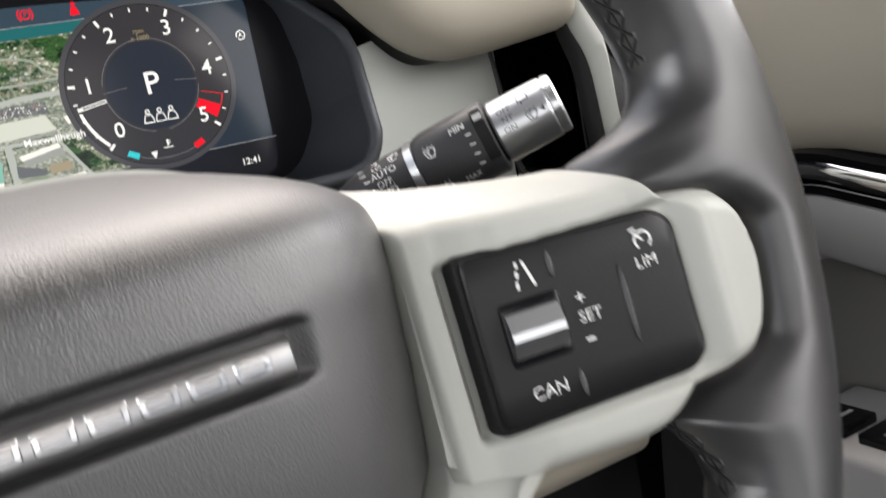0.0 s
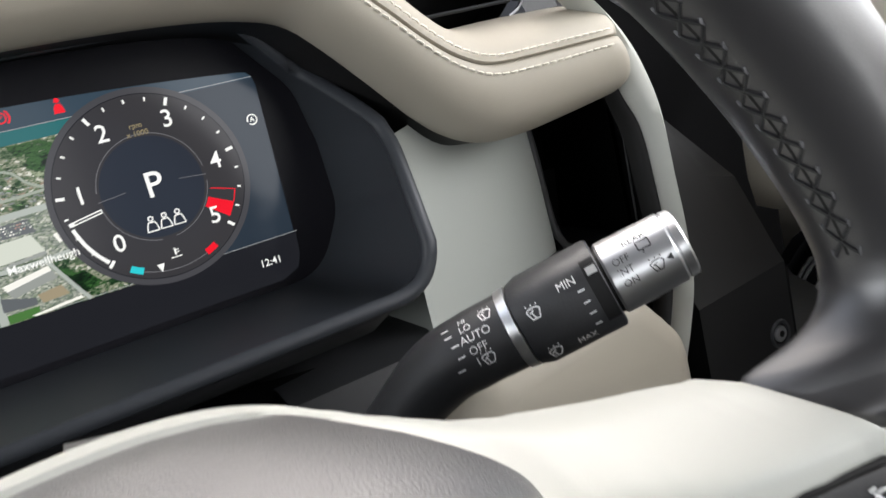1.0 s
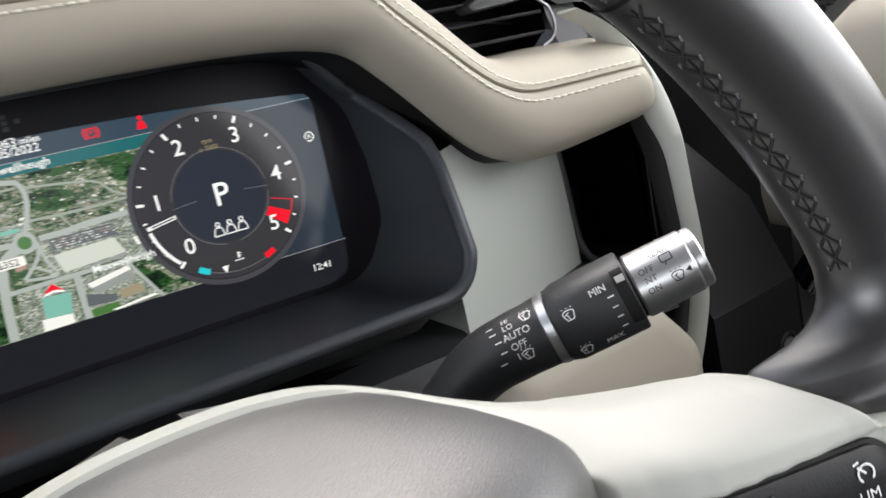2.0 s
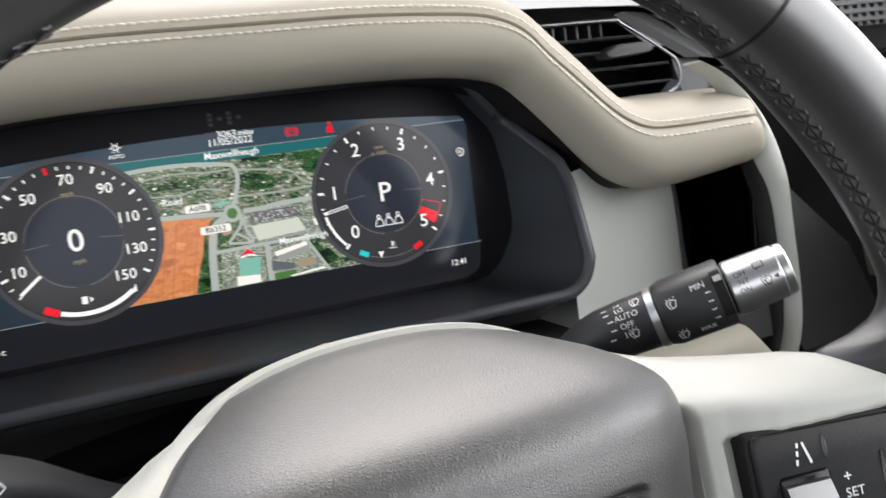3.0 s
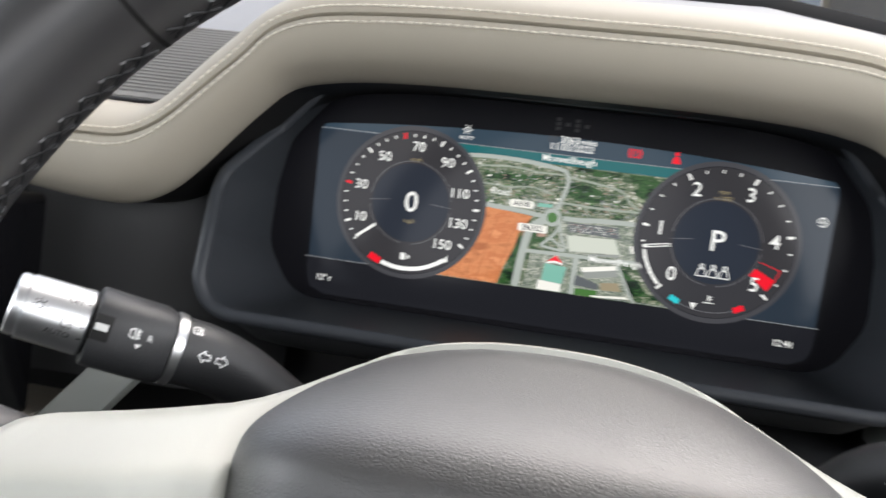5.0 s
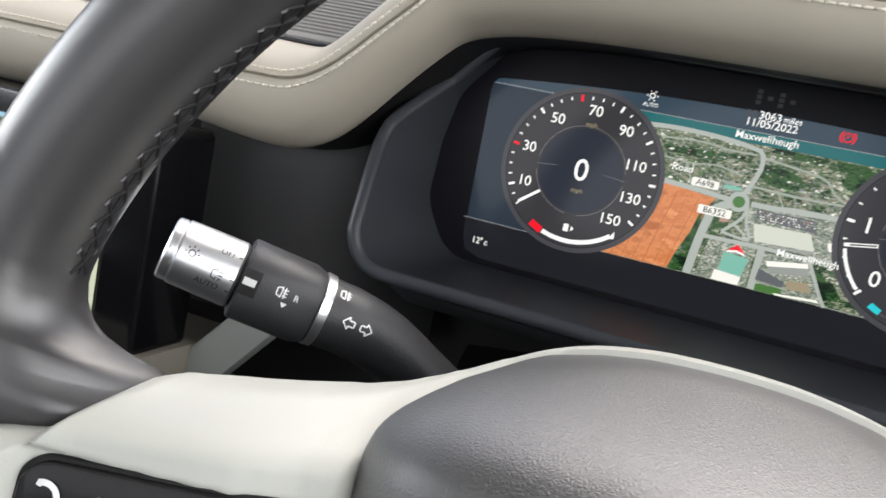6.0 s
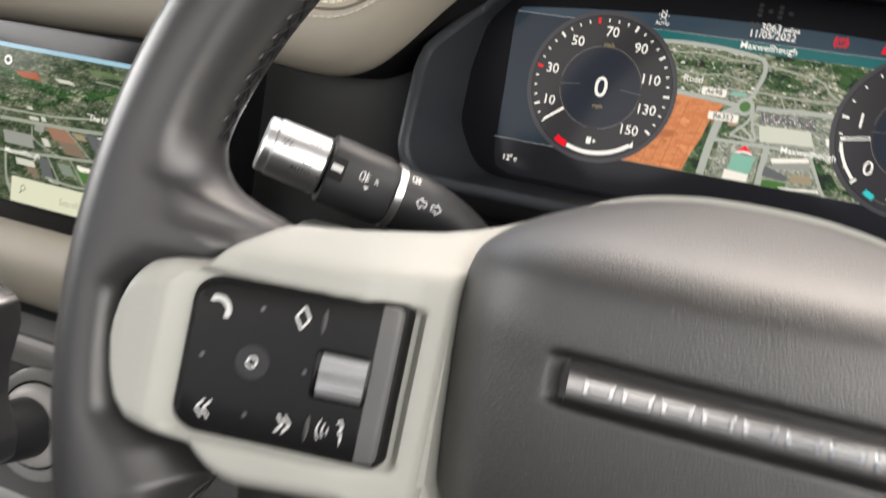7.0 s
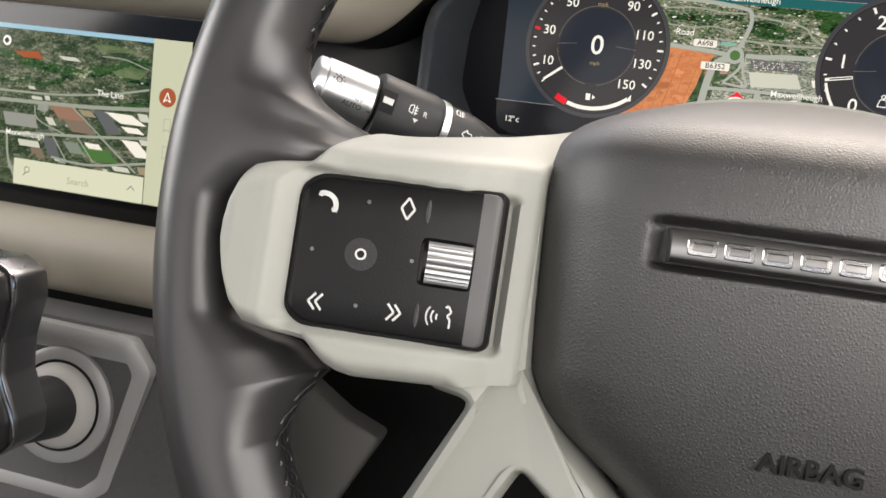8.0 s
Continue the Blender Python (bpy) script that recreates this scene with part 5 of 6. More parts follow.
def cross_stitch(d0, d1, phi, n=28):
    """Crossed thread over the seam on the inner side of the rim."""
    out, tips = [], []
    for k in range(n):
        a, b = d0 + (d1 - d0) * k / n, d0 + (d1 - d0) * (k + 1) / n
        for pa, pb in ((phi - 0.16, phi + 0.16), (phi + 0.16, phi - 0.16)):
            path = []
            for t in np.linspace(0, 1, 5):
                d, p = a + (b - a) * t, pa + (pb - pa) * t
                q = rim_point(d, p)
                c0 = Vector((R0 * math.cos(radians(d)), R0 * math.sin(radians(d)), 0))
                path.append(q + (q - c0).normalized() * (0.0001 + 0.0002 * math.sin(math.pi * t)))
            out.append(tube(path, 0.00046, 5, caps=False))
        # stitch ends in a paler grey, a highlight painted on the dark thread
        for sg in (-0.17, 0.17):
            q0, q1 = rim_point(a - (b - a) * 0.06, phi + sg * 0.88), rim_point(a + (b - a) * 0.22, phi + sg * 1.04)
            away = (q0 - Vector((R0 * math.cos(radians(a)), R0 * math.sin(radians(a)), 0))).normalized() * 0.0003
            tips.append(tube([q0, (q0 + q1) / 2 + away, q1], 0.0004, 4))
    return join_many(out), join_many(tips)


for d0, d1, n in ((16, 47.5, 13), (49.5, 62, 5), (118, 130.5, 5), (132.5, 164, 13), (200.3, 227, 13), (313, 339.7, 13)):
    ph_ = radians(172 if d0 > 190 else 174 if d0 < 90 else 181)
    threads, tips = cross_stitch(d0, d1, ph_, n)
    tagged(part("stitching", threads, DARKTHREAD, sw, "dark cross stitching along the rim"), kind="stuff")
    tagged(part("stitch_end", tips, TIP, sw, "small stitch ends in a painted highlight grey"), kind="stuff")
    part("seam", grid([[rim_point(d, ph_ + w) * 1.0 + Vector((0, 0, 0.0001)) for w in (-0.02, 0.02)] for d in np.linspace(d0, d1, 30)]), DEEP, rim)

# pad of the airbag
HALF = [(-0.102, 0.026), (-0.095, 0.0325), (-0.085, 0.0390), (-0.0756, 0.0460), (-0.062, 0.0645), (-0.0547, 0.0722), (-0.0416, 0.0783), (-0.020, 0.0793), (-0.006, 0.0797), (0.010, 0.0803), (0.0226, 0.0803), (0.030, 0.0788), (0.0342, 0.0762), (0.039, 0.0715), (0.044, 0.0655), (0.052, 0.0525), (0.0575, 0.0380), (0.0605, 0.0220), (0.0615, 0.008)]
FACE = [(-0.102, -0.030), (-0.095, -0.020), (-0.080, -0.013), (-0.060, -0.0075), (-0.030, -0.0010), (0.0, 0.0030), (0.018, 0.0045), (0.030, 0.0020), (0.038, -0.0060), (0.044, -0.0180), (0.050, -0.0340), (0.056, -0.0520), (0.0605, -0.0680), (0.0615, -0.076)]


def pad_height(a, b):
    e = abs(a) / max(lerp(HALF, b), 1e-4)
    z = smooth_lerp(FACE, b)
    z -= 0.006 * e ** 2 + 0.017 * e ** 7
    # slot for the badge
    m_ = lambda v, lim, soft: min(1.0, max(0.0, (lim - abs(v)) / soft))
    slot = m_(a, 0.0505, 0.0065) * m_(b - 0.0016, 0.0082, 0.0030)
    return z - 0.0042 * (slot * slot * (3 - 2 * slot))


bs = sorted(set(list(np.linspace(-0.102, 0.0615, 76)) + list(np.linspace(-0.009, 0.012, 26))))
rows = []
for b in bs:
    hw = lerp(HALF, b)
    skirt = lerp([(0.034, 0.03), (0.050, 0.004), (0.0615, 0.001)], b)
    row = [(-hw * 0.985, b, pad_height(hw, b) - skirt)]
    for t in np.linspace(-1, 1, 121):
        u = math.copysign(abs(t) ** 0.85, t) * hw
        row.append((u, b, pad_height(u, b)))
    row.append((hw * 0.985, b, pad_height(hw, b) - skirt))
    rows.append(row)
air = part("airbag_cover", grid(rows), AIRBAG, sw, "dark grained airbag cover", angle=75)


def on_wheel(bm, x, y, z):
    """Turns a figure drawn in the (x, z) plane so that it lies on the wheel's face."""
    bm.transform(Matrix.Translation((x, y, z)) @ Matrix.Rotation(radians(-90), 4, "X"))
    return bm


part("airbag_lettering", on_wheel(words("AIRBAG", 0.0080, thick=0.0008), 0.0033, -0.0550, pad_height(0.004, -0.055) + 0.0003), DEEP, air, "raised AIRBAG lettering", smooth=False)
part("airbag_symbol", merge(*[on_wheel(stroke(*s_, 0.0009, 0), 0.0045, -0.0650, pad_height(0.004, -0.0650) + 0.0005) for s_ in ((-0.006, 0.002, 0.006, 0.0), (-0.005, -0.001, -0.001, -0.001), (0.001, -0.001, 0.005, -0.003), (-0.005, -0.003, 0.0, -0.003))]), BLACK, air, smooth=False)
# badge: a satin bar with plain raised blocks
rows = []
for x, k in ((-0.0436, 0.0), (-0.0434, 0.72), (-0.0428, 1.0), (0.0428, 1.0), (0.0434, 0.72), (0.0436, 0.0)):
    rows.append([(x, 0.0012 + 0.0048 * c, -0.0010 + (0.0046 + 0.0007 * (1 - c * c) - 0.0010 * abs(c) ** 12) * k) for c in np.linspace(-1, 1, 13)] + [(x, 0.0060, -0.002), (x, -0.0036, -0.002)])
bar = part("badge_bar", grid(rows, close_v=True, caps=True), BADGE, air, "satin metal badge bar with plain raised blocks", angle=35)


def badge_block(x):
    """A raised outline of a block, its middle sunk."""
    bm = bmesh.new()
    rings = []
    for off, z in ((0.0, 0.0024), (0.0, 0.0042), (0.0003, 0.0045), (0.0013, 0.0045), (0.0016, 0.0038)):
        rings.append([bm.verts.new((x + p[0], 0.0014 + p[1], z + 0.0003 - 25.0 * p[1] ** 2)) for p in rounded([(-0.0040 + off, -0.0024 + off), (0.0040 - off, -0.0024 + off), (0.0040 - off, 0.0024 - off), (-0.0040 + off, 0.0024 - off)], 0.0009 - off * 0.4, 4)])
    for a, b in zip(rings, rings[1:]):
        for q in range(len(a)):
            bm.faces.new((a[q], a[(q + 1) % len(a)], b[(q + 1) % len(a)], b[q]))
    bm.faces.new(rings[-1])
    return bm


for k in range(8):
    part("raised_block", badge_block(-0.0346 + 0.0098 * k), BRIGHTSATIN, bar, angle=30)

# spokes: pale moulded bodies
TOPB = [(0.046, 0.0530), (0.054, 0.0508), (0.062, 0.0472), (0.070, 0.0425), (0.078, 0.0378), (0.086, 0.0340), (0.096, 0.0306), (0.104, 0.0290), (0.113, 0.0273), (0.122, 0.0258), (0.1310, 0.0246), (0.1370, 0.0239), (0.1401, 0.0232), (0.1418, 0.0209), (0.1434, 0.0183), (0.1451, 0.0155), (0.1476, 0.0127), (0.1494, 0.0110), (0.153, 0.0101), (0.160, 0.0086), (0.1640, 0.0072), (0.1670, 0.0042), (0.1688, -0.0005), (0.1696, -0.0080), (0.1698, -0.0130)]
# the shoulder where the upper face falls back: its level and its steepness
SHOULDER = [(0.046, 0.0195), (0.090, 0.0195), (0.102, 0.0182), (0.116, 0.0174), (0.132, 0.0163), (0.1421, 0.0155), (0.17, 0.0155)]
FALL = [(0.046, 1.7), (0.088, 1.7), (0.100, 2.0), (0.113, 2.4), (0.126, 2.8), (0.131, 2.8), (0.1401, 2.4), (0.150, 2.4), (0.153, 0.0)]
# how far the edge beside the leather is rolled back
ROLL = [(0.134, 0.0), (0.1401, 0.0070), (0.1434, 0.0092), (0.150, 0.0095), (0.158, 0.0060), (0.17, 0.0050)]
LOWB = [(0.066, -0.0460), (0.088, -0.0480), (0.100, -0.0500), (0.118, -0.0503), (0.128, -0.0506), (0.1325, -0.0496), (0.1365, -0.0476), (0.1400, -0.0445), (0.1425, -0.0418), (0.1464, -0.0412), (0.1543, -0.0404), (0.161, -0.0388), (0.1645, -0.0350), (0.1672, -0.0285), (0.1688, -0.0225), (0.1698, -0.0160)]
SURF = [(0.070, -0.0165), (0.082, -0.0130), (0.090, -0.0090), (0.097, -0.0030), (0.103, 0.0010), (0.110, 0.0038), (0.118, 0.0064), (0.150, 0.0158), (0.158, 0.0178), (0.166, 0.0186), (0.1755, 0.0176)]
# edges of the switch panel: inner end, outer end, and its face
PANEL_Z = [(0.0905, -0.0042), (0.0985, -0.0017), (0.1185, 0.0043), (0.154, 0.0146)]


def spoke_z(a, b):
    t, lo = lerp(TOPB, a), lerp(LOWB, a)
    z = lerp(SURF, a)
    # dished round the switches
    ramp = lambda v, soft: min(1.0, max(0.0, v / soft))
    q = ramp(a - 0.0868, 0.0035) * ramp(0.1555 - a, 0.0075) * ramp(b + 0.0402, 0.0030) * ramp(0.0100 - b, 0.0022)
    above = ramp(0.150 - a, 0.012) * ramp(a - 0.088, 0.012) * ramp(b, 0.006)
    roll = lerp(ROLL, a) * max(0, 1 - (t - b) / 0.0075) ** 2
    z -= max(0.0050 * q * q * (3 - 2 * q), 0.0020 * above, roll)
    over = b - lerp(SHOULDER, a)
    z -= lerp(FALL, a) * (over if over > 0.003 else max(0.0, over + 0.003) ** 2 / 0.012)
    z -= 0.030 * ramp(0.0812 - a, 0.0030) * ramp(0.022 - b, 0.006)
    z -= 0.0050 * max(0, 1 - (b - lo + 0.005 * ramp(0.1010 - a, 0.006)) / 0.0050) ** 2
    return z


def spoke(side):
    rows = []
    for a in list(np.linspace(0.046, 0.130, 64)) + list(np.linspace(0.1308, 0.1698, 60)):
        t, lo = lerp(TOPB, a), lerp(LOWB, a)
        deep = lerp([(0.046, 0.003), (0.066, 0.008), (0.076, 0.022), (0.10, 0.028), (0.14, 0.020), (0.17, 0.012), (0.175, 0.006)], a)
        z_t, z_l = spoke_z(a, t), spoke_z(a, lo)
        row = [(a * side, lo + 0.004, z_l - deep), (a * side, lo - 0.0004, z_l - 0.004)]
        row += [(a * side, lo + (t - lo) * u, spoke_z(a, lo + (t - lo) * u)) for u in np.linspace(0, 1, 72)]
        row += [(a * side, t + 0.0010, z_t - 0.005), (a * side, t + deep * 0.06, z_t - deep * 0.5), (a * side, t + deep * 0.06, z_t - deep)]
        rows.append(row)
    return grid(rows)


WEB = rounded([(0.0815, -0.036), (0.106, -0.043), (0.1080, -0.0502), (0.0908, -0.0528), (0.1414, -0.156), (0.1256, -0.164), (0.0772, -0.0712), (0.0522, -0.0911), (0.0347, -0.112), (0.025, -0.101), (0.0454, -0.0836), (0.0561, -0.0733), (0.0672, -0.0639), (0.0784, -0.0499)], [0.003, 0.003, 0.003, 0.0075, 0.002, 0.002, 0.0045, 0.01, 0.002, 0.002, 0.01, 0.01, 0.01, 0.01], 7)


def spoke_web(side):
    """Lower part of a spoke: the fillet, its leg and the border below the pad, with sloping flanks."""
    bm = bmesh.new()
    k = len(WEB)
    rings = []
    for off, dz in ((-0.0022, 0.0), (-0.0008, -0.0005), (0.0, -0.0018), (0.0026, -0.010), (0.0030, -0.024)):
        ring = []
        for i in range(k):
            p, d = Vector(WEB[i]), Vector(WEB[(i + 1) % k]) - Vector(WEB[i - 1])
            n = Vector((-d.y, d.x)).normalized() * WEB_SIGN
            q = p + n * off
            a_ = min(p.x, 0.0925)
            z = lerp(SURF, a_) - 0.0002 - 0.05 * max(0.0, -0.09 - p.y)
            z -= 0.0035 * min(1.0, max(0.0, (p.y + 0.050) / 0.010))
            z -= 0.004 * min(1.0, max(0.0, (lerp(HALF, p.y) + 0.009 - p.x) / 0.004))
            ring.append(bm.verts.new((q.x * side, q.y, z + dz)))
        rings.append(ring)
    for r0, r1 in zip(rings, rings[1:]):
        for i in range(k):
            bm.faces.new((r0[i], r0[(i + 1) % k], r1[(i + 1) % k], r1[i]))
    bm.faces.new(rings[0])
    bmesh.ops.triangulate(bm, faces=[f_ for f_ in bm.faces if len(f_.verts) > 4])
    return bm


area = sum(WEB[i - 1][0] * WEB[i][1] - WEB[i][0] * WEB[i - 1][1] for i in range(len(WEB)))
WEB_SIGN = -1 if area > 0 else 1

for side in (-1, 1):
    sk = part("spoke", spoke(side), SAGE, sw, "pale sage plastic spoke", angle=65)
    # lower leg of the spoke and the strip beside the pad
    part("lower_web", spoke_web(side), SAGE, sk, angle=50)
    strip = []
    for b in np.linspace(0.020, -0.042, 26):
        hw = lerp(HALF, b)
        wd = lerp([(-0.1, 0.012), (-0.07, 0.010), (-0.055, 0.012), (-0.03, 0.012), (0.02, 0.012)], b)
        z = -0.0155 - 0.12 * max(0, -0.05 - b)
        strip.append([((hw - 0.0005) * side, b, z - 0.014), ((hw + 0.0010) * side, b, z - 0.0008), ((hw + wd * 0.5) * side, b - wd * 0.25, z + 0.0002), ((hw + wd) * side, b - wd * 0.4, z - 0.001), ((hw + wd + 0.001) * side, b - wd * 0.45, z - 0.014)])
    part("pad_border", grid(strip), SAGE, sk, angle=70)
# pale flange round the head of the airbag cover
rows = []
ARCH = [(a * s_, b) for s_, seq in ((-1, HALF[9:]), (1, HALF[9:][::-1])) for b, a in seq]
for (a, b) in spl([(*p, 0) for p in ARCH], 80)[:, :2]:
    out_ = Vector((a, b + 0.02)).normalized()
    zf = lerp([(0.010, -0.034), (0.034, -0.050), (0.041, -0.060), (0.047, -0.067), (0.052, -0.070), (0.0615, -0.072)], b)
    rows.append([(a - out_.x * 0.004, b - out_.y * 0.004, zf + 0.004), (a + out_.x * 0.0005, b + out_.y * 0.0005, zf + 0.003), (a + out_.x * 0.0014, b + out_.y * 0.0010, zf - 0.002), (a + out_.x * 0.0014, b + out_.y * 0.0008, zf - 0.010)])
part("hub_flange", grid(rows), SAGE, sw, "pale sage flange behind the airbag cover", angle=70)
part("hub_back", grid([[(x * k, y * k - 0.004, z) for x, y in [(p[0], p[1]) for p in ARCH] + [(0.05, -0.08), (-0.05, -0.08)]] for k, z in ((0.97, -0.055), (0.9, -0.085))], close_v=True, caps=True), DEEP, sw)


# ---- switch panels on the spokes ----
def panel_z(a):
    return lerp(PANEL_Z, a)


def switch_plate(side, grow=0.0, drop=0.0, a0=0.0, a1=1.0):
    """The panel's face: an inclined end facet and a flat field, with rounded outer corners and a skirt."""
    lo_x, hi_x = 0.0920 - grow, 0.1484 + grow
    xs = sorted({lo_x + (hi_x - lo_x) * (1 - math.cos(math.pi * t)) / 2 for t in np.linspace(0, 1, 40)} | {0.0975, 0.0995})
    rows = []
    for x in [v_ for v_ in xs if a0 <= v_ <= a1]:
        top, low = 0.0090 - 0.05 * (x - 0.0928) + grow, -0.0371 + 0.012 * (x - 0.0908) - grow
        for edge, r in ((hi_x - x, 0.0075), (x - lo_x, 0.0028)):
            if edge < r:
                cut = r - math.sqrt(max(0.0, r * r - (r - edge) ** 2))
                top, low = top - cut, low + cut
        z = panel_z(x) - drop
        e = min(1.0, min(hi_x - x, x - lo_x) / 0.0010)
        soft = 0.0007 * (1 - e) ** 2
        ys = [(low, -0.005), (low, -0.0010), (low + 0.0003, -0.0003), (low + 0.0011, 0.0)]
        ys += [(low + 0.0011 + (top - low - 0.0022) * k / 5, 0.0) for k in range(1, 5)]
        ys += [(top - 0.0011, 0.0), (top - 0.0003, -0.0003), (top, -0.0010), (top, -0.005)]
        rows.append([(x * side, y, z + dz - soft) for y, dz in ys])
    for at in (0, -1):
        rows.insert(0 if at == 0 else len(rows), [(p[0], p[1], p[2] - 0.005) for p in rows[at]])
    return grid(rows)


def icon(bm, a, b, side=1, z=0.0005):
    """Lays a figure of the (x, z) plane on the slanting switch panel."""
    slope = math.atan2(panel_z(0.15) - panel_z(0.104), 0.046) * side
    bm.transform(Matrix.Translation((a, b, panel_z(abs(a)) + z)) @ Matrix.Rotation(-slope, 4, "Y") @ Matrix.Rotation(radians(-90), 4, "X"))
    return bm


def strokes(segs, w=0.0007):
    return merge(*[stroke(*s_, w, 0) for s_ in segs])


def lens(w, h):
    """A narrow raised marker line."""
    n = 12
    rows = []
    for t in np.linspace(-1, 1, n):
        k = w / 2 * math.sqrt(max(0, 1 - t * t)) + 1e-5
        rows.append([(-k, 0.0002, t * h / 2), (0, -0.0008, t * h / 2), (k, 0.0002, t * h / 2)])
    return grid(rows)


PS = mat("panel_black", (0.0055, 0.0055, 0.006), 0.34, grain=0.12, scale=1500, vary=0.12, spec=0.3)
lp = part("switch_panel", switch_plate(-1), PS, sw, "matt black media switch panel", angle=30)
rp = part("switch_panel", switch_plate(1), PS, sw, "matt black cruise control switch panel", angle=30)
# dark gap round each panel, and end strips, the left paler as painted reflection
for side, pan in ((-1, lp), (1, rp)):
    part("panel_gap", switch_plate(side, 0.0012, 0.0012), DEEP, pan, angle=30)
    part("end_strip", switch_plate(side, 0.0001, -0.00025, 0.0, 0.0976), STRIP if side < 0 else PS, pan, "smooth end strip, painted paler for reflected light" if side < 0 else "black end strip", angle=40)
# left: telephone, source, previous, next, voice, volume roller
phone = disc(-0.0016, -0.0014, 0.0027, 0.0042, 0, -25, 115, 18)
phone = merge(phone, strokes([(-0.0030, 0.0010, -0.0026, 0.0023), (0.0008, -0.0026, 0.0022, -0.0022)], 0.0013))
part("telephone_symbol", icon(phone, -0.1402, -0.0004, -1), WHITE, lp, smooth=False)
part("diamond_symbol", icon(strokes([(0, 0.0032, 0.0020, 0), (0.0020, 0, 0, -0.0032), (0, -0.0032, -0.0020, 0), (-0.0020, 0, 0, 0.0032)]), -0.1183, 0.0008, -1), WHITE, lp, smooth=False)
for a, sg in ((-0.1404, -1), (-0.1178, 1)):
    part("skip_symbol", icon(strokes([(sg * x0, 0.0024, sg * (x0 + 0.0020), 0) for x0 in (-0.0022, -0.0002)] + [(sg * (x0 + 0.0020), 0, sg * x0, -0.0024) for x0 in (-0.0022, -0.0002)]), a, -0.0300, -1), WHITE, lp, smooth=False)
part("centre_dimple", icon(disc(0, 0, 0.0013, 0.0048, 0, n=32), -0.1296, -0.0145, -1, 0.0002), BLACK, lp)
part("centre_ring", icon(disc(0, 0, 0.0011, 0.0017, 0, n=32), -0.1296, -0.0145, -1), WHITE, lp, smooth=False)
for a, b in ((-0.1294, 0.0010), (-0.1432, -0.0150), (-0.1151, -0.0142), (-0.1288, -0.0296)):
    part("dimple", icon(disc(0, 0, 0, 0.0006, 0, n=14), a, b, -1), GUNMETAL, lp, smooth=False)
vo_ = [disc(0, 0, r, r + 0.0005, 0, 140, 220, 10) for r in (0.0010, 0.0025, 0.0040)]
for d in vo_:
    d.transform(Matrix.Translation((-0.0005, 0, 0)))
part("voice_symbol", icon(merge(*vo_, strokes([(0.0008, 0.0030, 0.0016, 0.0036), (0.0016, 0.0036, 0.0026, 0.0018), (0.0026, 0.0018, 0.0014, 0.0006), (0.0014, 0.0006, 0.0024, -0.0004), (0.0024, -0.0004, 0.0024, -0.0030)], 0.0006)), -0.1043, -0.0294, -1), WHITE, lp, smooth=False)
for a, b in ((-0.1125, 0.0009), (-0.1116, -0.0298)):
    part("marker_line", icon(lens(0.0014, 0.0072), a, b, -1, 0.0004), STRIP, lp)
part("roller_well", icon(plate(rounded([(-0.0082, -0.0072), (0.0082, -0.0072), (0.0082, 0.0072), (-0.0082, 0.0072)], 0.002, 4), -0.0003, 0.003, 0.0008), -0.1052, -0.0138, -1), GLOSS, lp, angle=30)
rows = []
for k in range(72):
    t = 2 * math.pi * k / 72
    r = 0.0061 + (0.00028 if k % 3 == 0 else -0.00018)
    rows.append([(x, -r * math.cos(t) * 0.55, r * math.sin(t)) for x in (-0.0066, -0.0062, 0.0062, 0.0066)])
part("volume_roller", icon(grid(rows, close_u=True), -0.1049, -0.0138, -1, 0.0), SATIN, lp, "ribbed satin metal roller", angle=25)
# right: lane keeping, cancel, set, limiter, chrome toggle
part("lane_symbol", icon(strokes([(-0.0010, 0.0034, -0.0012, 0.0020), (-0.0014, 0.0010, -0.0017, -0.0006), (-0.0019, -0.0016, -0.0022, -0.0034), (0.0006, 0.0034, 0.0026, -0.0034)], 0.0008), 0.1064, 0.0009), WHITE, rp, smooth=False)
part("set_lettering", icon(words("SET", 0.0042, bold=0.0), 0.1204, -0.0144), WHITE, rp, smooth=False)
part("plus_symbol", icon(strokes([(-0.0012, 0, 0.0012, 0), (0, -0.0012, 0, 0.0012)], 0.0005), 0.1189, -0.0091), WHITE, rp, smooth=False)
part("minus_symbol", icon(strokes([(-0.0012, 0, 0.0012, 0)], 0.0008), 0.1188, -0.0203), WHITE, rp, smooth=False)
part("cancel_lettering", icon(words("CAN", 0.0046, bold=0.0), 0.1053, -0.0297), WHITE, rp, smooth=False)
part("limiter_lettering", icon(words("LIM", 0.0042, bold=0.0), 0.1385, -0.0056), WHITE, rp, smooth=False)
part("limiter_symbol", icon(merge(disc(0, 0, 0.0020, 0.0026, 0, -50, 230, 28), strokes([(0, 0, -0.0022, 0.0022), (-0.0032, 0.0030, -0.0014, 0.0034)], 0.0006)), 0.1390, 0.0002), WHITE, rp, smooth=False)
for a, b, h in ((0.1138, 0.0016, 0.0068), (0.1139, -0.0304, 0.0068), (0.1311, -0.0144, 0.0205)):
    part("marker_line", icon(lens(0.0015, h), a, b, 1, 0.0004), STRIP, rp)
part("toggle_well", icon(plate(rounded([(-0.0085, -0.0085), (0.0085, -0.0085), (0.0085, 0.0085), (-0.0085, 0.0085)], 0.0018, 4), -0.0003, 0.003, 0.0008), 0.1060, -0.0136), GLOSS, rp, angle=30)
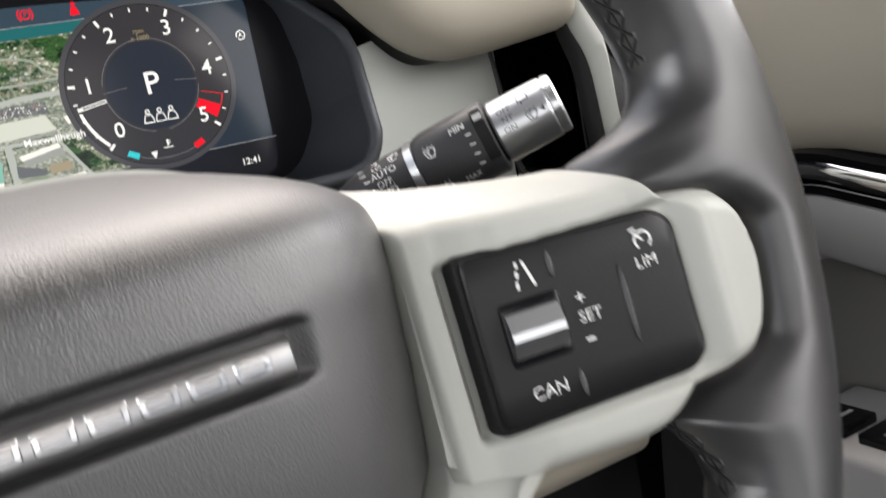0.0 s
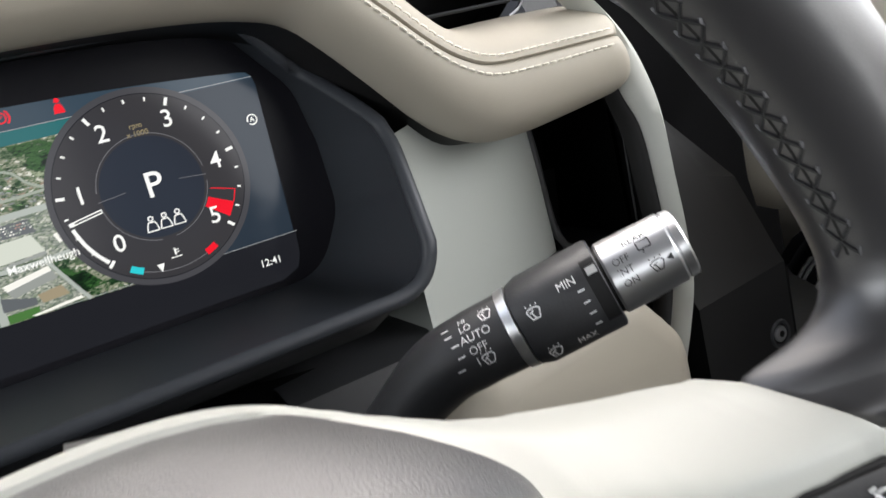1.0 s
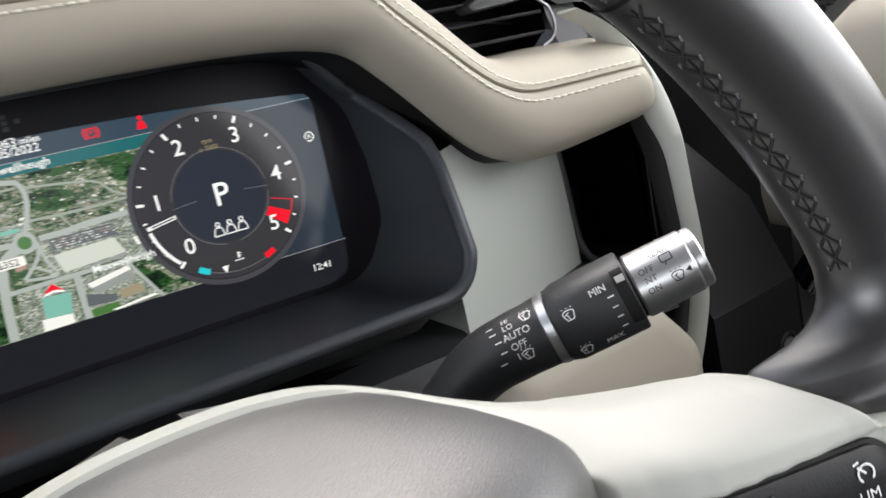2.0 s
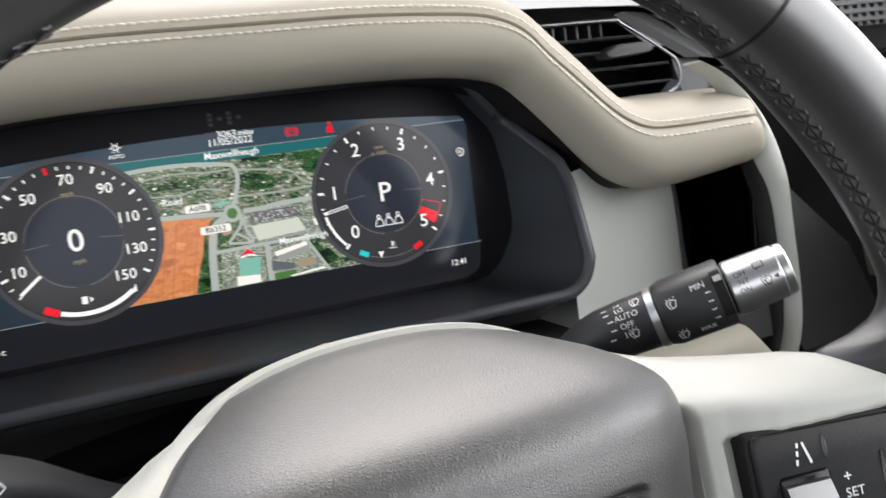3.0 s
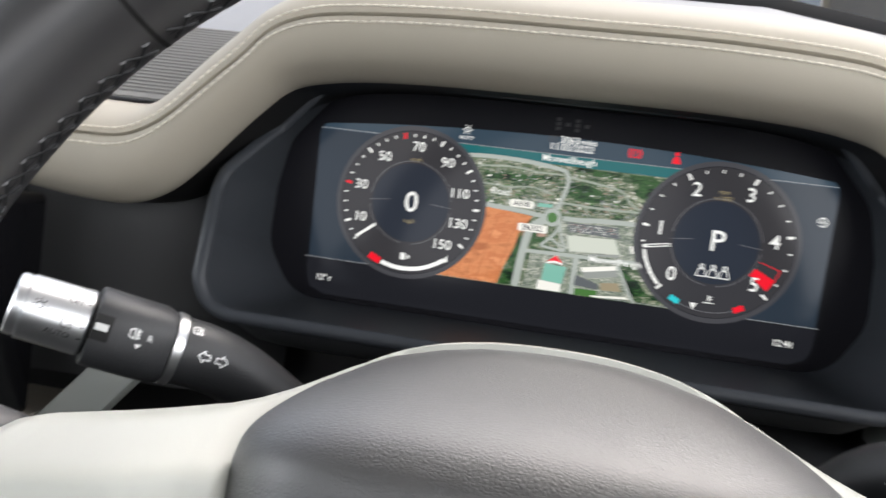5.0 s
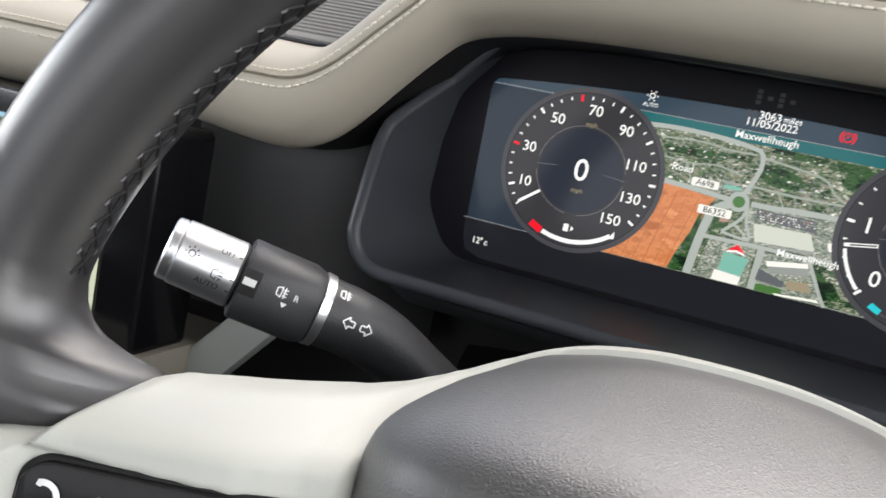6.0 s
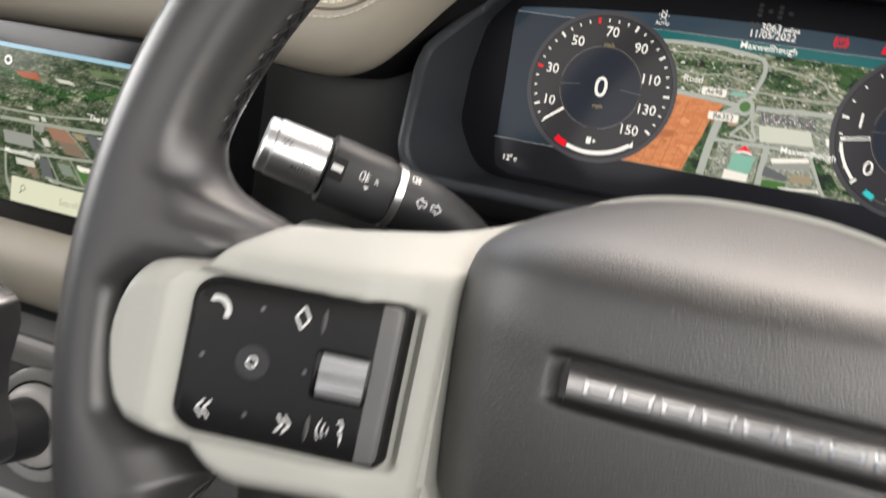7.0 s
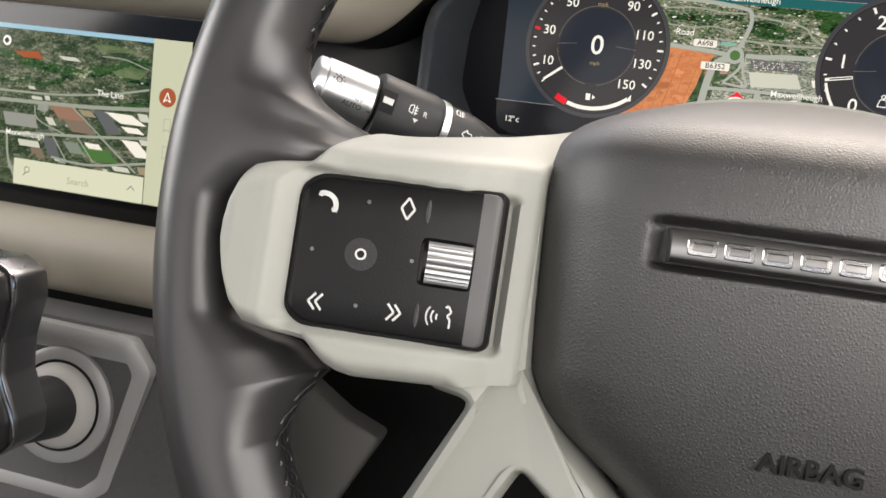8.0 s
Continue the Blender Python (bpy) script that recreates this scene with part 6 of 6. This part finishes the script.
part("toggle", icon(grid([[(x, -y, z) for z, y in ((-0.0062, -0.001), (-0.0058, 0.0018), (-0.0010, 0.0046), (0.0010, 0.0046), (0.0058, 0.0022), (0.0062, -0.001))] for x in (-0.0072, -0.0068, 0.0068, 0.0072)], caps=True), 0.1055, -0.0136), SATIN, rp, "bright chrome toggle", angle=25)
part("toggle_bars", icon(merge(*[stroke(x, -0.0032, x + 0.0006, -0.0008, 0.0007, 0) for x in (-0.002, 0.0, 0.002)]), 0.1060, -0.0136, 1, 0.0040), GUNMETAL, rp, smooth=False)


# ---- stalks ----
FLANK = []


def stalk(name, label, at, axis, down, ring, knob, sgn):
    """A column stalk: bent foot, collar, ring, faceted barrel and a turned metal knob."""
    ax = Vector(axis).normalized()
    st = thing(name, down, label, "column stalk")
    A = Vector(at)
    foot = [tuple(p) for p in spl([Vector(down), Vector(down).lerp(A + ax * -0.040, 0.45) + Vector((0, 0.004, -0.008)), A + ax * -0.040 + Vector((0, 0.004, -0.004)), A + ax * -0.026, A + ax * (ring - 0.004), A + ax * ring], 26)]
    radii = [lerp([(0, 0.0085), (0.35, 0.0105), (0.7, 0.0125), (1, 0.0130)], k / 25) for k in range(26)]
    part("foot", tube(foot, radii, 28), BLACK, st, angle=60)
    part("ring", turned([(ring, 0.0130), (ring + 0.0003, 0.0136), (ring + 0.0035, 0.0139), (ring + 0.0038, 0.0134)], A, ax, 48), SATIN, st, "bright metal ring", angle=30)
    # barrel with flattened flanks
    side = ax.cross(Vector((0, 0, 1))).normalized()
    top = side.cross(ax).normalized()
    rows = []
    for s, r in ((ring + 0.0038, 0.0128), (ring + 0.0042, 0.0138), (ring + 0.0080, 0.0151), (knob - 0.0022, 0.0151), (knob - 0.0014, 0.0148), (knob - 0.0010, 0.0140), (knob - 0.0010, 0.0122)):
        rows.append([A + ax * s + (math.cos(t) * side + math.sin(t) * top) * r * (1 / (abs(math.cos(t)) ** 2.7 + abs(math.sin(t)) ** 2.7) ** (1 / 2.7)) * 0.95 for t in np.linspace(0, 2 * math.pi, 56, endpoint=False)])
    FLANK[:] = [side, top]
    body = part("barrel", grid(rows, close_v=True, caps=True), BLACK, st, angle=35)
    part("collar", turned([(knob - 0.0022, 0.0112), (knob + 0.0012, 0.0112)], A, ax, 40), DEEP, st)
    kn = part("knob", turned([(knob, 0.0), (knob, 0.0116), (knob + 0.0008, 0.0121), (knob + 0.0212, 0.0116), (knob + 0.0217, 0.0113), (knob + 0.0219, 0.0109), (knob + 0.0224, 0.0109), (knob + 0.0226, 0.0112), (knob + 0.0250, 0.0110), (knob + 0.0257, 0.0102), (knob + 0.0259, 0.0)], A, ax, 56), SATIN, st, "brushed silver metal knob", angle=28)
    return st, body, kn, A, ax


def wrap(bm, A, ax, r, s, ang, up):
    """Wraps a figure of the (x, z) plane round a stalk: x along the axis, z round it."""
    side = up.cross(ax).normalized()
    for v in bm.verts:
        t = ang + v.co.z / r
        way = math.cos(t) * up + math.sin(t) * side
        rr = r
        if r > 0.0136:
            rr = 0.0150 * 0.95 / (abs(way.dot(FLANK[0])) ** 2.7 + abs(way.dot(FLANK[1])) ** 2.7) ** (1 / 2.7)
        q = A + ax * (s + v.co.x) + way * (rr + 0.00025 - v.co.y)
        v.co = q
    return bm


def slot_sheet(w, z0, z1):
    """A narrow curved inlay, w along the axis, from z0 to z1 round it."""
    return grid([[(x, y, z) for x, y in ((-w / 2, 0.001), (-w / 2, -0.0003), (w / 2, -0.0003), (w / 2, 0.001))] for z in np.linspace(z0, z1, 16)], caps=True)


def facing(A, ax, eye):
    d = (Vector(eye) - A)
    d -= ax * d.dot(ax)
    return d.normalized()


ws, wbody, wknob, A, ax = stalk("wiper_stalk", "black wiper stalk with a silver knob and white markings", (0.1567, -0.1735, -0.0618), (0.78, -0.55, 0.285), (0.085, -0.105, -0.118), -0.0120, 0.0228, 1)
up = facing(A, ax, (-0.02, -0.42, 0.03))


def mark(parent, bm, s, ang, r=0.0147, material=WHITE, name="marking"):
    flip = -1 if UPSIDE else 1
    for v in bm.verts:
        v.co.x, v.co.z = flip * v.co.x, flip * v.co.z
    part(name, wrap(bm, A, ax, r, s, flip * ang, up), material, parent, smooth=False)


UPSIDE = False
WIPE = [(-0.0022, 0.0010, -0.0011, 0.0017), (-0.0011, 0.0017, 0.0011, 0.0017), (0.0011, 0.0017, 0.0022, 0.0010), (0.0022, 0.0010, 0.0012, -0.0016), (0.0012, -0.0016, -0.0012, -0.0016), (-0.0012, -0.0016, -0.0022, 0.0010), (0.0, -0.0016, -0.0008, 0.0006), (-0.0014, 0.0003, 0.0002, 0.0010), (-0.0016, 0.0023, -0.0018, 0.0027), (0.0, 0.0023, 0.0, 0.0027), (0.0016, 0.0023, 0.0018, 0.0027)]
for txt, s, z, size in (("HI", -0.0240, 0.0105, 0.0028), ("LO", -0.0235, 0.0076, 0.0032), ("AUTO", -0.0212, 0.0040, 0.0038), ("OFF", -0.0220, 0.0, 0.0036), ("1", -0.0240, -0.0038, 0.0038)):
    mark(ws, words(txt, size, bold=0.0), s, z / 0.0130, 0.0131)
    mark(ws, stroke(-0.0014, 0, 0.0012, 0, 0.0005, 0), s - 0.0060 - (0.0012 if txt == "AUTO" else 0.0), (z - 0.0002) / 0.0130, 0.0129)
mark(ws, strokes(WIPE, 0.0004), -0.0205, -0.0042 / 0.013, 0.0131)
mark(ws, strokes(WIPE, 0.0004), -0.0160, 0.0088 / 0.013, 0.0132)
mark(wbody, strokes(WIPE, 0.0004), -0.0015, 0.0015 / 0.0143)
mark(wbody, strokes(WIPE, 0.0004), -0.0015, -0.0125 / 0.0143)
mark(wbody, words("MIN", 0.0035, bold=0.0), 0.0108, 0.0045 / 0.0143)
mark(wbody, words("MAX", 0.0030, bold=0.0), 0.0090, -0.0130 / 0.0143)
for k, l_ in enumerate((0.0022, 0.0022, 0.0022, 0.0022)):
    mark(wbody, stroke(-l_ / 2, 0, l_ / 2, 0, 0.0005, 0), 0.0140, (0.0010 - 0.0037 * k) / 0.0143, 0.0145)
part("notch", wrap(slot_sheet(0.0044, -0.0105, 0.0080), A, ax, 0.0138, 0.0192, 0.0, up), DEEP, ws, "dark slot in the barrel", smooth=False)
part("notch_lug", wrap(plate([(-0.0016, -0.0010), (0.0016, -0.0010), (0.0016, 0.0010), (-0.0016, 0.0010)], -0.0010, 0.002), A, ax, 0.0138, 0.0195, 0.0045 / 0.0138, up), SILVERGREY, ws, smooth=False)
for txt, s, z in (("OFF", 0.0285, 0.0035), ("INT", 0.0285, 0.0), ("ON", 0.0285, -0.0036)):
    mark(wknob, words(txt, 0.0032, bold=0.0), s, z / 0.0118, 0.0118, INK)
mark(wknob, words("REAR", 0.0032, bold=0.0), 0.0345, 0.0080 / 0.0118, 0.0118, INK)
mark(wknob, strokes([(-0.002, 0.0015, 0.002, 0.0015), (0.002, 0.0015, 0.002, -0.0012), (0.002, -0.0012, -0.002, -0.0012), (-0.002, -0.0012, -0.002, 0.0015), (-0.0005, -0.0012, -0.0010, -0.0024)], 0.0004), 0.0365, 0.0048 / 0.0118, 0.0117, INK)
mark(wknob, strokes(WIPE, 0.0004), 0.0375, -0.0028 / 0.0118, 0.0117, INK)
mark(wknob, flat([(-0.0010, 0.0), (0.0010, 0.0011), (0.0010, -0.0011)], 0), 0.0415, -0.0022 / 0.0118, 0.0117, INK)

ls, lbody, lknob, A, ax = stalk("light_stalk", "black light switch stalk with a silver knob and white markings", (-0.1440, -0.1830, -0.0602), (-0.81, -0.53, 0.25), (-0.058, -0.105, -0.112), -0.0165, 0.0166, -1)
up = facing(A, ax, (0.0, -0.43, 0.0))
UPSIDE = True
FOG = [(-0.0005, 0.0018, -0.0022, 0.0012), (-0.0022, 0.0012, -0.0022, -0.0012), (-0.0022, -0.0012, -0.0005, -0.0018), (-0.0005, -0.0018, -0.0005, 0.0018), (0.0006, 0.0020, 0.0006, -0.0020), (0.0, 0.0010, 0.0016, 0.0012), (0.0, 0.0, 0.0016, 0.0), (0.0, -0.0010, 0.0016, -0.0012)]
mark(lbody, strokes(FOG, 0.0004), 0.0010, 0.0010 / 0.0143)
mark(lbody, words("R", 0.0032, bold=0.0), -0.0040, 0.0006 / 0.0143)
mark(lbody, flat([(-0.0012, 0.0008), (0.0012, 0.0008), (0.0, -0.0010)], 0), -0.0006, -0.0030 / 0.0143)
ARR = [(-0.0026, 0, -0.0004, 0.0022), (-0.0004, 0.0022, -0.0004, 0.0010), (-0.0004, 0.0010, 0.0018, 0.0010), (0.0018, 0.0010, 0.0018, -0.0010), (0.0018, -0.0010, -0.0004, -0.0010), (-0.0004, -0.0010, -0.0004, -0.0022), (-0.0004, -0.0022, -0.0026, 0)]
mark(ls, strokes(ARR, 0.0005), -0.0248, 0.0, 0.0131)
mark(ls, strokes([(-a, b, -c, d) for a, b, c, d in ARR], 0.0005), -0.0308, 0.0, 0.0129)
mark(ls, strokes(FOG, 0.0004), -0.0205, 0.0090 / 0.013, 0.0132)
part("notch", wrap(slot_sheet(0.0062, -0.0040, 0.0045), A, ax, 0.0138, 0.0125, 0.0, up), DEEP, ls, "dark slot in the barrel", smooth=False)
part("notch_lug", wrap(plate([(-0.0022, -0.0011), (0.0022, -0.0011), (0.0022, 0.0011), (-0.0022, 0.0011)], -0.0010, 0.002), A, ax, 0.0138, 0.0128, 0.0, up), SILVERGREY, ls, smooth=False)
mark(lknob, words("AUTO", 0.0030, bold=0.0), 0.0256, -0.0062 / 0.0118, 0.0118, INK)
mark(lknob, strokes(FOG, 0.0004), 0.0231, -0.0020 / 0.0118, 0.0118, INK)
mark(lknob, disc(0, 0, 0.0009, 0.0013, 0, n=18), 0.0336, 0.0015 / 0.0118, 0.0117, INK)
mark(lknob, strokes([(0.0018 * math.cos(q), 0.0018 * math.sin(q), 0.0026 * math.cos(q), 0.0026 * math.sin(q)) for q in np.radians(range(0, 360, 45))], 0.0004), 0.0336, 0.0015 / 0.0118, 0.0117, INK)
mark(lknob, words("OFF", 0.0030, bold=0.0), 0.0226, 0.0062 / 0.0118, 0.0118, INK)
for z in (0.0062, -0.0020, -0.0062):
    mark(lknob, stroke(-0.0006, 0, 0.0006, 0, 0.0005, 0), 0.0183, z / 0.0118, 0.0120, INK)

# ---- gear selector and console ----
cs = thing("console_plate", (-0.33, -0.14, -0.30), "grey console face with a silver-grey framed selector plate", "console")
part("console_face", grid([[(x, y - 0.05 * max(0, (-0.19 - z)) , z) for y, z in ((-0.125, -0.187), (-0.140, -0.192), (-0.143, -0.30), (-0.150, -0.45))] for x in np.linspace(-0.62, -0.205, 20)]), SPECKLE, cs, "speckled dark grey console face", angle=60)
FR = [(-0.46, -0.194), (-0.293, -0.194), (-0.280, -0.210), (-0.302, -0.283), (-0.318, -0.295), (-0.46, -0.295)]
FI = [(-0.45, -0.202), (-0.3000, -0.202), (-0.291, -0.213), (-0.309, -0.2765), (-0.320, -0.286), (-0.45, -0.286)]
fo, fi = rounded(FR, 0.008, 6), rounded(FI, 0.008, 6)
part("selector_frame", grid([[(x, y, z) for x, z in o] for o, y in ((fo, -0.140), (fo, -0.1475), ([(a[0] * 0.5 + b[0] * 0.5, a[1] * 0.5 + b[1] * 0.5) for a, b in zip(fo, fi)], -0.1490), (fi, -0.1475), (fi, -0.140))], close_v=True), SILVERGREY, cs, "silver-grey rounded frame", angle=40)
part("selector_recess", plate(fi, -0.1415, -0.138), SILVERGREY, cs, "grey recessed plate")
part("boot_ring", turned([(0, 0.0245), (0.004, 0.0240), (0.008, 0.0215), (0.010, 0.0180)], (-0.337, -0.1455, -0.240), (0.05, -1, 0.1), 40), PALE, cs, "pale ring round the selector shaft")
part("boot_seat", turned([(0, 0.0330), (0.002, 0.0325), (0.0032, 0.0300), (0.0028, 0.0252)], (-0.337, -0.1455, -0.240), (0.05, -1, 0.1), 40), SILVERGREY, cs, "raised grey seat of the ring")
part("seat_gap", turned([(0.0015, 0.0258), (0.0030, 0.0258), (0.0030, 0.02)], (-0.337, -0.1455, -0.240), (0.05, -1, 0.1), 40), DEEP, cs)
gs = thing("gear_selector", (-0.337, -0.15, -0.245), "black and silver gear selector lever on the console", "gear selector")
part("shaft", turned([(0, 0.018), (0.02, 0.017), (0.045, 0.015)], (-0.337, -0.142, -0.240), (0.02, -1, 0.12), 32), BLACK, gs)
KB = [(-0.420, -0.150), (-0.336, -0.150), (-0.3240, -0.156), (-0.3225, -0.168), (-0.3278, -0.190), (-0.3278, -0.207), (-0.3192, -0.228), (-0.3200, -0.240), (-0.333, -0.251), (-0.420, -0.254)]
part("handle", plate(rounded(KB, 0.007, 6), -0.222, -0.202, 0.008), HIDE, gs, "black leather handle", angle=50)
part("handle_back", plate(rounded([(x + 0.0022, z) for x, z in KB], 0.007, 6), -0.2015, -0.180, 0.003), GUNMETAL, gs, "dark gloss back half of the handle", angle=50)
part("handle_edge", tube(spl([(x + 0.0012, -0.2020, z) for x, z in KB[1:-1]], 60), 0.0009, 8), CHROME, gs, "bright chrome edge strip")
part("button_plate", plate(rounded([(-0.420, -0.165), (-0.358, -0.163), (-0.350, -0.172), (-0.360, -0.205), (-0.420, -0.205)], 0.005, 5), -0.2245, -0.221, 0.001), SILVERGREY, gs, "pale metal plate on the handle", angle=50)

# ---- driver's door ----
dr = thing("door_panel", (0.45, -0.3, -0.30), "tan leather and grey plastic door panel with switches", "door panel")
ex = 0.425
rows = []
for y in np.linspace(-0.72, -0.035, 30):
    f_ = max(0, (y + 0.10)) / 0.065
    low = lerp([(-0.72, -0.222), (-0.40, -0.168), (-0.25, -0.138), (-0.152, -0.1170), (-0.120, -0.1115), (-0.035, -0.1130)], y)
    rows.append([(ex + 0.05, y, 0.030 - 0.06 * f_), (ex + 0.012, y, 0.022 - 0.06 * f_), (ex + 0.002, y, 0.006 - 0.06 * f_), (ex, y, -0.03 - 0.04 * f_), (ex, y, low + 0.022), (ex + 0.004, y, low + 0.003), (ex + 0.02, y, low - 0.004)])
part("upper_pad", grid(rows), TAN, dr, "tan leather upper door pad", angle=70)
TR = spl([(ex, -0.062, -0.150), (ex, -0.075, -0.134), (ex, -0.094, -0.1262), (ex, -0.120, -0.1252), (ex, -0.152, -0.1315), (ex, -0.25, -0.152), (ex, -0.40, -0.182), (ex, -0.70, -0.235)], 80)
part("shadow_gap", grid([[(ex + 0.012, p[1], p[2] + 0.017), (ex + 0.012, p[1], p[2] - 0.002)] for p in TR]), DEEP, dr)
rows = []
for i, p in enumerate(TR):
    d = TR[min(i + 1, 79)] - TR[max(i - 1, 0)]
    nrm = Vector((0, d[2], -d[1])).normalized()
    w = 0.0085
    rows.append([Vector(p) + nrm * (w * k) + Vector((-h, 0, 0)) for k, h in ((1.0, 0.0), (0.8, 0.004), (0.0, 0.006), (-0.8, 0.004), (-1.0, 0.0))])
part("silver_trim", grid(rows), CHROME, dr, "bright silver trim strip", angle=60)
rows = []
for i, p in enumerate(TR):
    d = TR[min(i + 1, 79)] - TR[max(i - 1, 0)]
    nrm = Vector((0, d[2], -d[1])).normalized()
    rows.append([Vector(p) + nrm * k + Vector((h, 0, 0)) for k, h in ((0.014, 0.004), (0.0125, -0.004), (0.0085, -0.003), (-0.0085, -0.003), (-0.0128, -0.002), (-0.0136, 0.003))])
part("gloss_trim", grid(rows), GLOSS, dr, "gloss black strip round the silver trim", angle=60)
rows = []
for i, p in enumerate(TR):
    d = TR[min(i + 1, 79)] - TR[max(i - 1, 0)]
    nrm = Vector((0, d[2], -d[1])).normalized()
    rows.append([Vector(p) - nrm * k + Vector((h, 0, 0)) for k, h in ((0.0135, 0.001), (0.0142, -0.003), (0.0165, -0.0036), (0.050, -0.001), (0.055, 0.006), (0.060, 0.03))])
part("grab_recess_edge", grid(rows), DOORGREY, dr, "grey moulded edge of the door pull", angle=60)
part("recess_back", grid([[(ex + 0.03, y, z) for z in (-0.10, -0.40)] for y in np.linspace(-0.72, -0.03, 8)]), MIDGREY, dr)
part("armrest", box(ex - 0.055, ex + 0.03, -0.60, -0.105, -0.330, -0.272, 0.008), DOORGREY, dr, "grey armrest with window switches", angle=50)
for k in range(3):
    sb = part("window_switch", box(ex - 0.042, ex - 0.012, -0.150 - 0.034 * k, -0.124 - 0.034 * k, -0.273, -0.266, 0.002), GLOSS, dr, angle=50)
    part("switch_mark", box(ex - 0.036, ex - 0.018, -0.139 - 0.034 * k, -0.1365 - 0.034 * k, -0.2662, -0.2656), SILVERGREY, sb, smooth=False)
part("mirror_knob", turned([(0, 0.0), (0, 0.009), (0.0006, 0.0098), (0.005, 0.0100)], (ex - 0.030, -0.112, -0.262), (0, 0, -1), 28), GLOSS, dr, "round mirror adjuster")
part("mirror_knob_ring", turned([(0, 0.0095), (0.0004, 0.0100), (0.0014, 0.0108)], (ex - 0.030, -0.112, -0.2635), (0, 0, -1), 28), SATIN, dr)
# speaker grille on the pillar, beyond the dashboard end
sg = thing("speaker_grille", (0.57, 0.06, 0.02), "dark grey woven speaker grille beside the windscreen", "speaker grille")
part("grille_frame", box(0.47, 0.70, 0.066, 0.08, 0.015, 0.135, 0.004), BLACK, sg, angle=50)
bars = []
for k in range(22):
    bars.append(box(0.475 + 0.0100 * k, 0.4795 + 0.0100 * k, 0.058, 0.066, 0.02, 0.13))
for k in range(15):
    bars.append(box(0.475, 0.695, 0.056, 0.062, 0.022 + 0.0072 * k, 0.0255 + 0.0072 * k))
tagged(part("mesh", join_many(bars), CHAR, sg, "woven grey mesh", smooth=False), kind="stuff")
solid("pillar_right", grid([[(x, y, z) for x, y, z in ((0.46, 0.07, -0.10), (0.62, 0.09, 0.02), (0.66, 0.09, 0.16), (0.64, -0.02, 0.55), (0.60, -0.3, 0.75))], [(x, y, z) for x, y, z in ((0.46, 0.12, -0.10), (0.72, 0.2, 0.02), (0.74, 0.2, 0.16), (0.70, 0.06, 0.55), (0.66, -0.25, 0.75))]]), DEEP, "black lined windscreen pillar", "pillar", "structure")
# two black sheets added as the shade of the gap beside the door
solid("door_gap_trim", grid([[(x, y, top), (x, y, -0.12), (x, y, -0.36)] for x, y, top in ((0.322, -0.035, 0.045), (0.36, -0.012, 0.035), (0.40, 0.005, 0.018), (0.46, 0.022, 0.012), (0.62, 0.06, 0.012))]), VOID, "black sheet standing for the shade between dashboard end and door", "trim", "structure", angle=60)
solid("dash_end_cover", grid([[(x, y, z) for y, z in ((-0.02, 0.05), (0.05, 0.075), (0.2, 0.08))] for x in np.linspace(0.30, 0.66, 10)]), VOID, "dark sheet standing for the shade at the dashboard end", "dashboard panel", "structure")
